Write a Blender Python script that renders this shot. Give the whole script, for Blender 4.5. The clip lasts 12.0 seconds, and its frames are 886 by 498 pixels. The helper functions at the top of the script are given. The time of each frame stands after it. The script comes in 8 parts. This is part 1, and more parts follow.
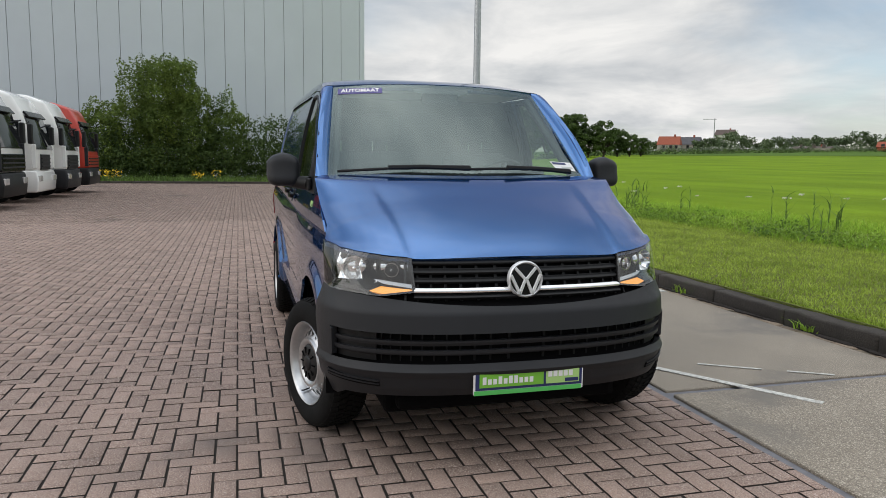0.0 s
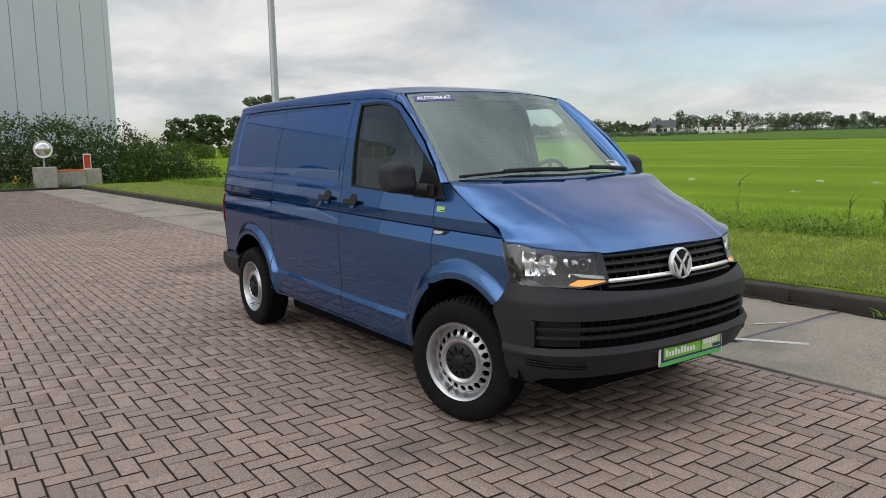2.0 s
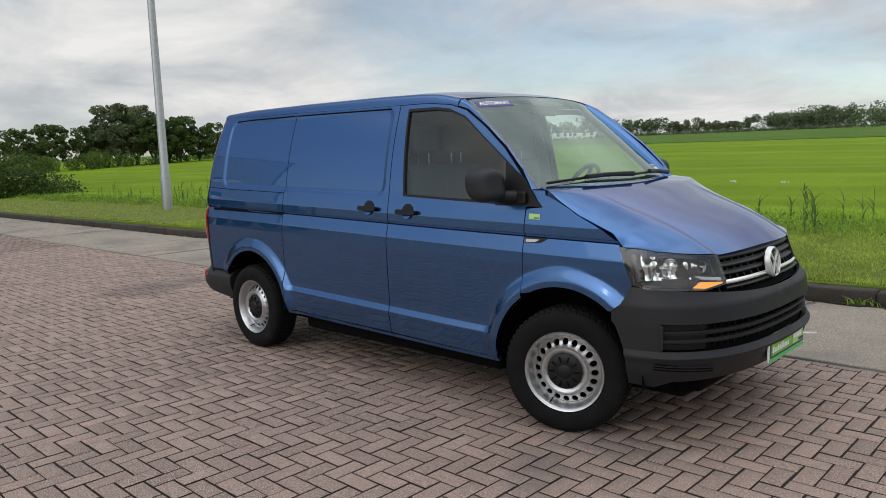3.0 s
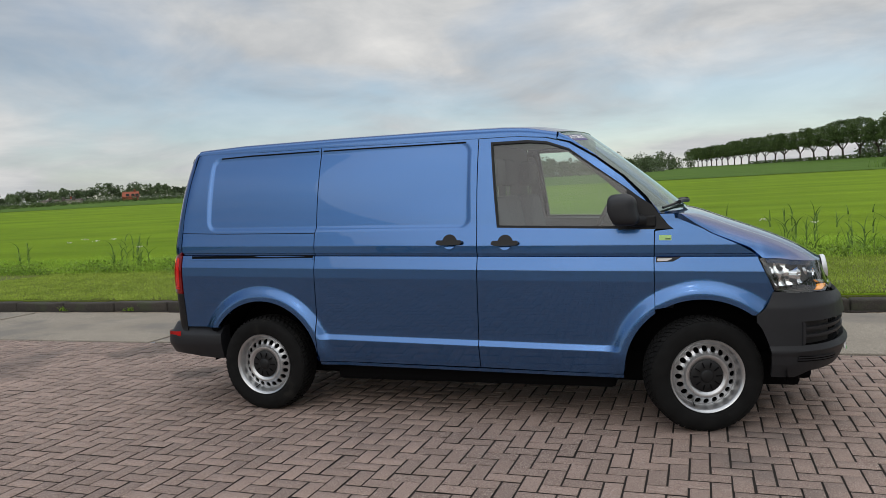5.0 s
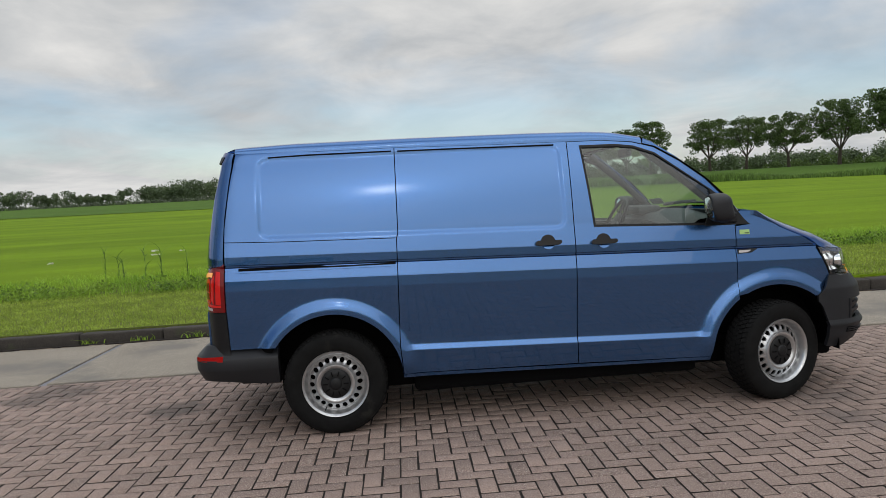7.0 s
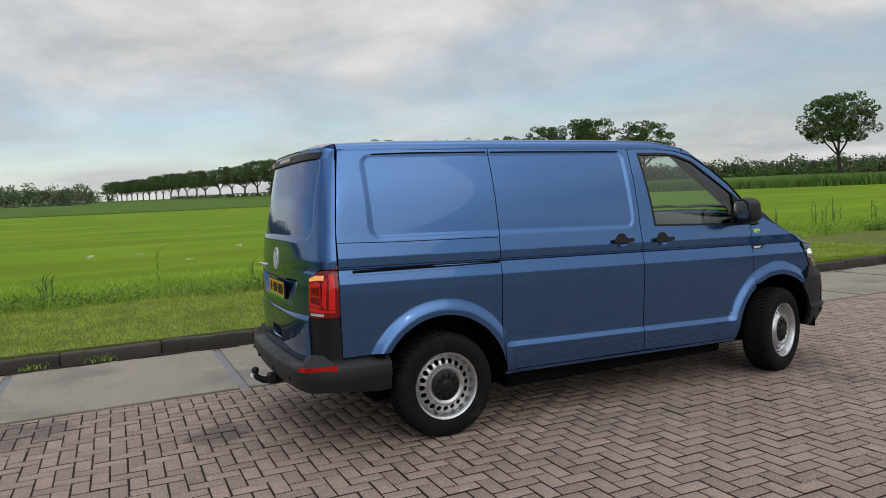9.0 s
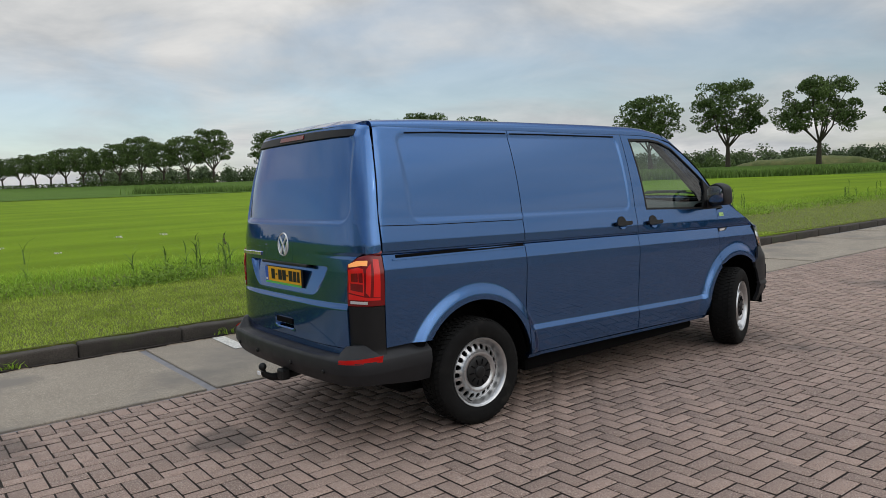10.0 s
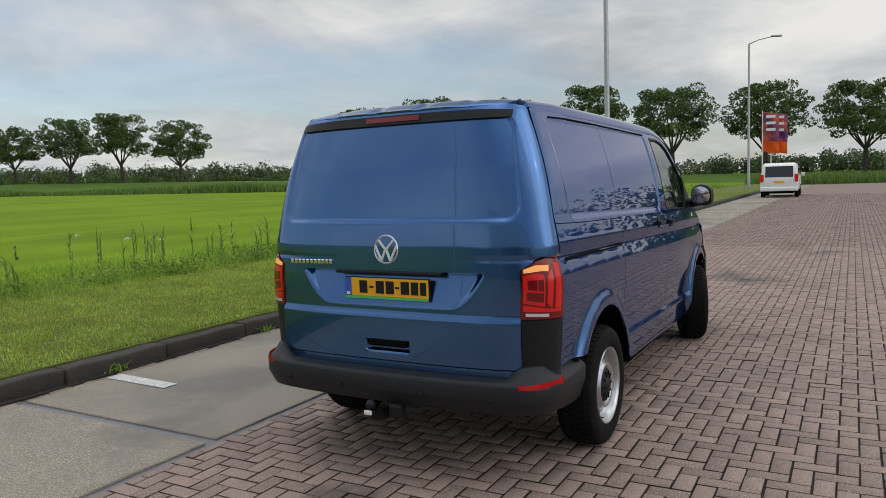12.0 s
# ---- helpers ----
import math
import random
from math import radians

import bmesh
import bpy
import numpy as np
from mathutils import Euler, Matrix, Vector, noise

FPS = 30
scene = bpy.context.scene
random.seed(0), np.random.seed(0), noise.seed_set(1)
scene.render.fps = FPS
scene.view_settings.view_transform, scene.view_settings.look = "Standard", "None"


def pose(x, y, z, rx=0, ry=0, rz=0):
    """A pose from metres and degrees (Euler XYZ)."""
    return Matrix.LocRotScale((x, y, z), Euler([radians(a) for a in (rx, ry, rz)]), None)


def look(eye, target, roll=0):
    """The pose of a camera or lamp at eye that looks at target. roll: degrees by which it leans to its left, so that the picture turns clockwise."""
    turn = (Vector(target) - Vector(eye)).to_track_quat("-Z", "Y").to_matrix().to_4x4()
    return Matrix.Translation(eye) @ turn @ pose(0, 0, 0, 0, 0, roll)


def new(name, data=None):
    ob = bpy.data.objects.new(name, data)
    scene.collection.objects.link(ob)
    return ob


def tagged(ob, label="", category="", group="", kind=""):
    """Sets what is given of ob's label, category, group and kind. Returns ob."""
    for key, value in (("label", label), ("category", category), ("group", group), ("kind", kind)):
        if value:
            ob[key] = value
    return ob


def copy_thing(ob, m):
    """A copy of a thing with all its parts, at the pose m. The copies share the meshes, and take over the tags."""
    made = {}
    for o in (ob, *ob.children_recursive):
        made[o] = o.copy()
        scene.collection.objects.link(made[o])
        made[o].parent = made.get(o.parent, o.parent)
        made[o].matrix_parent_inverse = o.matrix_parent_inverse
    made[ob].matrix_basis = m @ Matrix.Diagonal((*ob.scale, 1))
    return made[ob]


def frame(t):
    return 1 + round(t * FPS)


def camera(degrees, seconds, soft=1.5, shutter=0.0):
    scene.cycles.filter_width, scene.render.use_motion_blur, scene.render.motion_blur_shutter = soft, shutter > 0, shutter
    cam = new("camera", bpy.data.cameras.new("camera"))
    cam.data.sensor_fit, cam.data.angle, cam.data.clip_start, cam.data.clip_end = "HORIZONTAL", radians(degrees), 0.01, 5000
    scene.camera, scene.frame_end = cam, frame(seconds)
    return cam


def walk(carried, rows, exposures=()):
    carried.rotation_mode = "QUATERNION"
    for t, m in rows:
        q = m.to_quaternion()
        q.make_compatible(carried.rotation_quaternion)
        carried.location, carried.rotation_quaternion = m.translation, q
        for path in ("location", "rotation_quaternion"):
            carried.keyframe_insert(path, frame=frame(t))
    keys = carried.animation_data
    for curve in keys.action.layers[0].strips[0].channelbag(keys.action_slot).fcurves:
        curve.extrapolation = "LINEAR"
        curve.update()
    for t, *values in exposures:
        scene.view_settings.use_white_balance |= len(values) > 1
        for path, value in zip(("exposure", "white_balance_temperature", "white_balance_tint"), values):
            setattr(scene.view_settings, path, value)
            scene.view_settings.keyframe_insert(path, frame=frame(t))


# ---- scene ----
cam = camera(62.5, 12.0, soft=0.6)
PATH = [
    (0, (3.794, -1.232, 1.394), (1.883, -0.697, 1.153), 0.7),
    (0.5, (3.83, -1.739, 1.388), (1.956, -1.074, 1.175), 0.3),
    (1, (3.742, -2.225, 1.394), (1.924, -1.427, 1.156), -0.1),
    (1.5, (3.476, -2.735, 1.414), (1.749, -1.76, 1.159), -0.5),
    (2, (3.134, -3.208, 1.467), (1.518, -2.06, 1.205), -1.1),
    (2.5, (2.673, -3.632, 1.488), (1.18, -2.326, 1.233), -1.6),
    (3, (2.192, -4.066, 1.495), (0.818, -2.634, 1.244), -2.0),
    (5, (0.013, -5.384, 1.473), (-0.655, -3.504, 1.329), -3.2),
    (5.5, (-0.596, -5.539, 1.481), (-1.095, -3.607, 1.348), -3.4),
    (6, (-1.215, -5.611, 1.491), (-1.521, -3.64, 1.344), -3.6),
    (6.5, (-1.878, -5.684, 1.502), (-1.984, -3.692, 1.352), -3.5),
    (7, (-2.507, -5.669, 1.496), (-2.396, -3.676, 1.361), -3.5),
    (9, (-4.88, -5.159, 1.533), (-4.064, -3.338, 1.398), -3.0),
    (9.5, (-5.404, -4.81, 1.524), (-4.396, -3.089, 1.366), -2.9),
    (10, (-5.897, -4.383, 1.523), (-4.689, -2.798, 1.346), -2.7),
    (10.5, (-6.294, -3.891, 1.529), (-4.938, -2.433, 1.339), -2.6),
    (11, (-6.647, -3.351, 1.528), (-5.151, -2.037, 1.339), -2.5),
    (11.5, (-6.847, -2.766, 1.522), (-5.225, -1.61, 1.337), -2.3),
    (12, (-7.015, -2.12, 1.525), (-5.28, -1.143, 1.341), -2.0),
]
walk(cam, [(t, look(eye, target, roll)) for t, eye, target, roll in PATH],
     exposures=[(0, 0.15), (1.5, 0.12), (3.0, 0.06), (5.0, -0.08), (7.0, -0.08), (9.0, -0.06), (10.5, -0.04), (12.0, 0.0)])

# ---- sky, sun and exposure ----
SUN_AZ, SUN_EL = -91.0, 30.5
world = bpy.data.worlds.new("overcast_sky")
scene.world = world
world.use_nodes = True


def node(tree, kind, **values):
    n = tree.nodes.new(kind)
    for k, v in values.items():
        if k in n.inputs:
            n.inputs[k].default_value = v
        else:
            setattr(n, k, v)
    return n


def build_sky():
    t = world.node_tree
    t.nodes.clear()
    out = node(t, "ShaderNodeOutputWorld")
    bg = node(t, "ShaderNodeBackground")
    sky = node(t, "ShaderNodeTexSky")
    sky.sky_type = "NISHITA"
    sky.sun_disc = False
    sky.sun_elevation = radians(SUN_EL)
    sky.sun_rotation = radians(90 - SUN_AZ)
    sky.air_density, sky.dust_density, sky.ozone_density = 1.0, 0.8, 1.0
    co = node(t, "ShaderNodeTexCoord")
    # cloud layer on a flat deck: direction divided by its height
    sep = node(t, "ShaderNodeSeparateXYZ")
    t.links.new(co.outputs["Generated"], sep.inputs[0])
    zz = node(t, "ShaderNodeMath", operation="MAXIMUM")
    t.links.new(sep.outputs["Z"], zz.inputs[0])
    zz.inputs[1].default_value = 0.0
    za = node(t, "ShaderNodeMath", operation="ADD")
    t.links.new(zz.outputs[0], za.inputs[0])
    za.inputs[1].default_value = 0.20
    div = node(t, "ShaderNodeVectorMath", operation="DIVIDE")
    comb = node(t, "ShaderNodeCombineXYZ")
    for k in range(3):
        t.links.new(za.outputs[0], comb.inputs[k])
    t.links.new(co.outputs["Generated"], div.inputs[0])
    t.links.new(comb.outputs[0], div.inputs[1])
    big = node(t, "ShaderNodeTexNoise", Scale=0.62, Detail=6.0, Roughness=0.52, Distortion=0.25)
    fine = node(t, "ShaderNodeTexNoise", Scale=1.7, Detail=8.0, Roughness=0.58, Distortion=0.4)
    t.links.new(div.outputs[0], big.inputs["Vector"])
    t.links.new(div.outputs[0], fine.inputs["Vector"])
    tone = node(t, "ShaderNodeValToRGB")
    e = tone.color_ramp.elements
    e[0].position, e[0].color = 0.37, (0.44, 0.475, 0.52, 1)
    e[1].position, e[1].color = 0.63, (1.0, 0.99, 0.98, 1)
    m = tone.color_ramp.elements.new(0.50)
    m.color = (0.69, 0.71, 0.735, 1)
    add = node(t, "ShaderNodeMath", operation="MULTIPLY_ADD")
    t.links.new(fine.outputs[0], add.inputs[0])
    add.inputs[1].default_value = 0.45
    half = node(t, "ShaderNodeMath", operation="MULTIPLY")
    t.links.new(big.outputs[0], half.inputs[0])
    half.inputs[1].default_value = 0.55
    t.links.new(half.outputs[0], add.inputs[2])
    t.links.new(add.outputs[0], tone.inputs[0])
    # thin blue gaps between the clouds
    gap = node(t, "ShaderNodeValToRGB")
    gap.color_ramp.elements[0].position = 0.40
    gap.color_ramp.elements[1].position = 0.56
    t.links.new(big.outputs[0], gap.inputs[0])
    dim = node(t, "ShaderNodeMix", data_type="RGBA", blend_type="MULTIPLY")
    dim.inputs[0].default_value = 1.0
    t.links.new(sky.outputs[0], dim.inputs[6])
    dim.inputs[7].default_value = (SKY_GAIN, SKY_GAIN, SKY_GAIN, 1)
    # an overcast sky is brighter overhead and round the veiled sun
    zen = node(t, "ShaderNodeMapRange")
    zen.inputs[1].default_value, zen.inputs[2].default_value = 0.40, 1.0
    zen.inputs[3].default_value, zen.inputs[4].default_value = 1.0, ZENITH_GAIN
    t.links.new(sep.outputs["Z"], zen.inputs[0])
    dot = node(t, "ShaderNodeVectorMath", operation="DOT_PRODUCT")
    t.links.new(co.outputs["Generated"], dot.inputs[0])
    dot.inputs[1].default_value = (math.cos(radians(SUN_AZ)) * math.cos(radians(SUN_EL)), math.sin(radians(SUN_AZ)) * math.cos(radians(SUN_EL)), math.sin(radians(SUN_EL)))
    dmax = node(t, "ShaderNodeMath", operation="MAXIMUM")
    t.links.new(dot.outputs["Value"], dmax.inputs[0])
    dmax.inputs[1].default_value = 0.0
    dpow = node(t, "ShaderNodeMath", operation="POWER")
    t.links.new(dmax.outputs[0], dpow.inputs[0])
    dpow.inputs[1].default_value = 5.0
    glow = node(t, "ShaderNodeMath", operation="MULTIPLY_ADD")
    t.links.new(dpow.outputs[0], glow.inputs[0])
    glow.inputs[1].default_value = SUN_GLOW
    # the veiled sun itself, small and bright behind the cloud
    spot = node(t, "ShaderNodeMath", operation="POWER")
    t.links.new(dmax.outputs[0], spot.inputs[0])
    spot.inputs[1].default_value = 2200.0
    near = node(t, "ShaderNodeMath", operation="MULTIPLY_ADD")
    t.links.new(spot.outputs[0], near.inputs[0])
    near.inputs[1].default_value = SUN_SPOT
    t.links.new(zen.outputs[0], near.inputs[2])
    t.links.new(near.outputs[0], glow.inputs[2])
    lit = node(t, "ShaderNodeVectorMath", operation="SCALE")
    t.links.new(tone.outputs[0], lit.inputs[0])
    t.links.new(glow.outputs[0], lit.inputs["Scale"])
    cl = node(t, "ShaderNodeMix", data_type="RGBA", blend_type="MULTIPLY")
    cl.inputs[0].default_value = 1.0
    t.links.new(lit.outputs[0], cl.inputs[6])
    cl.inputs[7].default_value = (CLOUD_GAIN, CLOUD_GAIN, CLOUD_GAIN * 0.99, 1)
    mix = node(t, "ShaderNodeMix", data_type="RGBA")
    fac = node(t, "ShaderNodeMath", operation="MULTIPLY_ADD")
    t.links.new(gap.outputs[0], fac.inputs[0])
    fac.inputs[1].default_value = 0.62
    fac.inputs[2].default_value = 0.38
    t.links.new(fac.outputs[0], mix.inputs[0])
    t.links.new(dim.outputs[2], mix.inputs[6])
    t.links.new(cl.outputs[2], mix.inputs[7])
    t.links.new(mix.outputs[2], bg.inputs[0])
    bg.inputs[1].default_value = SKY_STRENGTH
    t.links.new(bg.outputs[0], out.inputs[0])


SKY_STRENGTH, SKY_GAIN, CLOUD_GAIN = 0.10, 1.2, 8.1
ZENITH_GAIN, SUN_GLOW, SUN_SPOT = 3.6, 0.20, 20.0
build_sky()
sun_data = bpy.data.lights.new("sun", "SUN")
sun_data.energy, sun_data.angle, sun_data.color = 0.5, radians(56), (1.0, 0.95, 0.88)
sun = new("sun", sun_data)
sun.matrix_world = look((0, 0, 0), (-math.cos(radians(SUN_AZ)) * math.cos(radians(SUN_EL)), -math.sin(radians(SUN_AZ)) * math.cos(radians(SUN_EL)), -math.sin(radians(SUN_EL))))

# ---- materials ----
def material(name, color, rough=0.5, metal=0.0, vary=0.0, vary_scale=4.0, fine=0.0, fine_scale=60.0, bump=0.0, bump_scale=80.0,
             coat=0.0, spec=0.5, rand=0.0, island=0.0, tint=None, dirt=None, dirt_scale=1.0, dirt_cut=0.55, rough_vary=0.0, bump_dist=0.01, speck=None, speck_scale=240.0, stains=()):
    """A principled surface with variation at two scales, optional blotches of a second colour, and fine relief."""
    m = bpy.data.materials.new(name)
    m.use_nodes = True
    t = m.node_tree
    p = t.nodes["Principled BSDF"]
    p.inputs["Roughness"].default_value = rough
    p.inputs["Metallic"].default_value = metal
    p.inputs["Specular IOR Level"].default_value = spec
    if coat:
        p.inputs["Coat Weight"].default_value = coat
        p.inputs["Coat Roughness"].default_value = 0.03
    co = node(t, "ShaderNodeNewGeometry")
    base = None

    def mixed(a, fac, b, mode="MIX"):
        mx = node(t, "ShaderNodeMix", data_type="RGBA", blend_type=mode)
        if hasattr(fac, "is_linked"):
            t.links.new(fac, mx.inputs[0])
        else:
            mx.inputs[0].default_value = fac
        for k, v in ((6, a), (7, b)):
            if hasattr(v, "is_linked"):
                t.links.new(v, mx.inputs[k])
            else:
                mx.inputs[k].default_value = (*v, 1)
        return mx.outputs[2]

    def noise_fac(scale, lo, hi, detail=4.0):
        nz = node(t, "ShaderNodeTexNoise", Scale=scale, Detail=detail, Roughness=0.6)
        t.links.new(co.outputs["Position"], nz.inputs["Vector"])
        mr = node(t, "ShaderNodeMapRange")
        mr.inputs[1].default_value, mr.inputs[2].default_value = lo, hi
        t.links.new(nz.outputs[0], mr.inputs[0])
        return mr.outputs[0]

    base = tuple(color)
    if tint:
        base = mixed(base, noise_fac(vary_scale, 0.35, 0.65), tint)
    if vary:
        base = mixed(base, noise_fac(vary_scale * 1.7, 0.3, 0.7), tuple(c * (1 - vary) for c in color) if not tint else tuple(c * (1 - vary) for c in tint))
    if fine:
        base = mixed(base, noise_fac(fine_scale, 0.42, 0.62, 3.0), tuple(c * (1 - fine) for c in color))
    if rand or island:
        src = node(t, "ShaderNodeObjectInfo").outputs["Random"] if rand else co.outputs["Random Per Island"]
        amt = rand or island
        mr = node(t, "ShaderNodeMapRange")
        mr.inputs[3].default_value, mr.inputs[4].default_value = 1 - amt, 1 + amt
        t.links.new(src, mr.inputs[0])
        hsv = node(t, "ShaderNodeHueSaturation")
        t.links.new(mr.outputs[0], hsv.inputs["Value"])
        if hasattr(base, "is_linked"):
            t.links.new(base, hsv.inputs["Color"])
        else:
            hsv.inputs["Color"].default_value = (*base, 1)
        base = hsv.outputs[0]
    if speck:
        base = mixed(base, noise_fac(speck_scale, 0.565, 0.63, 2.0), speck)
    for sx_, sy_, sr_, dark in stains:
        # spilled oil and old damp: a ragged round mark
        dist = node(t, "ShaderNodeVectorMath", operation="DISTANCE")
        wob = node(t, "ShaderNodeTexNoise", Scale=5.0, Detail=4.0)
        t.links.new(co.outputs["Position"], wob.inputs["Vector"])
        sh = node(t, "ShaderNodeVectorMath", operation="MULTIPLY_ADD")
        t.links.new(wob.outputs["Color"], sh.inputs[0])
        sh.inputs[1].default_value = (sr_ * 1.5, sr_ * 1.5, 0)
        t.links.new(co.outputs["Position"], sh.inputs[2])
        t.links.new(sh.outputs[0], dist.inputs[0])
        dist.inputs[1].default_value = (sx_ + sr_ * 0.75, sy_ + sr_ * 0.75, 0)
        mr = node(t, "ShaderNodeMapRange")
        mr.inputs[1].default_value, mr.inputs[2].default_value = sr_, sr_ * 0.55
        mr.inputs[3].default_value, mr.inputs[4].default_value = 0.0, dark
        t.links.new(dist.outputs["Value"], mr.inputs[0])
        base = mixed(base, mr.outputs[0], (0.045, 0.04, 0.037))
    if dirt:
        base = mixed(base, noise_fac(dirt_scale, dirt_cut, dirt_cut + 0.12, 5.0), dirt)
    if hasattr(base, "is_linked"):
        t.links.new(base, p.inputs["Base Color"])
    else:
        p.inputs["Base Color"].default_value = (*base, 1)
    if rough_vary:
        mr = node(t, "ShaderNodeMapRange")
        mr.inputs[3].default_value, mr.inputs[4].default_value = rough - rough_vary, rough + rough_vary
        t.links.new(noise_fac(vary_scale * 2.3, 0.3, 0.7), mr.inputs[0])
        t.links.new(mr.outputs[0], p.inputs["Roughness"])
    if bump:
        nz = node(t, "ShaderNodeTexNoise", Scale=bump_scale, Detail=4.0, Roughness=0.6)
        t.links.new(co.outputs["Position"], nz.inputs["Vector"])
        bp = node(t, "ShaderNodeBump", Strength=bump, Distance=bump_dist)
        t.links.new(nz.outputs[0], bp.inputs["Height"])
        t.links.new(bp.outputs[0], p.inputs["Normal"])
    return m


def glass_material(name, tint, head_on=0.08, rough=0.0, gloss=(1, 1, 1)):
    """A thin pane: clear, slightly tinted, with gloss that grows towards grazing angles, alike from both sides."""
    m = bpy.data.materials.new(name)
    m.use_nodes = True
    t = m.node_tree
    t.nodes.clear()
    out = node(t, "ShaderNodeOutputMaterial")
    tr = node(t, "ShaderNodeBsdfTransparent")
    tr.inputs[0].default_value = (*tint, 1)
    gl = node(t, "ShaderNodeBsdfGlossy", Roughness=rough)
    gl.inputs[0].default_value = (*gloss, 1)
    lw = node(t, "ShaderNodeLayerWeight", Blend=0.5)
    pw = node(t, "ShaderNodeMath", operation="POWER")
    t.links.new(lw.outputs["Facing"], pw.inputs[0])
    pw.inputs[1].default_value = 5.0
    fr = node(t, "ShaderNodeMath", operation="MULTIPLY_ADD")
    t.links.new(pw.outputs[0], fr.inputs[0])
    fr.inputs[1].default_value = 1.0 - head_on
    fr.inputs[2].default_value = head_on
    mx = node(t, "ShaderNodeMixShader")
    t.links.new(fr.outputs[0], mx.inputs[0])
    t.links.new(tr.outputs[0], mx.inputs[1])
    t.links.new(gl.outputs[0], mx.inputs[2])
    t.links.new(mx.outputs[0], out.inputs[0])
    return m


def leaf_material(name, color, dark, trans=0.35, scale=0.6):
    """Leaves: two greens by clump and by leaf, some light passing through."""
    m = material(name, color, rough=0.6, tint=dark, vary_scale=scale, island=0.35, spec=0.25)
    t = m.node_tree
    p = t.nodes["Principled BSDF"]
    out = t.nodes["Material Output"]
    tl = node(t, "ShaderNodeBsdfTranslucent")
    src = p.inputs["Base Color"].links[0].from_socket
    t.links.new(src, tl.inputs[0])
    mx = node(t, "ShaderNodeMixShader")
    mx.inputs[0].default_value = trans
    t.links.new(p.outputs[0], mx.inputs[1])
    t.links.new(tl.outputs[0], mx.inputs[2])
    t.links.new(mx.outputs[0], out.inputs[0])
    return m


BRICK = material("paving_brick", (0.352, 0.246, 0.200), rough=0.85, vary=0.24, vary_scale=1.2, fine=0.55, fine_scale=130, speck=(0.56, 0.47, 0.41), speck_scale=190, stains=((-4.32, 0.00, 0.27, 0.6), (-5.6, 0.85, 0.45, 0.5), (-6.6, -0.3, 0.6, 0.35)), rand=0.20, bump=0.5, bump_scale=220, bump_dist=0.004,
                 dirt=(0.12, 0.10, 0.09), dirt_scale=0.35, dirt_cut=0.60)
BRICK_FAR = material("paving_brick_joined", (0.352, 0.246, 0.200), rough=0.85, vary=0.24, vary_scale=1.2, fine=0.55, fine_scale=130, speck=(0.56, 0.47, 0.41), speck_scale=190, stains=((-4.32, 0.00, 0.27, 0.6), (-5.6, 0.85, 0.45, 0.5), (-6.6, -0.3, 0.6, 0.35)), island=0.20, bump=0.5, bump_scale=220, bump_dist=0.004,
                     dirt=(0.12, 0.10, 0.09), dirt_scale=0.35, dirt_cut=0.60)
JOINT = material("joint_soil", (0.026, 0.0195, 0.015), rough=0.95, vary=0.4, vary_scale=9, bump=0.6, bump_scale=150)
PAVE_FAR = material("paving_distance", (0.27, 0.20, 0.165), rough=0.85, vary=0.25, vary_scale=0.4, fine=0.3, fine_scale=9, bump=0.4, bump_scale=40)
CONCRETE = material("concrete_slab", (0.345, 0.295, 0.232), rough=0.85, vary=0.36, vary_scale=0.9, fine=0.5, fine_scale=90, speck=(0.55, 0.49, 0.40), speck_scale=150, bump=0.45, bump_scale=260, bump_dist=0.004,
                    dirt=(0.19, 0.17, 0.145), dirt_scale=0.8, dirt_cut=0.50)
GUTTER_BRICK = material("gutter_brick_clay", (0.36, 0.28, 0.20), rough=0.9, vary=0.3, vary_scale=4, fine=0.5, fine_scale=90, rand=0.25, bump=0.5, bump_scale=120, dirt=(0.05, 0.045, 0.03), dirt_scale=3.0, dirt_cut=0.54)
BITUMEN = material("bitumen_joint", (0.20, 0.20, 0.22), rough=0.6, vary=0.3, vary_scale=8, bump=0.3, bump_scale=60)
KERB = material("kerb_stone", (0.066, 0.056, 0.046), rough=0.9, vary=0.45, vary_scale=3.0, fine=0.4, fine_scale=70, rand=0.15, bump=0.8, bump_scale=60, dirt=(0.05, 0.055, 0.03), dirt_scale=2.2, dirt_cut=0.56)
LINE = material("road_marking_white", (0.66, 0.65, 0.60), rough=0.7, fine=0.35, fine_scale=40, dirt=(0.36, 0.33, 0.29), dirt_scale=11, dirt_cut=0.58)
VERGE = material("mown_grass_soil", (0.17, 0.215, 0.035), rough=0.95, tint=(0.19, 0.20, 0.032), vary=0.35, vary_scale=2.6, fine=0.4, fine_scale=60, bump=1.0, bump_scale=70, bump_dist=0.03)
FIELD = material("field_grass", (0.225, 0.345, 0.014), rough=0.95, tint=(0.165, 0.28, 0.012), vary=0.26, vary_scale=0.12, fine=0.3, fine_scale=7, bump=0.8, bump_scale=14, bump_dist=0.05, spec=0.1)
ft = FIELD.node_tree
fp = ft.nodes["Principled BSDF"]
swath = node(ft, "ShaderNodeTexNoise", Scale=1.0, Detail=5.0, Roughness=0.6)
stretch = node(ft, "ShaderNodeVectorMath", operation="MULTIPLY")
stretch.inputs[1].default_value = (0.03, 0.34, 0.0)
ft.links.new(node(ft, "ShaderNodeNewGeometry").outputs["Position"], stretch.inputs[0])
ft.links.new(stretch.outputs[0], swath.inputs["Vector"])
band = node(ft, "ShaderNodeMapRange")
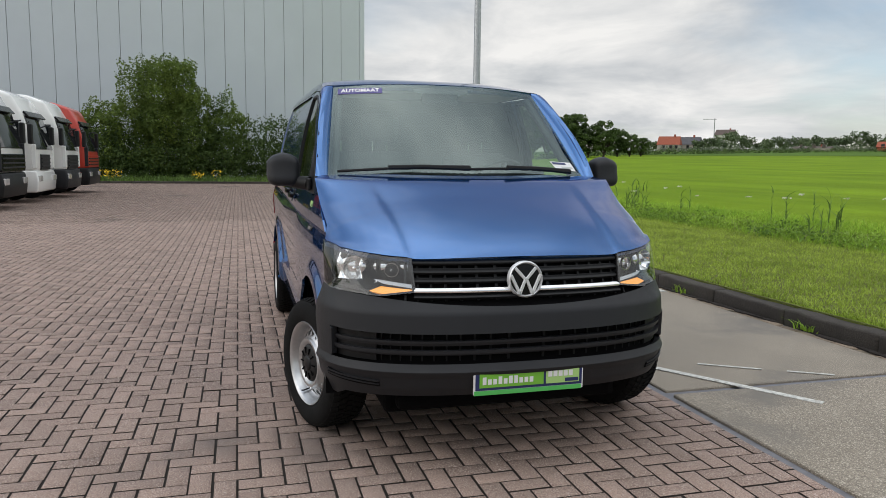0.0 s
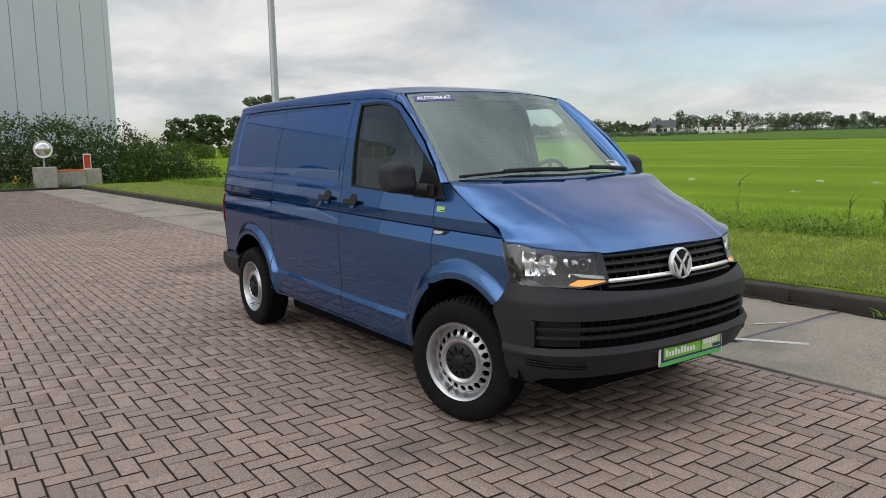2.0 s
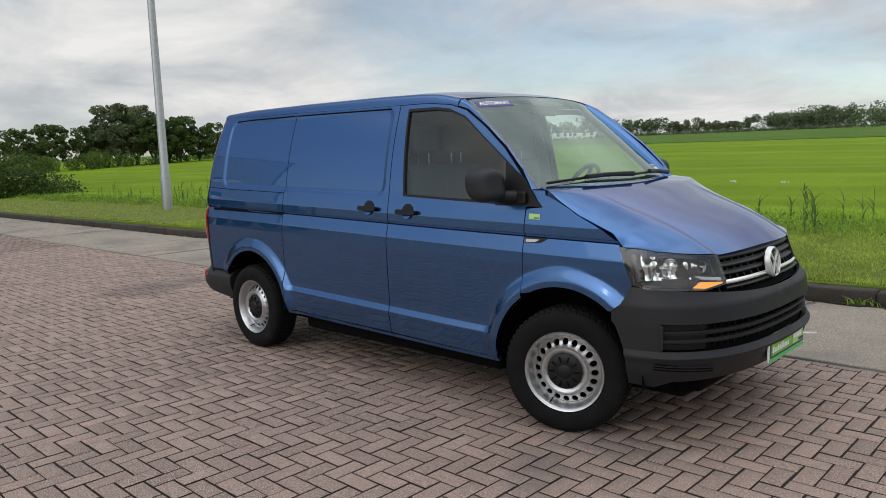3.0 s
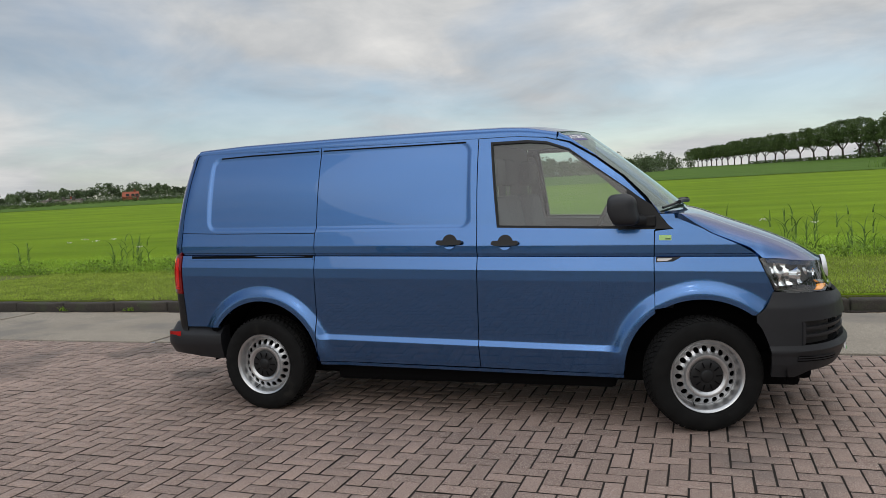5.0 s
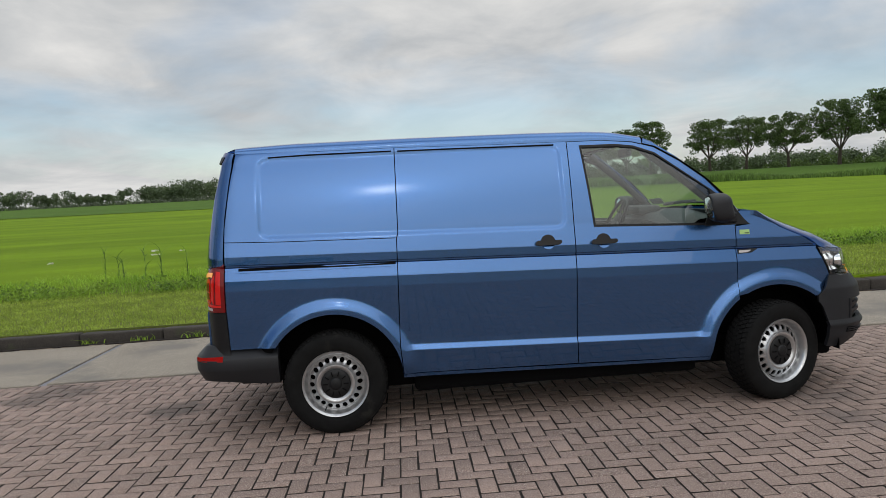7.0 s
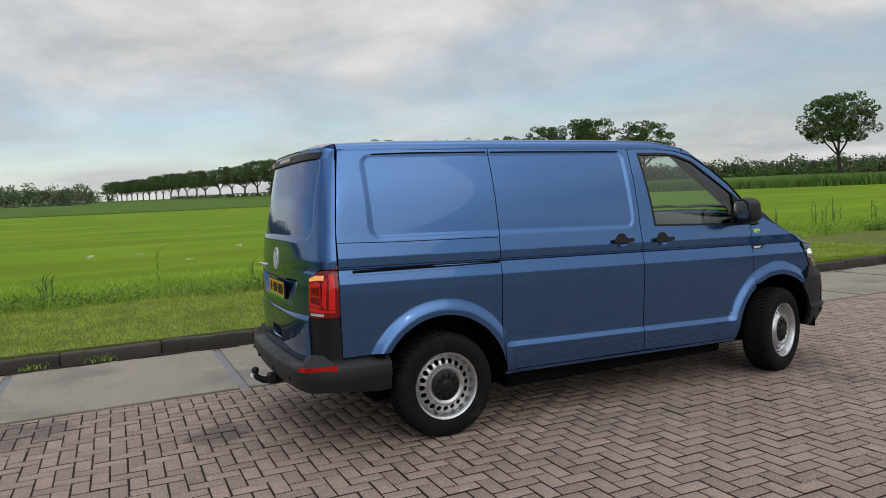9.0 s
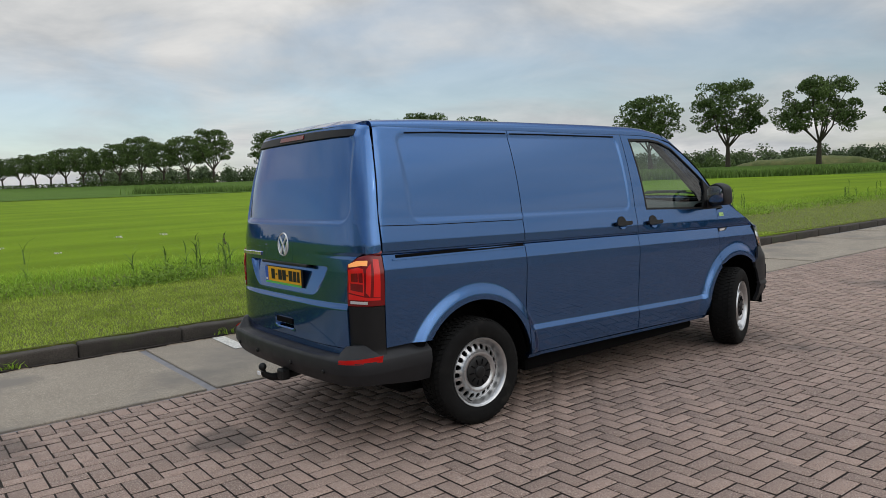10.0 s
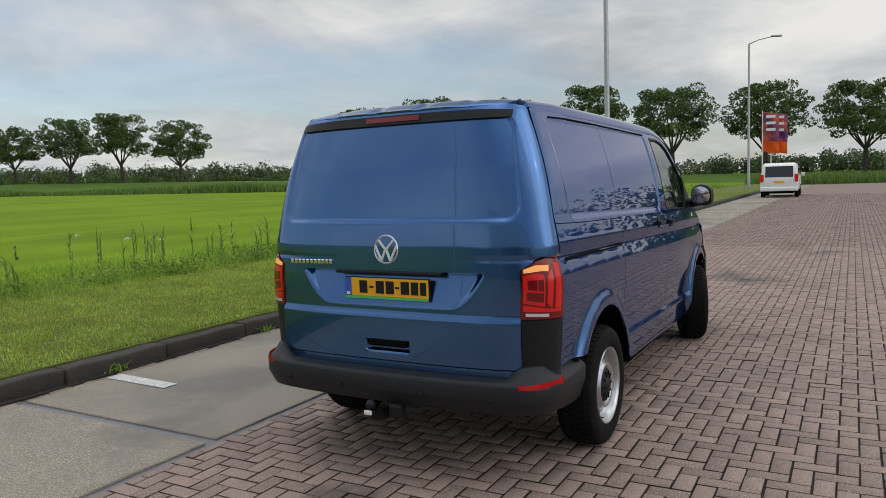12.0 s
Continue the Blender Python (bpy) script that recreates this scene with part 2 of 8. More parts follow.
band.inputs[1].default_value, band.inputs[2].default_value, band.inputs[3].default_value, band.inputs[4].default_value = 0.40, 0.62, 0.84, 1.08
ft.links.new(swath.outputs[0], band.inputs[0])
mown = node(ft, "ShaderNodeHueSaturation")
ft.links.new(band.outputs[0], mown.inputs["Value"])
ft.links.new(fp.inputs["Base Color"].links[0].from_socket, mown.inputs["Color"])
ft.links.new(mown.outputs[0], fp.inputs["Base Color"])
MEADOW = material("rough_meadow", (0.115, 0.205, 0.03), rough=0.95, tint=(0.09, 0.165, 0.028), vary=0.25, vary_scale=0.06, fine=0.3, fine_scale=3, bump=0.8, bump_scale=8, bump_dist=0.1, spec=0.1)
GRASS_BLADE = leaf_material("grass_blade", (0.42, 0.53, 0.085), (0.25, 0.34, 0.05), 0.3, 2.6)
TALL_BLADE = leaf_material("tall_grass_blade", (0.35, 0.52, 0.06), (0.21, 0.36, 0.04), 0.35, 0.8)
REED = leaf_material("reed_blade", (0.17, 0.27, 0.06), (0.10, 0.17, 0.04), 0.3, 0.9)
WEED_LEAF = leaf_material("weed_leaf", (0.27, 0.40, 0.06), (0.12, 0.21, 0.035), 0.35, 0.9)
PLUME = material("reed_plume", (0.09, 0.065, 0.045), rough=0.9, island=0.3)
UMBEL = material("white_umbel", (0.75, 0.75, 0.68), rough=0.8)
YELLOW_FLOWER = material("yellow_flower", (0.75, 0.52, 0.02), rough=0.7, island=0.2)
LEAF = leaf_material("hedge_leaf", (0.09, 0.14, 0.036), (0.04, 0.07, 0.018), 0.3, 0.5)
LEAF_LIGHT = leaf_material("shrub_leaf", (0.165, 0.23, 0.045), (0.07, 0.115, 0.026), 0.3, 0.7)
LEAF_TREE = leaf_material("tree_leaf", (0.115, 0.17, 0.05), (0.065, 0.105, 0.032), 0.3, 0.25)
LEAF_WILLOW = leaf_material("willow_leaf", (0.17, 0.205, 0.10), (0.10, 0.13, 0.062), 0.3, 0.3)
# distance haze is put into this leaf colour: paler and greyer
LEAF_HAZE = leaf_material("hazed_willow_leaf", (0.19, 0.225, 0.15), (0.13, 0.16, 0.105), 0.2, 0.05)
PALE_WALL = material("pale_wall", (0.55, 0.54, 0.52), rough=0.9, vary=0.1)
ROOF_BROWN = material("roof_brown", (0.12, 0.09, 0.08), rough=0.9, vary=0.25, vary_scale=1)
# far leaves, tinted bluer to carry the haze of distance
LEAF_FAR = leaf_material("hazed_distant_leaf", (0.135, 0.18, 0.085), (0.075, 0.108, 0.055), 0.2, 0.05)
BARK = material("bark", (0.085, 0.068, 0.052), rough=0.95, vary=0.4, vary_scale=3, bump=0.8, bump_scale=20)
CLAD = material("grey_cladding", (0.62, 0.675, 0.72), rough=0.45, metal=0.0, vary=0.06, vary_scale=0.15, spec=0.4)
CLAD_JOINT = material("cladding_joint", (0.14, 0.15, 0.16), rough=0.7)
GALV = material("galvanised_steel", (0.42, 0.44, 0.45), rough=0.45, metal=0.6, vary=0.2, vary_scale=6)
WHITE_PAINT = material("white_vehicle_paint", (0.86, 0.86, 0.84), rough=0.25, coat=0.6, vary=0.05, vary_scale=2)
RED_PAINT = material("red_vehicle_paint", (0.55, 0.05, 0.03), rough=0.3, coat=0.5, vary=0.1)
DARK_GLASS = material("dark_window", (0.012, 0.014, 0.016), rough=0.06, spec=0.7)
BLACK_TRIM = material("black_plastic_trim", (0.010, 0.0104, 0.0115), rough=0.48, spec=0.3, vary=0.2, vary_scale=5, bump=0.15, bump_scale=400, bump_dist=0.002)
BUMPER = material("grey_black_bumper_plastic", (0.0185, 0.0195, 0.0225), rough=0.5, spec=0.32, vary=0.15, vary_scale=3, bump=0.25, bump_scale=900, bump_dist=0.001, rough_vary=0.06)
GLOSS_BLACK = material("gloss_black", (0.008, 0.008, 0.009), rough=0.2, spec=0.25)
# near-black for rail and drip line, and painted shade in gaps, arches, intakes
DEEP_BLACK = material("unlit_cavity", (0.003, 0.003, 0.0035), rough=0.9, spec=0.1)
RUBBER = material("tyre_rubber", (0.0105, 0.0105, 0.0105), rough=0.85, spec=0.15, vary=0.35, vary_scale=9, bump=0.2, bump_scale=200, dirt=(0.022, 0.021, 0.019), dirt_scale=6, dirt_cut=0.62)
RIM = material("silver_steel_rim", (0.56, 0.57, 0.58), rough=0.30, metal=0.85, vary=0.16, vary_scale=14)
CHROME = material("chrome", (0.80, 0.80, 0.80), rough=0.08, metal=1.0)
BADGE = material("badge_silver", (0.72, 0.73, 0.74), rough=0.28, metal=0.35)
SATIN = material("satin_silver", (0.62, 0.63, 0.65), rough=0.25, metal=0.9)
LAMP_GREY = material("lamp_housing_grey", (0.16, 0.165, 0.175), rough=0.25, metal=0.6)
PAINT = material("blue_metallic_paint", (0.050, 0.145, 0.355), rough=0.23, metal=0.94, coat=1.0, fine=0.12, fine_scale=900, vary=0.03, vary_scale=0.8)
pp = PAINT.node_tree.nodes["Principled BSDF"]
pp.inputs["Coat IOR"].default_value, pp.inputs["Coat Roughness"].default_value = 1.52, 0.012
pp.inputs["Specular Tint"].default_value = (0.12, 0.25, 0.48, 1)
GLASS = glass_material("clear_glass", (0.76, 0.86, 0.83), 0.07)
SCREEN_GLASS = glass_material("windscreen_glass", (0.78, 0.88, 0.84), 0.13, gloss=(0.86, 1.0, 0.97))
LENS = glass_material("lamp_lens", (0.93, 0.95, 0.96))
RED_LENS = material("red_lamp_lens", (0.70, 0.012, 0.010), rough=0.2, coat=0.5, spec=0.3)
RED_DARK = material("deep_red_lamp_lens", (0.17, 0.004, 0.005), rough=0.15, coat=0.5, spec=0.3)
AMBER_LENS = material("amber_lamp_lens", (0.85, 0.36, 0.05), rough=0.2, coat=0.6)
PINK_LENS = material("pale_red_lamp_lens", (0.85, 0.34, 0.16), rough=0.2, coat=0.3, spec=0.3)
for lit, colour, power in ((AMBER_LENS, (1.0, 0.36, 0.04, 1), 0.55), (PINK_LENS, (1.0, 0.42, 0.06, 1), 0.45)):
    lp = lit.node_tree.nodes["Principled BSDF"]
    lp.inputs["Emission Color"].default_value, lp.inputs["Emission Strength"].default_value = colour, power
CLEAR_LENS = material("clear_lamp_strip", (0.55, 0.52, 0.52), rough=0.1, coat=1.0)
CABIN = material("cabin_grey_plastic", (0.045, 0.048, 0.05), rough=0.6, vary=0.15)
BULKHEAD_GREY = material("bulkhead_grey", (0.06, 0.064, 0.064), rough=0.8, vary=0.08)
CABIN_LIGHT = material("cabin_light_lining", (0.58, 0.60, 0.58), rough=0.8, vary=0.08)
SEAT_CLOTH = material("seat_cloth", (0.07, 0.074, 0.074), rough=0.9, vary=0.25, vary_scale=30, bump=0.3, bump_scale=500)
PLATE_YELLOW = material("plate_yellow", (0.85, 0.42, 0.02), rough=0.35)
PLATE_BLUE = material("plate_blue", (0.03, 0.10, 0.50), rough=0.35)
GREEN = material("dealer_green", (0.19, 0.50, 0.05), rough=0.4)
GREEN_LIGHT = material("dealer_light_green", (0.42, 0.66, 0.22), rough=0.4)
GREEN_STRIP = material("green_strip", (0.10, 0.52, 0.12), rough=0.4)
NAVY = material("navy_print", (0.02, 0.03, 0.12), rough=0.4)
PURPLE = material("purple_banner", (0.075, 0.062, 0.24), rough=0.4)
WHITE_PRINT = material("white_print", (0.80, 0.80, 0.80), rough=0.45)
ORANGE = material("orange_cloth", (0.85, 0.17, 0.02), rough=0.8)
FLAG_CLOTH = material("flag_cloth", (0.70, 0.20, 0.12), rough=0.8, tint=(0.12, 0.06, 0.30), vary_scale=1.2)
CONC_BLOCK = material("concrete_block", (0.42, 0.40, 0.35), rough=0.9, vary=0.3, vary_scale=3, bump=0.5, bump_scale=40)
ROOF_TILE = material("roof_tile", (0.33, 0.09, 0.05), rough=0.9, vary=0.25, vary_scale=1)
ROOF_GREY = material("roof_grey", (0.10, 0.10, 0.11), rough=0.9, vary=0.25, vary_scale=1)
HOUSE_WALL = material("house_wall", (0.42, 0.38, 0.34), rough=0.9, vary=0.2, vary_scale=0.5)
EARTH = material("earth_mound", (0.16, 0.15, 0.05), rough=0.95, tint=(0.09, 0.12, 0.03), vary_scale=0.6, vary=0.2, bump=1.0, bump_scale=8, bump_dist=0.1)


# ---- building helpers ----
def part(name, bm, mat, parent=None, label="", smooth=0):
    """One bmesh as one mesh object, under a thing or a part. smooth: degrees above which an edge stays sharp."""
    me = bpy.data.meshes.new(name)
    bm.to_mesh(me)
    bm.free()
    if smooth:
        me.shade_smooth()
        me.set_sharp_from_angle(angle=radians(smooth))
    ob = new(name, me)
    for mt in (mat if isinstance(mat, (list, tuple)) else [mat]):
        me.materials.append(mt)
    if parent is not None:
        ob.parent = parent
    if label:
        ob["label"] = label
    return ob


def thing(name, label, category, place=None, group="", kind=""):
    ob = new(name)
    ob.empty_display_size = 0.2
    if place is not None:
        ob.matrix_world = place
    return tagged(ob, label, category, group, kind)


def box_bm(*boxes, bevel=0.0, segments=2):
    """Boxes (x0, x1, y0, y1, z0, z1) in one bmesh, with rounded edges."""
    bm = bmesh.new()
    for x0, x1, y0, y1, z0, z1 in boxes:
        bmesh.ops.create_cube(bm, size=1, matrix=Matrix.Translation(((x0 + x1) / 2, (y0 + y1) / 2, (z0 + z1) / 2)) @ Matrix.Diagonal((x1 - x0, y1 - y0, z1 - z0, 1)))
    if bevel:
        bmesh.ops.bevel(bm, geom=bm.edges[:], offset=bevel, segments=segments, affect="EDGES", profile=0.5)
    return bm


def tube_bm(points, radii, sides=10, bm=None, caps=True):
    """A tube along points, with a radius at each."""
    bm = bm or bmesh.new()
    rings = []
    pts = [Vector(p) for p in points]
    if not isinstance(radii, (list, tuple)):
        radii = [radii] * len(pts)
    side = None
    for i, p in enumerate(pts):
        d = (pts[min(i + 1, len(pts) - 1)] - pts[max(i - 1, 0)]).normalized()
        if side is None or abs(side.dot(d)) > 0.95:
            side = d.orthogonal().normalized()
        side = (side - d * side.dot(d)).normalized()
        up = d.cross(side)
        rings.append([bm.verts.new(p + (side * math.cos(a) + up * math.sin(a)) * radii[i]) for a in [2 * math.pi * k / sides for k in range(sides)]])
    for a, b in zip(rings, rings[1:]):
        for k in range(sides):
            bm.faces.new((a[k], a[(k + 1) % sides], b[(k + 1) % sides], b[k]))
    if caps:
        bm.faces.new(rings[0][::-1])
        bm.faces.new(rings[-1])
    return bm


def lathe_bm(profile, sides=40, axis="Y", closed=False, bm=None):
    """A profile of (radius, along) turned round an axis."""
    bm = bm or bmesh.new()
    rings = []
    for r, h in profile:
        ring = []
        for k in range(sides):
            a = 2 * math.pi * k / sides
            c, s = r * math.cos(a), r * math.sin(a)
            ring.append(bm.verts.new({"Y": (c, h, s), "Z": (c, s, h), "X": (h, c, s)}[axis]))
        rings.append(ring)
    pairs = list(zip(rings, rings[1:])) + ([(rings[-1], rings[0])] if closed else [])
    for a, b in pairs:
        for k in range(sides):
            bm.faces.new((a[k], a[(k + 1) % sides], b[(k + 1) % sides], b[k]))
    bmesh.ops.recalc_face_normals(bm, faces=bm.faces[:])
    return bm


def quads_mesh(name, co, faces_per, mat, smooth=False):
    """A mesh from an array of corners (n, k, 3), each row one polygon of k corners."""
    n, k = co.shape[0], co.shape[1]
    me = bpy.data.meshes.new(name)
    me.vertices.add(n * k)
    me.vertices.foreach_set("co", co.reshape(-1).astype(np.float32))
    me.loops.add(n * k)
    me.loops.foreach_set("vertex_index", np.arange(n * k, dtype=np.int32))
    me.polygons.add(n)
    me.polygons.foreach_set("loop_start", (np.arange(n) * k).astype(np.int32))
    me.update(calc_edges=True)
    me.validate()
    me.materials.append(mat)
    return me

# ---- large structure: ground, yard, concrete strip, kerb ----
EDGE_Y, KERB_Y, KERB_H = 1.22, 3.38, 0.13
YARD_X0, YARD_X1, YARD_Y0 = -37.5, 72.0, -60.0
RISE = 0.0205


def land_z(x, y):
    """Height of the land: the verge stands on the kerb, and the level field climbs against the yard, which falls to its gutter."""
    if y < KERB_Y + 0.2:
        return -0.06
    fall = -(0.010 if x < 0 else 0.005) * max(-400.0, min(x, 300.0)) * min(1.0, max(0.0, y - 9.0) / 50.0)
    return KERB_H + 0.01 + RISE * min(max(y - 8.0, 0.0), 640.0) + fall + (0.03 * math.sin(x * 0.31) * math.sin(y * 0.4) if y < 12 else 0.0)


def grid_sheet(name, xs, ys, zf, mat):
    bm = bmesh.new()
    rows = [[bm.verts.new((x, y, zf(x, y))) for x in xs] for y in ys]
    for a, b in zip(rows, rows[1:]):
        for k in range(len(xs) - 1):
            bm.faces.new((a[k], a[k + 1], b[k + 1], b[k]))
    return part(name, bm, mat, smooth=40)


xs = [-1500, -600, -250, -120, -80, -60] + list(range(-50, 100, 2)) + [110, 130, 160, 220, 320, 600, 1500]
ys = [-1500, -500, -120, -60, KERB_Y + 0.18, KERB_Y + 0.21, 4, 5, 6, 7, 8, 9, 10, 11, 12, 14, 18, 25, 40, 60, 90, 130, 180, 250, 330, 428, 540, 648, 900, 1500]
tagged(grid_sheet("ground", xs, ys, land_z, FIELD), "bright green hay field rising gently towards the horizon", "field", kind="structure")
verge = tagged(grid_sheet("verge", [x * 0.5 for x in range(-75, 150)], [KERB_Y + 0.19, KERB_Y + 0.3, 4, 4.5, 5, 5.5, 6, 6.5, 7, 7.3, 7.7, 8.4, 9.4],
               lambda x, y: land_z(x, y) + 0.02, VERGE), "mown grass verge behind the kerb", "grass verge", kind="structure")
part("soil_edge", box_bm((-40.0, 75, KERB_Y + 0.16, KERB_Y + 0.19, -0.06, KERB_H + 0.015)), VERGE, verge)

yard = tagged(part("yard", box_bm((YARD_X0, YARD_X1, YARD_Y0, EDGE_Y, -0.10, -0.007)), JOINT), "brown brick paved yard laid in herringbone", "paving", kind="structure")
far_bm = bmesh.new()
for x0, x1, y0, y1 in ((YARD_X0, YARD_X1, YARD_Y0, -13.0), (42.0, YARD_X1, -13.0, EDGE_Y)):
    bmesh.ops.create_grid(far_bm, x_segments=1, y_segments=1, size=0.5, matrix=Matrix.Translation(((x0 + x1) / 2, (y0 + y1) / 2, -0.001)) @ Matrix.Diagonal((x1 - x0, y1 - y0, 1, 1)))
tagged(part("far_paving", far_bm, PAVE_FAR, yard), kind="stuff")

strip = thing("concrete_strip", "pale worn concrete gutter strip along the kerb", "concrete strip", kind="structure")
part("bed", box_bm((-39.0, 72.0, EDGE_Y, KERB_Y, -0.10, -0.016)), BITUMEN, strip)
slab_xs = [-39.0, -35.9, -33.9, -29.9, -27.9, -23.9, -21.9, -17.9, -15.9, -11.9, -9.9, -5.95, -3.95, 0.0, 4.0, 6.0, 10.0, 12.0, 16.0, 18.0, 22.0, 24.0, 28.0, 30.0, 36.0, 42, 48, 56, 64, 72]
for i, (a, b) in enumerate(zip(slab_xs, slab_xs[1:])):
    lift = 0.003 if i % 2 else 0.0
    part("slab", box_bm((a + 0.040, b - 0.040, EDGE_Y + 0.060, KERB_Y - 0.125, -0.09, lift), bevel=0.006, segments=1), CONCRETE, strip)
# a row of narrow bricks between slab and kerb
row = box_bm((-0.097, 0.097, 0.0, 0.085, -0.06, 0.0), bevel=0.006, segments=1)
row_me = bpy.data.meshes.new("gutter_brick")
row.to_mesh(row_me)
row.free()
row_me.materials.append(GUTTER_BRICK)
for i in range(150):
    ob = new("gutter_brick", row_me)
    ob.parent = strip
    ob.location = (-20.0 + i * 0.205, KERB_Y - 0.108 + 0.004 * math.sin(i * 2.7), -0.006 + 0.004 * math.sin(i * 1.9))
    ob.rotation_euler = (0.02 * math.sin(i * 3.1), 0, 0.03 * math.sin(i * 5.3))
# low dirt and moss between slab and kerb
rng = random.Random(5)
bm = bmesh.new()
for i in range(260):
    x = rng.uniform(-14, 8)
    w, d = rng.uniform(0.05, 0.22), rng.uniform(0.012, 0.045)
    bmesh.ops.create_icosphere(bm, subdivisions=1, radius=1, matrix=Matrix.Translation((x, KERB_Y - 0.02 - rng.uniform(0, 0.03), 0.0)) @ Matrix.Diagonal((w, d, 0.012, 1)))
tagged(part("gutter_dirt", bm, JOINT, strip), kind="stuff")

for pts, w in ((((-0.62, 1.40), (0.40, 2.05)), 0.055), (((-3.17, 3.24), (-3.20, 2.52)), 0.13), (((-0.51, 1.83), (-0.29, 2.18)), 0.022), (((-0.21, 2.32), (-0.06, 2.57)), 0.022)):
    (xa, ya), (xb, yb) = pts
    d = Vector((xb - xa, yb - ya, 0))
    bm = box_bm((0, d.length, -w / 2, w / 2, 0.0035, 0.0075))
    bm.transform(Matrix.Translation((xa, ya, 0)) @ Matrix.Rotation(math.atan2(d.y, d.x), 4, "Z"))
    tagged(part("road_marking", bm, LINE), "worn white painted line on concrete", "road marking", kind="structure")

kerb = thing("kerb", "dark weathered stone kerb with moss", "kerb", kind="structure")


def kerb_mesh(seed):
    r = random.Random(seed)
    bm = box_bm((-0.496, 0.496, 0.0, 0.19, -0.12, KERB_H), bevel=0.022, segments=2)
    bmesh.ops.subdivide_edges(bm, edges=[e for e in bm.edges if abs(e.verts[0].co.x - e.verts[1].co.x) > 0.5], cuts=7)
    for v in bm.verts:
        n = noise.noise(v.co * 5 + Vector((seed * 7.1, 0, 0)))
        v.co.z += 0.012 * n if v.co.z > 0 else 0
        v.co.y += 0.012 * noise.noise(v.co * 6 + Vector((0, seed * 3.7, 0))) if v.co.y < 0.1 else 0
    me = bpy.data.meshes.new("kerb_stone")
    bm.to_mesh(me)
    bm.free()
    me.shade_smooth()
    me.set_sharp_from_angle(angle=radians(50))
    me.materials.append(KERB)
    return me


kerb_meshes = [kerb_mesh(s) for s in range(5)]
for i in range(110):
    ob = new("kerb_stone", kerb_meshes[(i * 7 + i // 3) % 5])
    ob.parent = kerb
    ob.location = (-38.0 + i, KERB_Y + 0.004 * math.sin(i * 2.1), 0.006 * math.sin(i * 1.7))
    ob.rotation_euler = (0, 0, 0.006 * math.sin(i * 3.3))
end_kerb = thing("end_kerb", "low dark kerb closing the yard before the hedge", "kerb", kind="structure")
for i in range(60):
    ob = new("kerb_stone", kerb_meshes[(i * 3) % 5])
    ob.parent = end_kerb
    ob.location = (YARD_X0, EDGE_Y - 0.4 - i, -0.02)
    ob.rotation_euler = (0, 0, radians(90))
tagged(part("planting_bed", box_bm((-60, YARD_X0 - 0.15, -70, 3.4, -0.1, 0.08)), JOINT), "dark soil of the planting bed", "soil", kind="structure")


# ---- leaves and grass ----
def leaf_cards(name, centers, size, mat, seed, flat=0.0, ratio=0.62):
    """Pointed leaf quads of random turn round the given places."""
    r = np.random.default_rng(seed)
    n = len(centers)
    a = r.normal(size=(n, 3))
    a /= np.linalg.norm(a, axis=1, keepdims=True)
    b = r.normal(size=(n, 3))
    if flat:
        a[:, 2] *= 1 - flat
    b -= a * (a * b).sum(1, keepdims=True) / (a * a).sum(1, keepdims=True)
    b /= np.linalg.norm(b, axis=1, keepdims=True)
    s = size * r.uniform(0.6, 1.4, (n, 1))
    c = np.asarray(centers)
    co = np.stack([c - a * s * 0.5, c + b * s * ratio * 0.5, c + a * s * 0.5, c - b * s * ratio * 0.5], 1)
    return quads_mesh(name, co, 4, mat)


def blades(name, roots, heights, widths, lean, mat, seed, segs=2, head=None):
    """Bent grass blades: each a strip of quads that narrows to its tip."""
    r = np.random.default_rng(seed)
    n = len(roots)
    ang = r.uniform(0, 2 * np.pi, n)
    side = np.stack([np.cos(ang), np.sin(ang), np.zeros(n)], 1)
    la = r.uniform(0, 2 * np.pi, n)
    ln = np.stack([np.cos(la), np.sin(la), np.zeros(n)], 1) * (heights * r.uniform(0.1, 1, n) * lean)[:, None]
    polys = []
    for k in range(segs):
        t0, t1 = k / segs, (k + 1) / segs
        w0, w1 = (1 - t0 * 0.85), (1 - t1 * 0.85)

        def at(t, w, sgn):
            up = np.zeros((n, 3))
            up[:, 2] = heights * t * (1 - 0.25 * lean * t)
            return roots + up + ln * t * t + sgn * side * (widths * w * 0.5)[:, None]

        polys.append(np.stack([at(t0, w0, -1), at(t0, w0, 1), at(t1, w1, 1), at(t1, w1, -1)], 1))
    return quads_mesh(name, np.concatenate(polys), 4, mat)


def scatter(n, x0, x1, y0, y1, seed, zf=None):
    r = np.random.default_rng(seed)
    p = np.stack([r.uniform(x0, x1, n), r.uniform(y0, y1, n), np.zeros(n)], 1)
    p[:, 2] = [land_z(x, y) + 0.015 for x, y in p[:, :2]]
    return p


def stuff(name, mesh, label, category, parent=None):
    ob = new(name, mesh)
    if parent is not None:
        ob.parent = parent
        ob["kind"] = "stuff"
        return ob
    return tagged(ob, label, category, kind="stuff")


r0 = np.random.default_rng(3)
p = np.concatenate([scatter(150000, -14, 9, KERB_Y + 0.12, 7.7, 11), scatter(22000, -38, -14, KERB_Y + 0.15, 7.7, 12), scatter(22000, 9, 45, KERB_Y + 0.15, 7.7, 13)])
stuff("mown_grass", blades("mown_grass", p, r0.uniform(0.025, 0.075, len(p)), r0.uniform(0.006, 0.014, len(p)), 0.9, GRASS_BLADE, 14), "short mown green grass on the verge", "grass")
p = np.concatenate([scatter(30000, -22, 16, 7.35, 10.2, 21), scatter(9000, -38, -22, 7.3, 10.2, 22), scatter(12000, 16, 70, 7.3, 10.2, 23)])
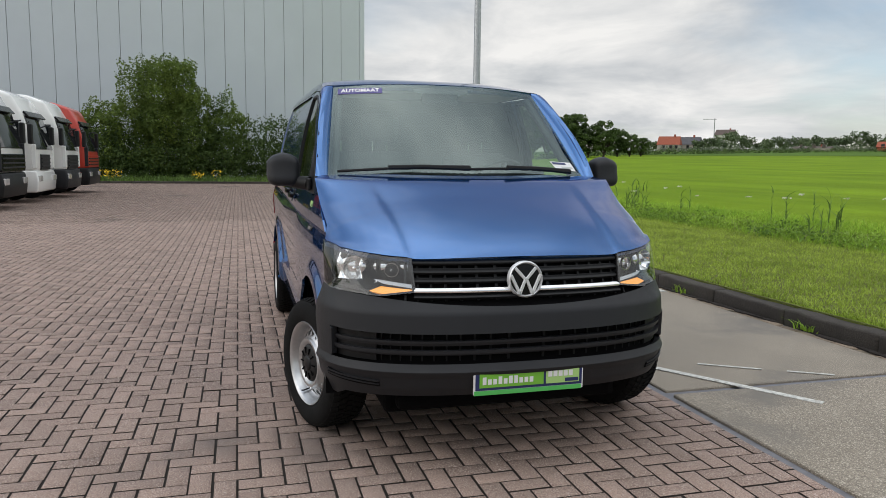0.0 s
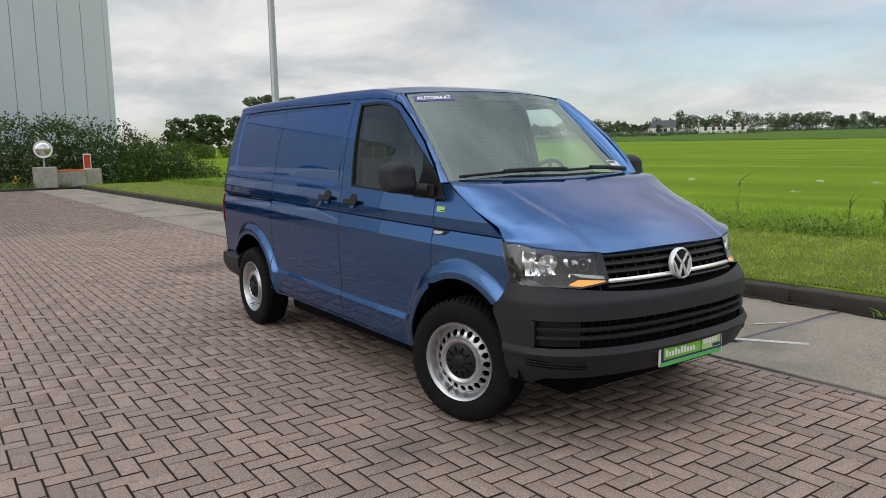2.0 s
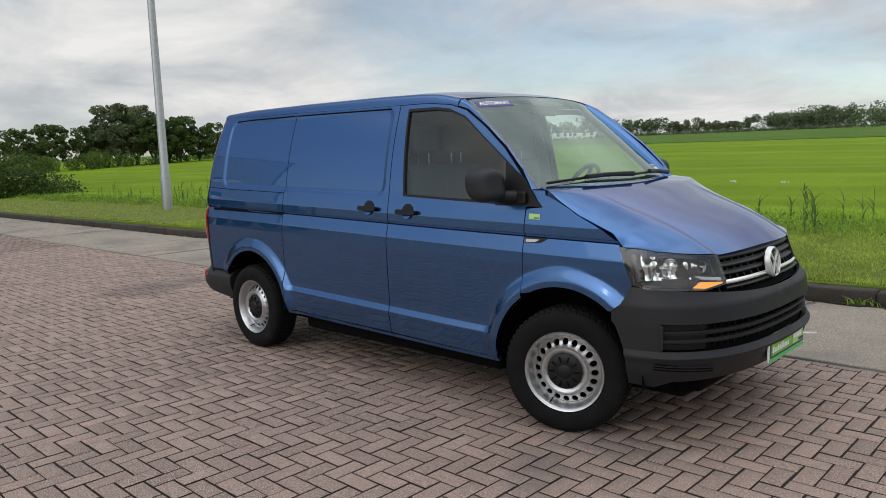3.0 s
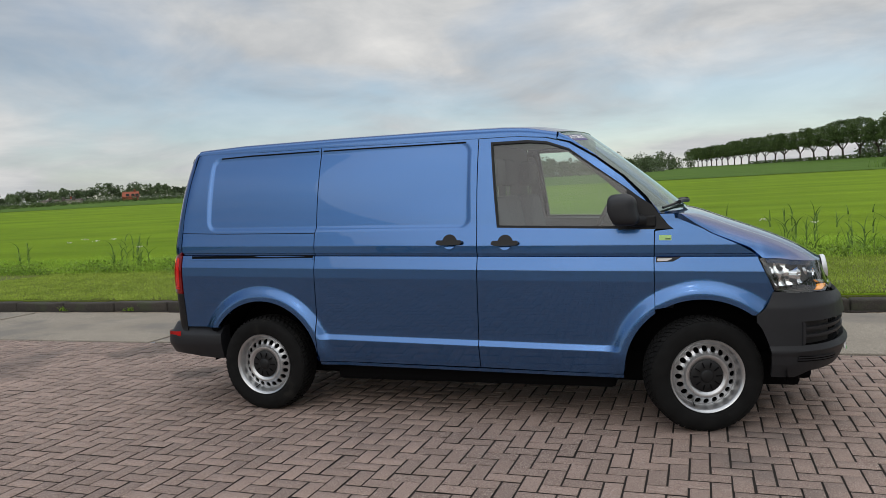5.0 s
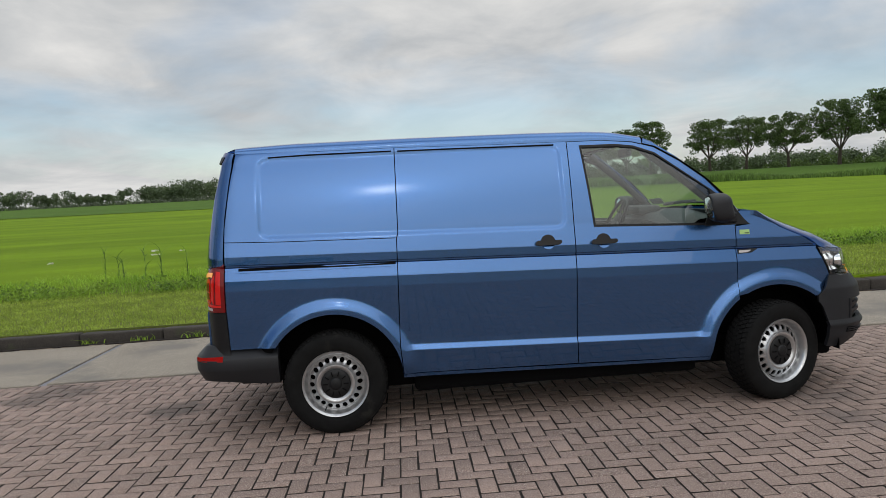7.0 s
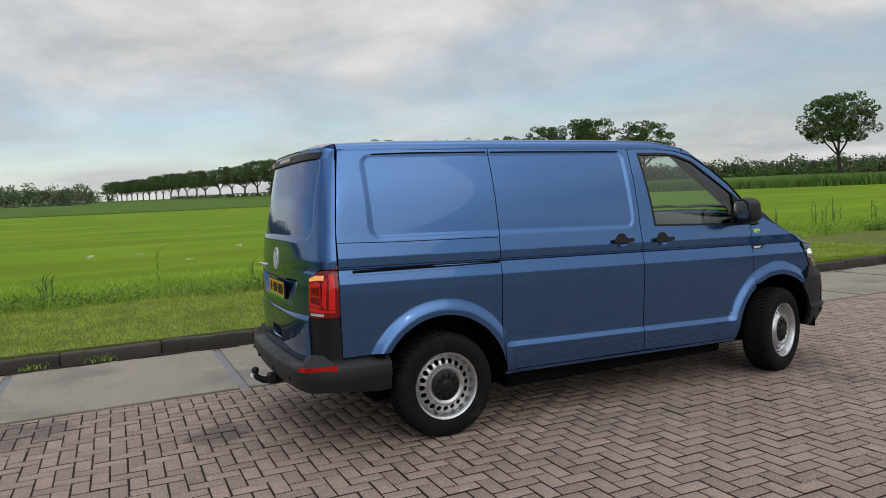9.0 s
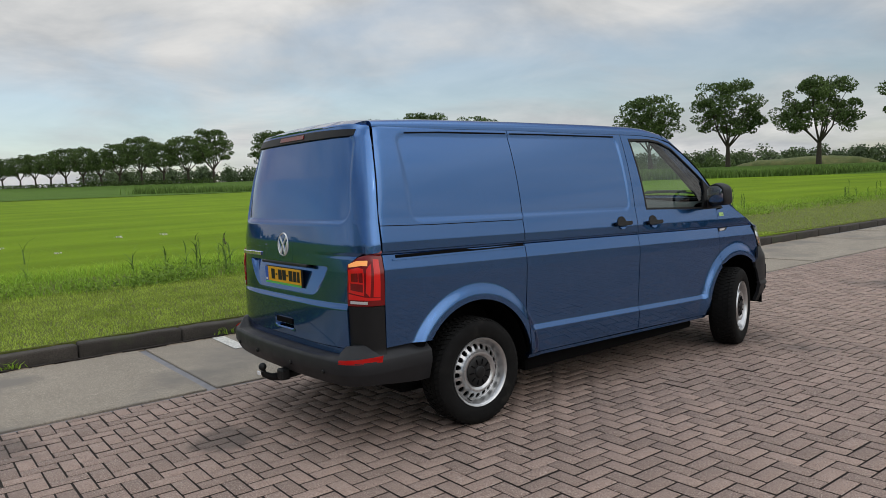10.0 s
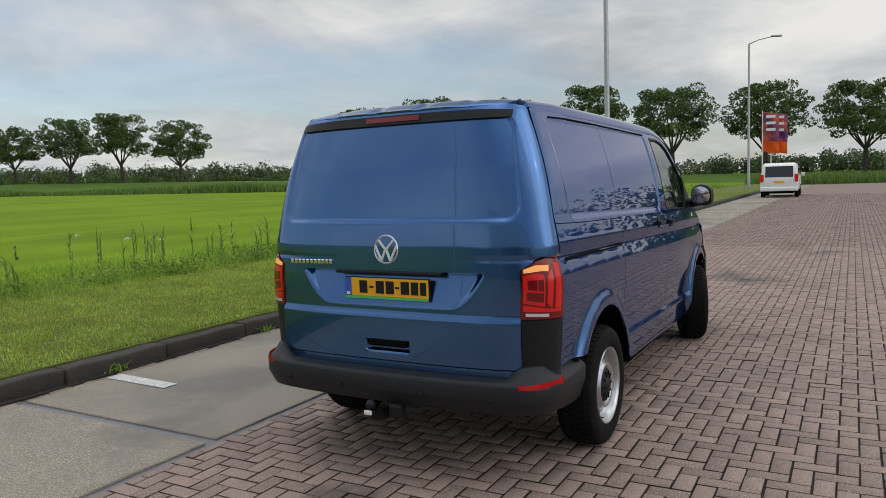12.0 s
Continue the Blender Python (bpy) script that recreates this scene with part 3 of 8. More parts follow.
hh = (0.20 + 0.04 * np.clip((p[:, 1] - 7.3) / 1.0, 0, 1)) * r0.uniform(0.45, 1.25, len(p))
hh *= 0.75 + 0.5 * np.array([noise.noise(Vector((x * 0.7, y * 0.7, 3))) * 0.5 + 0.5 for x, y in p[:, :2]])
stuff("tall_grass", blades("tall_grass", p, hh, r0.uniform(0.008, 0.018, len(p)), 1.05, TALL_BLADE, 24, segs=3), "tall uncut grass along the ditch", "grass")


def reed_clumps():
    r = np.random.default_rng(31)
    roots, hs = [], []
    xs_c = np.concatenate([r.uniform(-24, 14, 40), r.uniform(14, 60, 18), r.uniform(-38, -24, 8)])
    for cx in xs_c:
        cy, k = r.uniform(7.6, 9.4), r.integers(1, 5)
        q = np.stack([cx + r.normal(0, 0.28, k), cy + r.normal(0, 0.2, k)], 1)
        for x, y in q:
            roots.append((x, y, land_z(x, y)))
            hs.append(r.uniform(0.40, 0.85))
    return np.array(roots), np.array(hs)


rp, rh = reed_clumps()
polys = []
rr = np.random.default_rng(32)
stems = blades("reed_stem", rp, rh, np.full(len(rp), 0.010), 0.65, REED, 33, segs=3)
stuff("reed_stems", stems, "thin green reed stems standing in the ditch", "reed")
# long drooping reed leaves along each stem
base = np.repeat(rp, 6, axis=0)
base[:, 2] += np.repeat(rh, 6) * np.tile(np.linspace(0.2, 0.85, 6), len(rp))
stuff("reed_leaves", blades("reed_leaf", base, rr.uniform(0.18, 0.36, len(base)), np.full(len(base), 0.030), 1.0, REED, 34, segs=4), "narrow drooping reed leaves", "reed")
tips = rp[::19].copy()
tips[:, 2] += rh[::19] * 0.97
tips = np.repeat(tips, 14, axis=0) + rr.normal(0, 1, (len(tips) * 14, 3)) * (0.010, 0.010, 0.05)
stuff("reed_plumes", leaf_cards("reed_plume", tips, 0.035, PLUME, 35), "brown reed plumes", "reed")
um = scatter(26, -20, 12, 8.0, 9.4, 36)
um[:, 2] += rr.uniform(0.45, 0.75, len(um))
stuff("umbel_flowers", leaf_cards("umbel", np.repeat(um, 16, axis=0) + rr.normal(0, 1, (len(um) * 16, 3)) * (0.032, 0.032, 0.006), 0.032, UMBEL, 37, flat=0.0), "white umbel flowers in the tall grass", "flower")
# leafy weeds at the foot of the tall grass
wr = np.random.default_rng(39)
cs = []
for cx in np.concatenate([wr.uniform(-24, 14, 210), wr.uniform(14, 60, 80), wr.uniform(-38, -24, 60)]):
    cy, h, w = 7.35 + abs(wr.normal(0, 0.45)), wr.uniform(0.10, 0.30), wr.uniform(0.08, 0.26)
    k = int(34 + 160 * w)
    q = wr.normal(0, 1, (k, 3)) * (w, w * 0.7, 0)
    q[:, 2] = wr.uniform(0.02, 1, k) ** 0.8 * h
    cs.append(q + (cx, cy, land_z(cx, cy)))
stuff("ditch_weeds", leaf_cards("ditch_weed", np.concatenate(cs), 0.06, WEED_LEAF, 40), "leafy green weeds along the edge of the ditch", "weed")
# grass that hangs over the kerb in tufts
kf = scatter(9000, -16, 8, KERB_Y + 0.165, KERB_Y + 0.24, 41)
kf = kf[[noise.noise(Vector((x * 1.6, 0.3, 0))) > -0.12 for x in kf[:, 0]]]
kf[:, 2] -= 0.01
stuff("kerb_fringe", blades("kerb_fringe", kf, r0.uniform(0.03, 0.085, len(kf)), r0.uniform(0.005, 0.011, len(kf)), 1.5, GRASS_BLADE, 42), "ragged grass hanging over the kerb", "grass")
# small weeds by the kerb
wk = []
for cx in (-5.75, -5.1, -3.05, -9.5, -8.2, -1.2, 0.4, -6.4):
    for i in range(26):
        wk.append((cx + rr.normal(0, 0.07), KERB_Y - 0.02 + rr.normal(0, 0.02), 0.0))
wk = np.array(wk)
stuff("gutter_weeds", blades("weed", wk, rr.uniform(0.04, 0.14, len(wk)), np.full(len(wk), 0.016), 1.3, TALL_BLADE, 38), "small weeds growing in the gutter", "weed")


# ---- trees ----
def tree_thing(name, seed, height, spread, trunk_r, crown_base, leaves, leaf_size, mat, place=None, clumps=26, label="", limbs=7):
    """A tapered trunk that forks into limbs, with a crown of many leaf clumps and gaps between them."""
    r = random.Random(seed)
    root = thing(name, label, "tree", place)
    bm = bmesh.new()
    fork = height * crown_base
    lean = Vector((r.uniform(-0.03, 0.03), r.uniform(-0.03, 0.03), 0)) * height
    tube_bm([(0, 0, -0.3), (lean.x * 0.3, lean.y * 0.3, fork * 0.5), (lean.x * 0.6, lean.y * 0.6, fork)], [trunk_r * 1.25, trunk_r, trunk_r * 0.8], 9, bm)
    ends = []
    for i in range(limbs):
        a = 2 * math.pi * (i + r.uniform(-0.3, 0.3)) / limbs
        reach, top = spread * r.uniform(0.45, 0.8), height * r.uniform(0.72, 0.95)
        p0 = Vector((lean.x * 0.6, lean.y * 0.6, fork * r.uniform(0.88, 1.0)))
        p3 = Vector((math.cos(a) * reach, math.sin(a) * reach, top))
        p1 = p0.lerp(p3, 0.35) + Vector((math.cos(a) * reach * 0.10, math.sin(a) * reach * 0.10, -height * 0.03))
        p2 = p0.lerp(p3, 0.7) + Vector((r.uniform(-0.3, 0.3), r.uniform(-0.3, 0.3), 0))
        tube_bm([p0, p1, p2, p3], [trunk_r * 0.5, trunk_r * 0.34, trunk_r * 0.2, trunk_r * 0.07], 6, bm, caps=False)
        ends += [(p2, 0.9), (p3, 1.0)]
        for j in range(3):
            q0 = p1.lerp(p2, r.random())
            b = a + r.uniform(-1.1, 1.1)
            q1 = q0 + Vector((math.cos(b) * spread * r.uniform(0.25, 0.45), math.sin(b) * spread * r.uniform(0.25, 0.45), height * r.uniform(-0.02, 0.16)))
            tube_bm([q0, q0.lerp(q1, 0.5) + Vector((0, 0, 0.15)), q1], [trunk_r * 0.2, trunk_r * 0.13, trunk_r * 0.04], 5, bm, caps=False)
            ends.append((q1, 0.85))
    part("trunk", bm, BARK, root, smooth=60)
    centers = []
    rn = np.random.default_rng(seed + 90)
    for i in range(clumps):
        a, u = r.uniform(0, 2 * math.pi), r.random() ** 0.5
        h = r.uniform(max(crown_base * 1.12, crown_base + 0.14), 0.97)
        wide = math.sin(math.pi * min(1, max(0.12, (h - crown_base * 0.8) / (1.06 - crown_base * 0.8)))) ** 0.6
        ends.append((Vector((math.cos(a) * spread * u * wide, math.sin(a) * spread * u * wide, height * h)), 1.0))
    per = leaves // len(ends)
    for c, s in ends:
        rad = spread * 0.165 * s * r.uniform(0.7, 1.25)
        d = rn.normal(size=(per, 3))
        d /= np.linalg.norm(d, axis=1, keepdims=True)
        d *= rn.uniform(0.45, 1.0, (per, 1)) ** 0.5
        centers.append(np.array(c) + d * rad * (1.15, 1.15, 0.72))
    cr = new("crown", leaf_cards("crown", np.concatenate(centers), leaf_size, mat, seed + 7))
    cr.parent = root
    cr["kind"] = "stuff"
    return root


def belt(name, pts, height, depth, n, size, mat, seed, label, var=0.5, gaps=0.0, close=1.0):
    """A far wood: an uneven mass of leaf clumps along a line of points (x, y)."""
    r = np.random.default_rng(seed)
    pts = np.array(pts, float)
    seg = np.linalg.norm(np.diff(pts, axis=0), axis=1)
    cum = np.concatenate([[0], np.cumsum(seg)])
    crowns = []
    s = 0.0
    while s < cum[-1]:
        w = height * r.uniform(0.45, 0.9)
        k = min(np.searchsorted(cum, s, side="right") - 1, len(seg) - 1)
        f = (s - cum[k]) / seg[k]
        c = pts[k] * (1 - f) + pts[k + 1] * f
        crowns.append((c[0] + r.normal(0, depth), c[1] + r.normal(0, depth), w, height * (1 - var + var * r.random()) * (1.25 if r.random() < 0.18 else 1)))
        s += w * r.uniform(0.35, 0.75) * close + (r.random() < gaps) * height * r.uniform(0.3, 1.2)
    per = max(10, n // len(crowns))
    out = []
    for x, y, w, h in crowns:
        d = r.normal(size=(per, 3))
        d /= np.linalg.norm(d, axis=1, keepdims=True)
        d *= r.uniform(0.5, 1.0, (per, 1)) ** 0.6
        d *= 1 + 0.25 * np.sin(d[:, :1] * 5 + d[:, 1:2] * 7 + x)
        q = d * (w * 0.62, w * 0.62, h * 0.52) + (x, y, land_z(x, y) + h * 0.5)
        q[:, 2] = np.maximum(q[:, 2], land_z(x, y))
        out.append(q)
    return stuff(name, leaf_cards(name, np.concatenate(out), size, mat, seed + 1), label, "trees")


def polar(az, dist, ox=-3.0, oy=-3.0):
    return (ox + dist * math.cos(radians(az)), oy + dist * math.sin(radians(az)))


# the avenue of roadside trees on its low bank
AVENUE = [-16.0, -3.5, 8.5, 21.0, 32.3, 45.5, 58.1, 70.6, 107.2, 120.3, 133.3, 147.4, 161.5, 175.6, 204.6, 219.0, 234.4, 249.4, 265.4, 280.5, 296.2, 312.4, 328.4, 344.6, 363.0, 386.0]
AVENUE += [402.0 + 17.5 * k for k in range(15)]


def avenue_x(y):
    return 107.5 - 0.177 * y


def avenue_z(y):
    return 0.90 + 0.0205 * y


kinds = [tree_thing("roadside_tree", 40 + k, 12.8 + 0.4 * k, 6.0 + 0.2 * (k % 2), 0.36, 0.25, 12500, 0.36, LEAF_TREE, pose(0, 0, 0), 74,
                    "tall roadside tree with a broad airy dark green crown", 7) for k in range(5)]
for k in kinds:
    tagged(k, group="avenue trees")
for i, y in enumerate(AVENUE):
    x = avenue_x(y)
    m = pose(x, y, avenue_z(y), 0, 0, (i * 77) % 360)
    if i < 5:
        kinds[i].matrix_world = m @ Matrix.Scale(0.94, 4)
    else:
        copy_thing(kinds[(i * 3 + i // 5) % 5], m @ Matrix.Scale((0.95 + 0.08 * ((i * 7) % 4) / 3) * (0.95 if y < 80 else 1.0 if y < 200 else 1.13), 4))
bank = bmesh.new()
ya = np.linspace(-40, 680, 73)
prof = ((-22, None), (-12, 0.45), (-5, 0.05), (5, 0.05), (16, None))
rows = []
for y in ya:
    row_v = []
    for px, pz in prof:
        x = avenue_x(y) + px
        z = land_z(x, max(y, 4.0)) - 0.3 if pz is None else avenue_z(y) - (0.0 if px > -6 else 0.75) + 0.05 * math.sin(y * 0.9 + px)
        row_v.append(bank.verts.new((x, y, z)))
    rows.append(row_v)
for a, b in zip(rows, rows[1:]):
    for k in range(len(prof) - 1):
        bank.faces.new((a[k], a[k + 1], b[k + 1], b[k]))
tagged(part("road_bank", bank, MEADOW, smooth=60), "low grassy bank that carries the avenue", "bank", kind="structure")
# low clipped shrubs at the foot of the far trunks
rs = random.Random(64)
q = []
for k in range(46):
    y = 195 + k * 5.2 + rs.uniform(-1, 1)
    d = rr.normal(size=(160, 3))
    d /= np.linalg.norm(d, axis=1, keepdims=True)
    q.append(d * (1.5, 1.5, 1.1) * rr.uniform(0.7, 1.0, (160, 1)) + (avenue_x(y) - 5, y, avenue_z(y) + 0.4))
stuff("avenue_shrubs", leaf_cards("avenue_shrub", np.concatenate(q), 0.5, LEAF, 65), "row of low round shrubs under the avenue", "shrub")
# tall reeds in the ditch along the far edge of the field
rb = np.random.default_rng(61)
n = 30000
yy = 110 - 140 * rb.random(n) ** 0.9
xx = 98 - 0.83 * (yy - 22) + rb.normal(0, 1.1, n)
rootz = np.stack([xx, yy, [land_z(a, max(b, 4.0)) for a, b in zip(xx, yy)]], 1)
lush = np.array([0.75 + 0.5 * noise.noise(Vector((x * 0.09, y * 0.09, 1))) for x, y in zip(xx, yy)])
stuff("far_reeds", blades("far_reed", rootz, rb.uniform(0.7, 1.7, n) * lush, rb.uniform(0.07, 0.18, n), 0.45, REED, 62), "band of tall reeds at the far edge of the field", "reed")
n = 16000
xx, yy = rb.uniform(72.3, 80, n), rb.uniform(-45, 7.5, n)
rootz = np.stack([xx, yy, np.full(n, -0.06)], 1)
stuff("end_reeds", blades("end_reed", rootz, rb.uniform(0.5, 1.5, n), rb.uniform(0.04, 0.10, n), 0.5, REED, 63), "rough tall weeds closing the end of the yard", "weed")

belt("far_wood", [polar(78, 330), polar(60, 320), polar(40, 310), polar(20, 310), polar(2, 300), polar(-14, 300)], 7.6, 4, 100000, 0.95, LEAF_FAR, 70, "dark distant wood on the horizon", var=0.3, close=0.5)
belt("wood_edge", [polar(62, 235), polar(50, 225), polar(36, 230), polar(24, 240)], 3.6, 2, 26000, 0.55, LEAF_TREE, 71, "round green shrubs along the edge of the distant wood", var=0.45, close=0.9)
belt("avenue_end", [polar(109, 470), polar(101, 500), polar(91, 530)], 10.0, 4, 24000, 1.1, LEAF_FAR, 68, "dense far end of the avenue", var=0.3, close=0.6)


def skyline(name, keys, dist, n, size, mat, seed, label):
    """A line of single trees on the horizon, whose heights follow (azimuth, height) keys; crowns stand on thin stems."""
    r = np.random.default_rng(seed)
    out, az = [], keys[0][0]
    ks = sorted(keys)
    while az > keys[-1][0]:
        h = float(np.interp(az, [k[0] for k in ks], [k[1] for k in ks])) * r.uniform(0.72, 1.12)
        w = max(1.6, h * r.uniform(0.38, 0.62))
        x, y = polar(az, dist + r.normal(0, 9))
        z = land_z(x, y)
        for _ in range(7):
            c = np.array((x + r.normal(0, w * 0.42), y + r.normal(0, w * 0.42), z + h * r.uniform(0.34, 0.82)))
            d = r.normal(size=(n // 7, 3))
            d /= np.linalg.norm(d, axis=1, keepdims=True)
            out.append(c + d * (w * 0.42, w * 0.42, h * 0.20) * r.uniform(0.5, 1.0, (n // 7, 1)))
        k = n // 5
        out.append(np.stack([x + r.normal(0, w * 0.6, k), y + r.normal(0, w * 0.6, k), z + r.uniform(0, h * 0.4, k)], 1))
        az -= math.degrees(w * r.uniform(0.45, 1.0) / dist)
    return stuff(name, leaf_cards(name, np.concatenate(out), size, mat, seed + 1), label, "trees")


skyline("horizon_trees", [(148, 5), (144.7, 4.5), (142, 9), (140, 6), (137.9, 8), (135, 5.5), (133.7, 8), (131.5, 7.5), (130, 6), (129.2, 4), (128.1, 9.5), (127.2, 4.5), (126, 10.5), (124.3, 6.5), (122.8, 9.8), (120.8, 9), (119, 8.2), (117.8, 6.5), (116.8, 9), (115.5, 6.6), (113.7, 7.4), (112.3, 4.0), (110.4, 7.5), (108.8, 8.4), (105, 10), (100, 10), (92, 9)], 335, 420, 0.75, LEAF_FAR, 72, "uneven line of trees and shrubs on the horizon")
belt("horizon_hedge", [polar(147, 300), polar(136, 312), polar(122, 322), polar(106, 330), polar(92, 335)], 2.0, 2, 16000, 0.6, LEAF_HAZE, 73, "low hedge before the horizon trees, leaf colour paled for haze", var=0.6, close=0.8, gaps=0.15)
# a group of broad dark trees beyond the field
group_kinds = [tree_thing("field_tree", 140 + k, 9.4, 3.6 + 0.4 * k, 0.3, 0.10, 12000, 0.34, (LEAF_TREE, LEAF_TREE, LEAF_WILLOW)[k], pose(*polar(az, 124), land_z(*polar(az, 124)) - 0.3, 0, 0, 30 * k) @ Matrix.Scale(sc, 4), 90, lb, 7)
               for k, (az, sc, lb) in enumerate(((163.4, 0.74, "broad dark tree in a dense group beyond the field"), (161.3, 0.80, "broad dark tree in a dense group beyond the field"), (156.9, 1.06, "grey-green willow in a dense group beyond the field")))]
for k in group_kinds:
    tagged(k, group="field trees")
for i, (az, dist, k, sc) in enumerate(((159.0, 124, 0, 0.98), (158.0, 128, 1, 0.96), (155.6, 126, 2, 0.98), (154.4, 122, 1, 1.02), (153.3, 127, 0, 1.0), (152.5, 123, 1, 1.04), (151.2, 126, 0, 0.80), (150.0, 124, 0, 0.92), (149.0, 128, 1, 0.68), (148.0, 127, 0, 0.60), (147.2, 130, 1, 0.48), (161.9, 128, 0, 0.62))):
    x, y = polar(az, dist)
    copy_thing(group_kinds[k], pose(x, y, land_z(x, y) - 0.3, 0, 0, 67 * i) @ Matrix.Scale(sc, 4))
belt("willow_scrub", [polar(167, 110), polar(161, 114), polar(155.5, 118)], 3.1, 1.0, 13000, 0.24, LEAF_LIGHT, 76, "low scrub before the group of tall trees", var=0.4)
belt("field_hedge", [polar(155, 118), polar(146, 170), polar(136, 225), polar(120, 250)], 1.3, 0.6, 9000, 0.35, LEAF_TREE, 78, "low hedge along the end of the field", var=0.5)

# a darker strip of rough meadow at the far end of the field
mead = bmesh.new()
rows = []
for x in range(-320, 100, 10):
    y0 = (92 + 3 * math.sin(x * 0.05) if x < 20 else 92 - (x - 20) * 0.15) if x < 32 else 22 + (98 - x) / 0.83
    if x < -90:
        y0 = max(62.0, 92 + (x + 90) * 0.35)
    rows.append([mead.verts.new((x, y, land_z(x, y) + 0.05)) for y in [y0 + (560 - y0) * f for f in (0, 0.01, 0.03, 0.08, 0.2, 0.4, 0.7, 1)]])
for a, b in zip(rows, rows[1:]):
    for k in range(7):
        mead.faces.new((a[k], b[k], b[k + 1], a[k + 1]))
bmesh.ops.recalc_face_normals(mead, faces=mead.faces[:])
tagged(part("meadow", mead, MEADOW, smooth=60), "darker rough meadow at the far end of the field", "meadow", kind="structure")

# earth mound behind the parked cabinet
bm = bmesh.new()
bmesh.ops.create_uvsphere(bm, u_segments=40, v_segments=16, radius=1)
for v in bm.verts:
    v.co = Vector((v.co.x * 12.5, v.co.y * 5, max(0, v.co.z) * 2.3))
    v.co *= 1 + 0.18 * noise.noise(v.co * 0.35)
bm.transform(Matrix.Translation((*polar(26.6, 140), 1.05)) @ Matrix.Rotation(radians(112), 4, "Z"))
tagged(part("earth_mound", bm, EARTH, smooth=60), "overgrown yellowish earth mound by the road", "mound", kind="structure")


# ---- hedge and shrubs before the hall ----
def bush(name, blobs, n, size, mat, seed, label):
    r = np.random.default_rng(seed)
    out = []
    vol = sum(b[3] * b[5] for b in blobs)
    for x, y, z, rx, ry, rz in blobs:
        k = int(n * rx * rz / vol) if vol else 10
        d = r.normal(size=(k, 3))
        d /= np.linalg.norm(d, axis=1, keepdims=True)
        lump = 1 + 0.22 * np.sin(d[:, :1] * 6 + x) * np.sin(d[:, 1:2] * 7 + y * 3) + 0.18 * np.sin(d[:, 2:3] * 9 + y)
        d *= r.uniform(0.55, 1.0, (k, 1)) ** 0.5 * lump
        q = d * (rx, ry, rz) + (x, y, z)
        q[:, 2] = np.maximum(q[:, 2], 0.05)
        out.append(q)
    return stuff(name, leaf_cards(name, np.concatenate(out), size, mat, seed + 1), label, "shrub")


rng = random.Random(8)
def hedge_top(y):
    return float(np.interp(y, (-26, -9, -2, 4, 8, 9.6, 11.2), (3.2, 3.4, 3.5, 3.8, 2.7, 2.0, 0.7)))


low = []
for y in np.arange(-26, 11.3, 0.75):
    h = hedge_top(y) * rng.uniform(0.88, 1.06)
    low.append((-41.4 + rng.uniform(-0.6, 0.6), y, h * 0.5, 1.7, 1.0, h * 0.52))
    low.append((-40.6 + rng.uniform(-0.5, 0.5), y + 0.3, h * 0.30, 1.3, 0.9, h * 0.34))
bush("hedge", low, 110000, 0.13, LEAF, 81, "dense dark green hedge before the grey hall")
tall = [(x, y - 0.85, z * 1.25, a, b, c * 1.25) for x, y, z, a, b, c in [(-41.5, -4.2, 2.6, 1.8, 1.7, 2.9), (-41.8, -6.0, 2.3, 1.7, 1.5, 2.6), (-41.3, -2.9, 2.2, 1.6, 1.3, 2.3), (-41.6, -1.0, 1.9, 1.5, 1.2, 2.0), (-41.0, -4.8, 3.7, 1.3, 1.2, 1.7), (-41.4, -3.5, 4.2, 1.2, 1.0, 1.4), (-41.3, -8.0, 1.8, 1.6, 1.4, 1.8)]]
bush("large_shrub", tall, 60000, 0.13, LEAF_LIGHT, 83, "tall light green shrub rising over the hedge")
fl = np.array([(-38.6 + rng.uniform(-0.2, 0.2), y + rng.uniform(-0.25, 0.25), rng.uniform(0.2, 0.7)) for y in (-8.1, -7.9, -7.5, -3.5, -3.3, -2.4, 0.6, 2.2) for _ in range(30)])
stuff("yellow_flowers", leaf_cards("yellow_flower", fl, 0.11, YELLOW_FLOWER, 85), "yellow flowers in the planting bed", "flower")
q = np.stack([rr.uniform(-39.3, -37.8, 2600), rr.uniform(-14, 3, 2600), np.full(2600, 0.05)], 1)
stuff("bed_weeds", blades("bed_weed", q, rr.uniform(0.15, 0.55, 2600), np.full(2600, 0.05), 0.9, REED, 86), "rough weeds in the planting bed", "weed")

# ---- grey hall ----
hall = thing("hall", "large windowless hall clad in grey vertical metal panels", "building")
HX, HY0, HY1, HH, PW = -47.0, -30.0, 7.2, 14.0, 1.26
part("core", box_bm((HX - 40, HX - 0.06, HY0 + 0.05, HY1 - 0.05, 0, HH - 0.1)), CLAD_JOINT, hall)
pan = box_bm((0, 0.06, 0.012, PW - 0.012, 0.0, HH), bevel=0.012, segments=1)
pme = bpy.data.meshes.new("cladding_panel")
pan.to_mesh(pme)
pan.free()
pme.materials.append(CLAD)
k = 0
y = HY1 - 0.3
part("corner_trim", box_bm((HX - 0.25, HX + 0.03, HY1 - 0.30, HY1 + 0.03, 0, HH + 0.05), bevel=0.01), CLAD, hall)
while y > HY0 + PW:
    ob = new("cladding_panel", pme)
    ob.parent, ob.location = hall, (HX - 0.03, y - PW, 0)
    y -= PW
y = HX - 0.4
while y > HX - 38:
    ob = new("cladding_panel", pme)
    ob.parent, ob.location, ob.rotation_euler = hall, (y, HY1 + 0.0, 0), (0, 0, radians(90))
    y -= PW
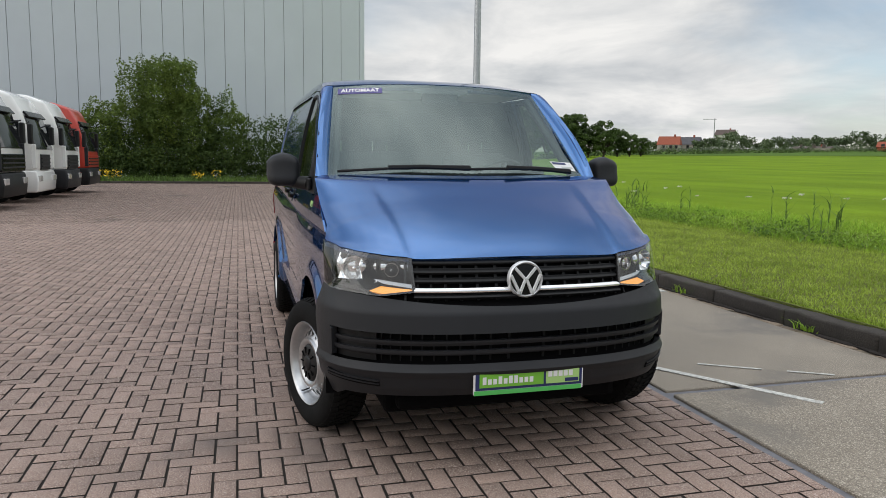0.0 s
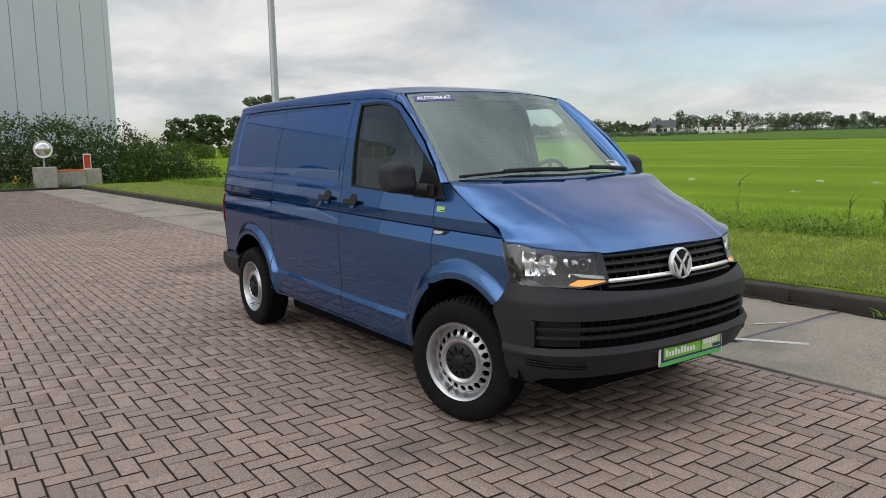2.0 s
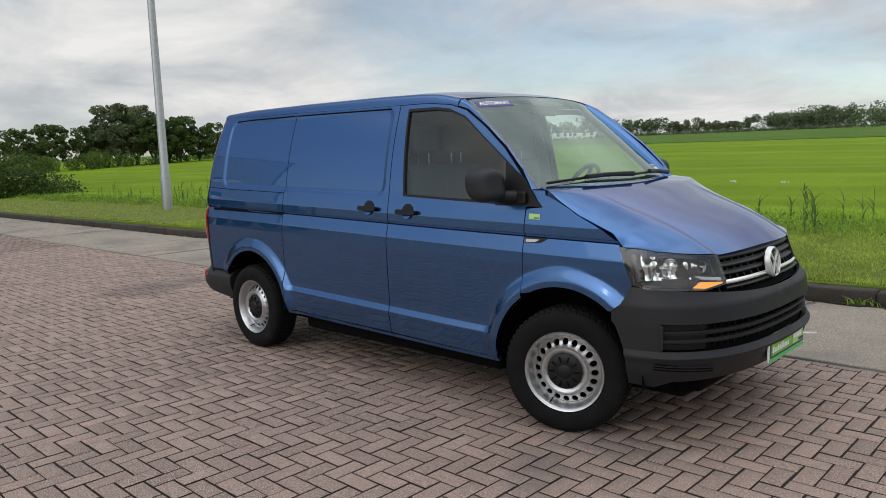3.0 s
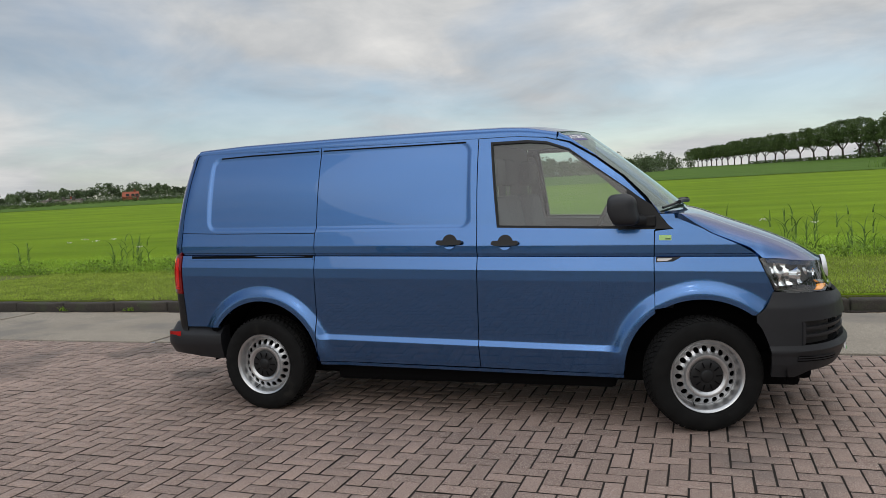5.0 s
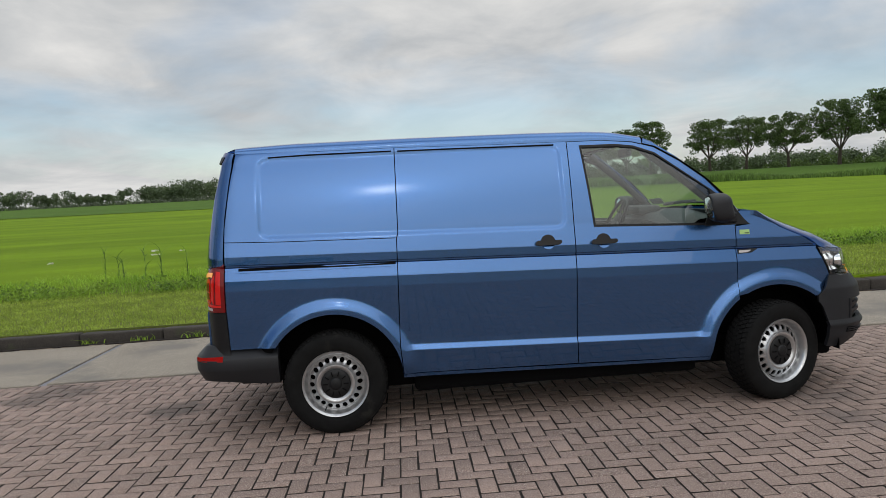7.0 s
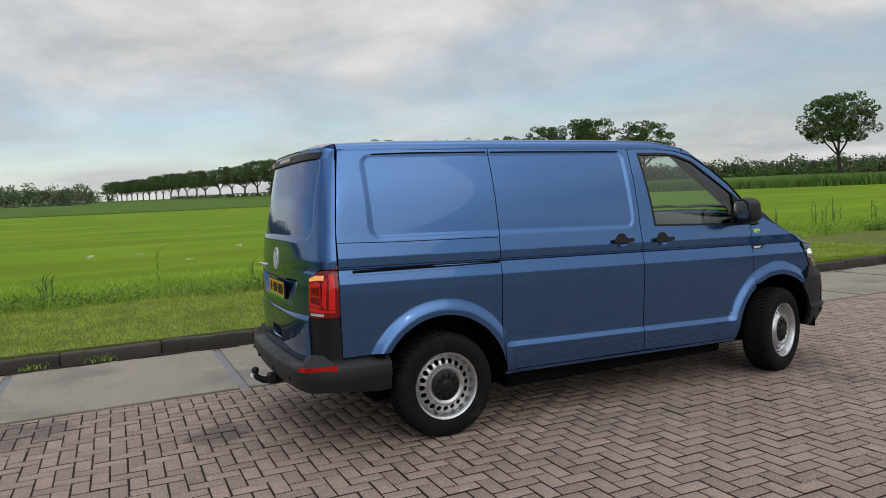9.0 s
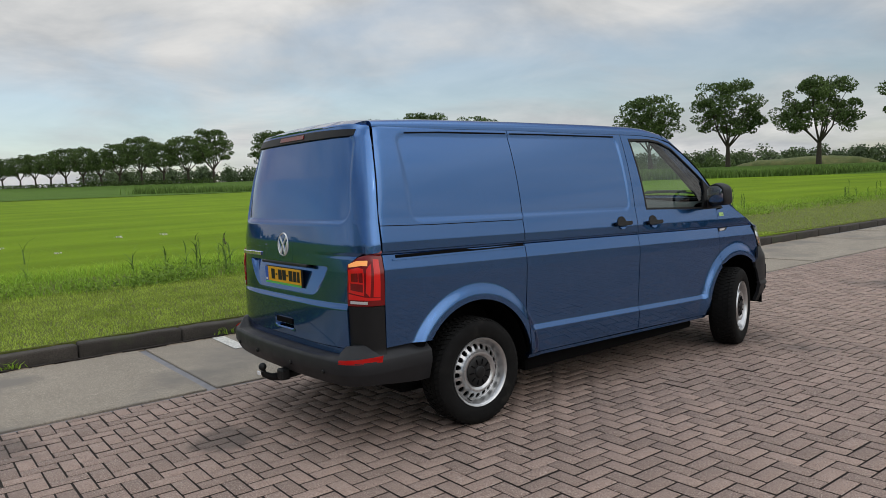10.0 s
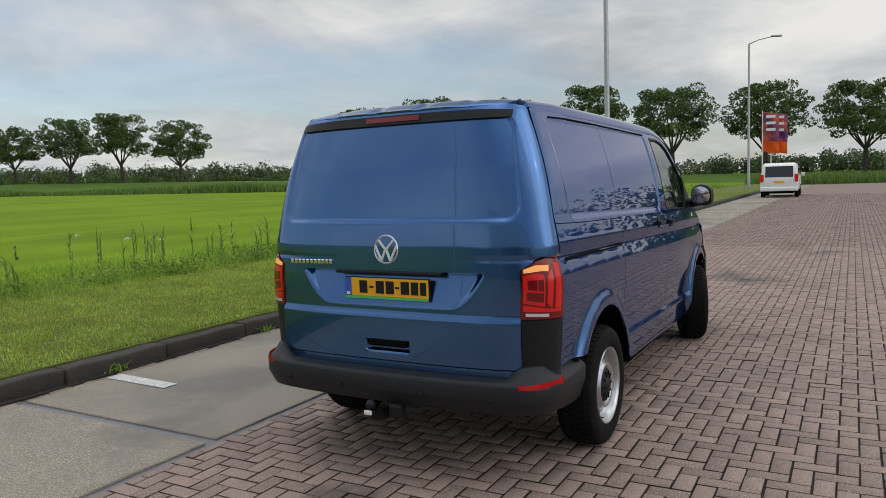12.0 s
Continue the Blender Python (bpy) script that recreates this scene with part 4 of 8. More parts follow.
part("roof_edge", box_bm((HX - 40, HX + 0.06, HY0, HY1 + 0.06, HH - 0.02, HH + 0.12), bevel=0.02), CLAD_JOINT, hall)


# ---- lamp posts, cabinet, mirror, barriers ----
def lamp_post(x, y, h, arm, label, turn=0, r=0.13):
    z = land_z(x, y)
    root = thing("street_lamp", label, "street lamp", pose(x, y, z, 0, 0, turn), group="street lamps")
    part("pole", tube_bm([(0, 0, -0.2), (0, 0, 1.1), (0, 0, 1.15), (0, 0, h)], [r, r, r * 0.86, r * 0.6], 16), GALV, root, smooth=40)
    part("arm", tube_bm([(0, 0, h - 0.02), (arm * 0.4, 0, h + 0.25), (arm, 0, h + 0.45)], [r * 0.4, r * 0.35, r * 0.3], 10), GALV, root, smooth=60)
    part("lamp_head", box_bm((arm - 0.1, arm + 0.75, -0.14, 0.14, h + 0.40, h + 0.54), bevel=0.05), GALV, root, smooth=40)
    part("inspection_door", box_bm((r - 0.012, r + 0.008, -0.05, 0.05, 0.45, 0.85), bevel=0.006), GALV, root)
    return root


lamp_post(-19.6, 6.4, 12.5, 1.4, "tall grey galvanised street lamp on the verge", -90, 0.145)
lamp_post(25.1, 7.4, 13.6, 1.4, "tall grey galvanised street lamp beside a cabinet", -90, 0.14)
lamp_post(56.4, 5.2, 11.4, 1.7, "distant grey street lamp with a bent arm", -70, 0.12)

cab = thing("junction_box", "weathered white street cabinet with a flat lid", "cabinet", pose(27.8, 6.2, land_z(27.8, 6.2), 0, 0, 20))
part("body", box_bm((-0.18, 0.18, -0.42, 0.42, 0.0, 1.0), bevel=0.015), WHITE_PAINT, cab)
part("lid", box_bm((-0.23, 0.23, -0.47, 0.47, 1.0, 1.07), bevel=0.02), WHITE_PAINT, cab)
part("door_seam", box_bm((-0.186, -0.181, -0.006, 0.006, 0.06, 0.95)), BLACK_TRIM, cab)
part("lock", box_bm((-0.20, -0.18, 0.05, 0.09, 0.5, 0.6), bevel=0.006), BLACK_TRIM, cab)

mir = thing("traffic_mirror", "round traffic mirror on a pole set in a concrete block", "mirror", pose(-38.3, 1.9, 0.08))
part("block", box_bm((-0.45, 0.45, -0.5, 0.5, 0, 1.05), bevel=0.04), CONC_BLOCK, mir)
part("pole", tube_bm([(0, 0, 1.0), (0, 0, 2.35)], 0.045, 12), GALV, mir)
bm = lathe_bm([(0.001, 0.10), (0.2, 0.085), (0.36, 0.03), (0.37, 0.0)], 28, "X")
bm.transform(Matrix.Translation((0.06, 0, 1.92)))
part("mirror_face", bm, CHROME, mir, smooth=60)
bm = lathe_bm([(0.36, 0.05), (0.43, 0.06), (0.44, 0.0), (0.36, -0.02)], 28, "X", closed=True)
bm.transform(Matrix.Translation((0.05, 0, 1.92)))
part("rim", bm, WHITE_PAINT, mir, smooth=40)
bar = thing("road_barrier", "grey concrete road barrier with an orange band", "barrier", pose(-38.8, 3.05, 0.08))
part("body", box_bm((-0.3, 0.3, -0.74, 0.74, 0, 0.80), bevel=0.04), CONC_BLOCK, bar)
part("band", box_bm((-0.31, 0.31, -0.75, 0.75, 0.80, 0.87), bevel=0.02), ORANGE, bar)
blk = thing("concrete_block", "pale concrete block with a small red and white sign", "block", pose(-39.2, 4.2, 0.10))
part("body", box_bm((-0.4, 0.4, -0.42, 0.42, 0, 0.88), bevel=0.05), CONC_BLOCK, blk)
part("sign", box_bm((0.1, 0.13, -0.34, -0.04, 0.92, 1.60), bevel=0.005), RED_PAINT, blk)
part("sign_border", box_bm((0.09, 0.12, -0.38, 0.0, 0.88, 1.66), bevel=0.005), WHITE_PRINT, blk)

# flags at the far end
for i, (fx, fy) in enumerate(((68.0, 5.35), (69.6, 4.75))):
    fl_t = thing("banner_flag", "orange and purple banner on a white flagpole", "flag", pose(fx, fy, land_z(fx, fy), 0, 0, -80), group="flags")
    part("pole", tube_bm([(0, 0, 0), (0, 0, 6.9)], [0.06, 0.04], 10), WHITE_PAINT, fl_t)
    for nm, z0, z1, mt in (("cloth", 4.2, 6.8, FLAG_CLOTH), ("lower_cloth", 3.1, 4.2, ORANGE)):
        bm = bmesh.new()
        g = [[bm.verts.new((0.06 + u * 1.35, 0.16 * math.sin(u * 5 + v * 2), z0 + (z1 - z0) * v - 0.25 * u)) for u in np.linspace(0, 1, 14)] for v in np.linspace(0, 1, 10)]
        for a, b in zip(g, g[1:]):
            for k in range(13):
                bm.faces.new((a[k], a[k + 1], b[k + 1], b[k]))
        bmesh.ops.solidify(bm, geom=bm.faces[:], thickness=0.01)
        part(nm, bm, mt, fl_t, smooth=60)
    for z in (5.0, 5.6, 6.2):
        part("print_bar", box_bm((0.3, 1.1, -0.22, -0.20, z, z + 0.25)), WHITE_PRINT, fl_t)

# ---- the blue panel van: x ahead from the front axle, y to its left, z up ----
ARCHES = ((0.0, 0.335), (-3.0, 0.342))
ARCH_R, WB = 0.452, 3.0


def smooth01(t):
    t = min(1.0, max(0.0, t))
    return t * t * (3 - 2 * t)


def belt_z(x):
    return 1.0456 - 0.0274 * x


def low_z(x):
    return 0.4840 - 0.0274 * x


def rrect(x, z, x0, x1, z0, z1, r):
    """Signed distance to a rounded rectangle, negative inside."""
    qx, qz = abs(x - (x0 + x1) / 2) - (x1 - x0) / 2 + r, abs(z - (z0 + z1) / 2) - (z1 - z0) / 2 + r
    return math.hypot(max(qx, 0), max(qz, 0)) + min(max(qx, qz), 0) - r


def half_width(x, z):
    """The body side before the rear corner, arches and pressings."""
    zb, zl = belt_z(x), low_z(x)
    keys = ((zl - 0.24, 0.862), (zl - 0.16, 0.876), (zl - 0.034, 0.893), (zl, 0.879), (zl + 0.03, 0.879), (zb - 0.32, 0.892), (zb - 0.16, 0.900), (zb - 0.095, 0.898), (zb - 0.012, 0.878),
            (zb - 0.006, 0.866), (zb + 0.003, 0.866), (zb + 0.009, 0.883), (zb + 0.06, 0.882), (zb + 0.13, 0.869), (zb + 0.20, 0.855), (1.80, 0.735), (1.87, 0.711), (1.91, 0.685))
    w = keys[0][1] if z <= keys[0][0] else keys[-1][1]
    for (z0, w0), (z1, w1) in zip(keys, keys[1:]):
        if z0 < z <= z1:
            w = w0 + (w1 - w0) * (z - z0) / (z1 - z0)
            break
    if zb + 0.20 < z < 1.80:
        # the glass and panels above the shoulder curve inwards more and more towards the roof
        f = (z - zb - 0.20) / (1.60 - zb)
        w = 0.855 - 0.120 * (0.52 * f + 0.48 * f * f)
    if x > -0.9:
        w -= 0.045 * ((x + 0.9) / 1.25) ** 1.5
    return w


def rear_x(z):
    """The tail's centre line."""
    keys = ((0.30, -3.84), (0.55, -3.872), (0.85, -3.870), (1.06, -3.862), (1.20, -3.856), (1.32, -3.842), (1.60, -3.798), (1.83, -3.752), (1.90, -3.725), (1.95, -3.66))
    if z <= keys[0][0]:
        return keys[0][1]
    for (z0, x0), (z1, x1) in zip(keys, keys[1:]):
        if z <= z1:
            return x0 + (x1 - x0) * (z - z0) / (z1 - z0)
    return keys[-1][1]


REAR_D, REAR_N = 0.25, 3.4


def side_w(x, z):
    """Half the body's width at x and z, with the rear corner, wheel arches and pressed panels."""
    w = half_width(x, z)
    xb = rear_x(z) + REAR_D
    if x < xb:
        w *= max(0.0, 1 - min(1.0, (xb - x) / REAR_D) ** REAR_N) ** (1 / REAR_N)
    for cx, cz in ARCHES:
        rr_ = math.hypot(x - cx, z - cz)
        if rr_ < 0.60:
            f = smooth01((0.565 - rr_) / 0.085)
            out = 0.918 - (0.045 * ((x + 0.9) / 1.25) ** 1.5 * 0.8 if x > -0.9 else 0)
            if z < 0.45:
                f *= smooth01((z - 0.26) / 0.19)
            w = max(w, w + (out - w) * f)
    x0, x1 = -3.437, -1.405
    z0, z1 = belt_z(-3) + 0.172 - 0.0274 * (x + 3.0), 1.842 - 0.009 * (x - x0)
    w -= 0.008 * smooth01(-rrect(x, z, x0, x1, z0, z1, 0.07) / 0.017 + 0.1)
    return w


def front_params(z):
    keys = ((0.30, 0.30, 0.46, 0.835), (0.34, 0.30, 0.50, 0.850), (0.40, 0.30, 0.535, 0.876), (0.455, 0.30, 0.552, 0.886), (0.470, 0.30, 0.566, 0.895), (0.480, 0.30, 0.567, 0.896), (0.511, 0.30, 0.545, 0.886), (0.64, 0.30, 0.552, 0.888),
            (0.73, 0.30, 0.535, 0.886), (0.78, 0.29, 0.505, 0.874), (0.83, 0.28, 0.485, 0.864), (0.97, 0.25, 0.465, 0.858), (1.05, 0.22, 0.45, 0.85))
    if z <= keys[0][0]:
        return keys[0][1:]
    for a, b in zip(keys, keys[1:]):
        if z <= b[0]:
            f = (z - a[0]) / (b[0] - a[0])
            return tuple(p + (q - p) * f for p, q in zip(a[1:], b[1:]))
    return keys[-1][1:]


FN = 2.6


def front_at(s, z, off=0.0):
    """The nose: s runs from the right side (-1) to the left (+1); off: metres proud of the surface."""
    xb, a, b = front_params(z)
    th = s * math.pi / 2
    c, sn = max(0.0, math.cos(th)), math.sin(th)
    y = b * math.copysign(abs(sn) ** (2 / FN), sn)
    x = xb + a * c ** (2 / FN)
    n = Vector((c ** (2 - 2 / FN) / a, math.copysign(abs(sn) ** (2 - 2 / FN), sn) / b, 0))
    n = n.normalized() if n.length > 1e-6 else Vector((1, 0, 0))
    return Vector((x, y, z)) + n * off


def front_s(y, z):
    """The s of a place on the nose with this y."""
    xb, a, b = front_params(z)
    f = min(1.0, abs(y) / b)
    return math.copysign(math.asin(f ** (FN / 2)) / (math.pi / 2), y)


def front_sx(x, z):
    """The s (on the left) of a place on the nose with this x."""
    xb, a, b = front_params(z)
    return math.acos(min(1.0, max(0.0, (x - xb) / a)) ** (FN / 2)) / (math.pi / 2)


def rear_at(s, z, off=0.0):
    """The tail: s from the right side (-1) to the left (+1)."""
    b = half_width(-3.4, z)
    th = s * math.pi / 2
    c, sn = max(0.0, math.cos(th)), math.sin(th)
    y = b * math.copysign(abs(sn) ** (2 / REAR_N), sn)
    x = rear_x(z) + REAR_D * (1 - c ** (2 / REAR_N))
    n = Vector((-(c ** (2 - 2 / REAR_N)) / REAR_D, math.copysign(abs(sn) ** (2 - 2 / REAR_N), sn) / b, 0))
    n = n.normalized() if n.length > 1e-6 else Vector((-1, 0, 0))
    return Vector((x, y, z)) + n * off


def rear_s(y, z):
    b = half_width(-3.4, z)
    return math.copysign(math.asin(min(1.0, abs(y) / b) ** (REAR_N / 2)) / (math.pi / 2), y)


def rear_sx(x, z):
    f = min(1.0, max(0.0, 1 - (x - rear_x(z)) / REAR_D))
    return math.acos(f ** (REAR_N / 2)) / (math.pi / 2)


def patch(polys, at, du, dv, flange=0.014, inside=(-1.5, 0, 0.9), cuts=(), post=None):
    """A panel: flat outlines in (u, v), cut into a fine grid, laid on the surface at(u, v), with edges folded inwards."""
    bm = bmesh.new()
    for poly in polys:
        bm.faces.new([bm.verts.new((u, v, 0)) for u, v in poly])
    us = [v.co.x for v in bm.verts]
    vs = [v.co.y for v in bm.verts]
    for axis, step, lo, hi in ((0, du, min(us), max(us)), (1, dv, min(vs), max(vs))):
        k = math.floor(lo / step) + 1
        while k * step < hi:
            co = Vector((0, 0, 0))
            no = Vector((0, 0, 0))
            co[axis], no[axis] = k * step, 1
            bmesh.ops.bisect_plane(bm, geom=bm.verts[:] + bm.edges[:] + bm.faces[:], plane_co=co, plane_no=no, dist=1e-6)
            k += 1
    for c in cuts:
        bmesh.ops.bisect_plane(bm, geom=bm.verts[:] + bm.edges[:] + bm.faces[:], plane_co=(0, c, 0), plane_no=(0, 1, 0), dist=1e-6)
    bmesh.ops.remove_doubles(bm, verts=bm.verts[:], dist=2e-5)
    for v in bm.verts:
        v.co = Vector(at(v.co.x, v.co.y))
    if post:
        post(bm)
    bm.normal_update()
    mid = Vector(inside)
    if sum(f.normal.dot(f.calc_center_median() - mid) * f.calc_area() for f in bm.faces) < 0:
        bmesh.ops.reverse_faces(bm, faces=bm.faces[:])
    bm.normal_update()
    if flange:
        edges = [e for e in bm.edges if e.is_boundary]
        nor = {v: v.normal.copy() for e in edges for v in e.verts}
        r = bmesh.ops.extrude_edge_only(bm, edges=edges)
        seen = {}
        for v in r["geom"]:
            if isinstance(v, bmesh.types.BMVert):
                # the old vertex at the same place gives the direction
                seen[v] = min((o for o in nor), key=lambda o: (o.co - v.co).length_squared) if len(nor) < 40 else None
        if any(o is None for o in seen.values()):
            from_co = {tuple(round(c, 5) for c in o.co): o for o in nor}
            seen = {v: from_co.get(tuple(round(c, 5) for c in v.co)) for v in seen}
        for v, o in seen.items():
            if o is not None:
                v.co -= nor[o] * flange
    return bm


def arc_pts(cx, cz, r, a0, a1, n):
    return [(cx + r * math.cos(radians(a0 + (a1 - a0) * i / n)), cz + r * math.sin(radians(a0 + (a1 - a0) * i / n))) for i in range(n + 1)]


def round_poly(pts, r, n=5):
    """A polygon with rounded corners."""
    out = []
    m = len(pts)
    for i in range(m):
        p0, p1, p2 = (Vector((*pts[(i + k) % m], 0)) for k in (-1, 0, 1))
        a, b = (p0 - p1), (p2 - p1)
        d = min(r, a.length * 0.45, b.length * 0.45)
        q0, q2 = p1 + a.normalized() * d, p1 + b.normalized() * d
        for k in range(n + 1):
            t = k / n
            q = q0 * (1 - t) ** 2 + p1 * 2 * t * (1 - t) + q2 * t * t
            out.append((q.x, q.y))
    return out


def extruded_yz(outline, x0, x1):
    bm = bmesh.new()
    f = bm.faces.new([bm.verts.new((x0, y, z)) for y, z in outline])
    r = bmesh.ops.extrude_face_region(bm, geom=[f])
    for q in r["geom"]:
        if isinstance(q, bmesh.types.BMVert):
            q.co.x = x1
    bmesh.ops.recalc_face_normals(bm, faces=bm.faces[:])
    return bm


def build_van():
    van = thing("panel_van", "blue metallic panel van with black bumpers, front wheels turned", "van", pose(0, 0, 0))
    # the wide middle box is added to deepen the shade under the van
    body = part("body", box_bm((-3.40, 0.55, -0.60, 0.60, 0.21, 0.42), (-3.76, -3.36, -0.70, 0.70, 0.37, 0.46), (-2.48, -0.52, -0.77, 0.77, 0.205, 0.41), bevel=0.03), DEEP_BLACK, van, "underbody boxes, near-black to deepen the shade below")

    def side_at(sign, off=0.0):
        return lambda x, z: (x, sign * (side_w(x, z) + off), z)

    # inner shell painted near-black, so the gaps between the panels read as shade
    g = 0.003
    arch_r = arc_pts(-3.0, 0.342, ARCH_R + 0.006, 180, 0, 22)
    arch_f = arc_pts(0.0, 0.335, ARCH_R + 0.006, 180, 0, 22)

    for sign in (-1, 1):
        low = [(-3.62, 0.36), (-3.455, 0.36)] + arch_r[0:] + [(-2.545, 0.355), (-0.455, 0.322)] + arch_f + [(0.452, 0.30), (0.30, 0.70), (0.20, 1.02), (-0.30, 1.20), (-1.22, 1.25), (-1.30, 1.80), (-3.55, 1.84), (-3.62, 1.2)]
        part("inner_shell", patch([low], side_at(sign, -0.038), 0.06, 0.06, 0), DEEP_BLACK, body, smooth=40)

    # outlines of the right side, mirrored for the left
    zb = belt_z
    gut = [(-3.56, 1.885), (-3.05, 1.872), (-2.52, 1.868), (-1.85, 1.850), (-1.35, 1.842), (-1.108, 1.838), (-0.90, 1.817), (-0.753, 1.775), (-0.585, 1.668), (-0.421, 1.538), (-0.295, 1.406), (-0.229, 1.304)]
    tail_seam = [(-3.668, 0.60), (-3.672, 0.876), (-3.664, 1.15), (-3.656, 1.383), (-3.612, 1.695), (-3.580, 1.893)]
    quarter = ([(-3.35, 0.60)] + [p for p in arc_pts(-3.0, 0.342, ARCH_R, 145, 5, 22)] + [(-2.552, 0.362), (-2.548 - g, 0.362), (-2.560 - g, 0.56), (-2.546 - g, 1.06), (-2.541 - g, 1.262), (-2.530 - g, 1.292), (-2.520 - g, 1.862)]
               + [(-3.05, 1.866), (-3.572, 1.888)] + [(x + g, z) for x, z in tail_seam[::-1]][1:])
    slide = [(-2.548 + g, 0.362), (-1.373 - g, 0.345), (-1.375 - g, 0.52), (-1.356 - g, 1.08), (-1.355 - g, 1.255), (-1.350 - g, 1.836), (-1.85, 1.844), (-2.520 + g, 1.862), (-2.530 + g, 1.292), (-2.541 + g, 1.262), (-2.546 + g, 1.06), (-2.560 + g, 0.56)]
    wb = 1.250
    win = [(-1.221, wb + 0.003), (-0.300, wb - 0.040), (-0.330, 1.385), (-0.409, 1.466), (-0.589, 1.603), (-0.756, 1.731), (-0.895, 1.785), (-1.02, 1.803), (-1.267, 1.807)]
    door_low = [(-1.373 + g, 0.345), (-0.462, 0.322)] + arc_pts(0.0, 0.335, ARCH_R, 176, 125, 12) + [(-0.262, 0.72), (-0.258 - g, 1.02), (-0.250 - g, 1.20), win[1], win[0], (-1.355 + g, 1.255), (-1.356 + g, 1.08), (-1.375 + g, 0.52)]
    door_back = [(-1.355 + g, 1.255), win[0], win[8], (-1.350 + g, 1.834)]
    door_top = [win[8], win[7], win[6], win[5], win[4], win[3], win[2], (-0.312, 1.400), (-0.430, 1.530), (-0.593, 1.660), (-0.760, 1.766), (-0.905, 1.808), (-1.108, 1.830), (-1.350 + g, 1.834)]
    door_front = [win[1], (-0.250 - g, 1.20), (-0.222, 1.222), (-0.240, 1.300), (-0.312, 1.400), win[2]]
    fender = ([(-0.258 + g, 1.02)] + [(-0.262 + g, 0.73)] + arc_pts(0.0, 0.335, ARCH_R, 120, 52, 18)[1:] + [(0.296, 0.692), (0.342, 0.733), (0.364, 0.760), (0.383, 0.793), (0.397, 0.825), (0.370, 0.895), (0.343, 0.955), (0.318, 1.015), (0.318, 1.033), (0.217, 1.099), (0.06, 1.174), (-0.03, 1.237), (-0.096, 1.292), (-0.219, 1.296), (-0.175, 1.235), (-0.142, 1.204), (-0.250 + g, 1.195)])
    CUTS = [1.0456 + d for d in (-0.32, -0.16, -0.095, -0.012, -0.006, 0.003, 0.009, 0.06, 0.13, 0.20)] + [0.4840 + d for d in (-0.16, -0.034, 0.0, 0.03)]

    def sheared(poly):
        return [(x, z + 0.0274 * x) for x, z in poly]

    for sign in (-1, 1):
        def at(x, v, sign=sign):
            z = v - 0.0274 * x
            return (x, sign * side_w(x, z), z)

        part("rear_quarter", patch([sheared(quarter)], at, 0.013, 0.012, cuts=CUTS), PAINT, body, smooth=35)
        part("sliding_door" if sign < 0 else "side_panel", patch([sheared(slide)], at, 0.013, 0.012, cuts=CUTS), PAINT, body, smooth=35)
        door = part("front_door", patch([sheared(q) for q in (door_low, door_back, door_top, door_front)], at, 0.024, 0.012, cuts=CUTS), PAINT, body, smooth=35)
        part("front_fender", patch([sheared(fender)], at, 0.024, 0.012, cuts=CUTS), PAINT, body, smooth=35)
        # window: black seal, pane, inner trim
        ring_o = win
        cx_, cz_ = -0.80, 1.50
        inner = [(x + (cx_ - x) * 0.032, z + (cz_ - z) * 0.055) for x, z in win]
        polys = [[ring_o[i], ring_o[(i + 1) % 9], inner[(i + 1) % 9], inner[i]] for i in range(9)]
        part("window_seal", patch(polys, side_at(sign, 0.002), 0.05, 0.05, 0.02), BLACK_TRIM, door, smooth=35)
        pane = part("window_pane", patch([win], side_at(sign, -0.010), 0.06, 0.06, 0), GLASS, door, "clear side window", smooth=60)
        pane.visible_shadow = False
        tri = [(-0.462, 1.212), (-0.150, 1.207), (-0.185, 1.245), (-0.262, 1.353), (-0.335, 1.405), (-0.409, 1.466), (-0.400, 1.36)]
        part("mirror_triangle", patch([tri], side_at(sign, 0.006), 0.05, 0.05, 0.016), BLACK_TRIM, door, smooth=35)
        part("inner_trim", patch([[(-1.33, 0.62), (-0.50, 0.60), (-0.30, 0.80), (-0.28, 1.20), (-1.22, wb), (-1.33, wb)]], side_at(sign, -0.065), 0.1, 0.1, 0), CABIN, door, smooth=40)
        part("sill_ledge", patch([[(-1.25, wb - 0.02), (-0.34, wb - 0.055), (-0.34, wb - 0.035), (-1.25, wb)]], side_at(sign, -0.035), 0.2, 0.2, 0.05), CABIN, door)
        # handles
        for hx, hz in ((-1.166, 1.157), (-1.540, 1.172)):
            if sign > 0 and hx < -1.4:
                continue
            grip = round_poly([(hx - 0.090, hz - 0.008), (hx - 0.06, hz - 0.018), (hx + 0.075, hz - 0.017), (hx + 0.090, hz - 0.006), (hx + 0.086, hz + 0.012), (hx - 0.08, hz + 0.016)], 0.01)
            handle = part("door_handle", patch([grip], side_at(sign, 0.032), 0.02, 0.01, 0.020), GLOSS_BLACK, door, "black pull handle", smooth=50)
            part("handle_neck", patch([round_poly([(hx - 0.028, hz - 0.012), (hx + 0.028, hz - 0.012), (hx + 0.028, hz + 0.012), (hx - 0.028, hz + 0.012)], 0.006)], side_at(sign, 0.014), 0.02, 0.02, 0.02), BLACK_TRIM, handle)
            # dished cup behind the grip: black patch for shade above, lower half tilted skyward
            part("handle_cup", patch([arc_pts(hx, hz, 0.046, 180, 360, 18)], lambda x, z, hz=hz, sign=sign: (x, sign * (side_w(x, z) + 0.002 + 0.26 * max(0.0, hz - z)), z), 0.02, 0.01, 0.004), PAINT, handle, smooth=60)
            part("cup_shade", patch([arc_pts(hx, hz, 0.050, 0, 180, 18)], side_at(sign, 0.004), 0.02, 0.02, 0.004), GLOSS_BLACK, handle)
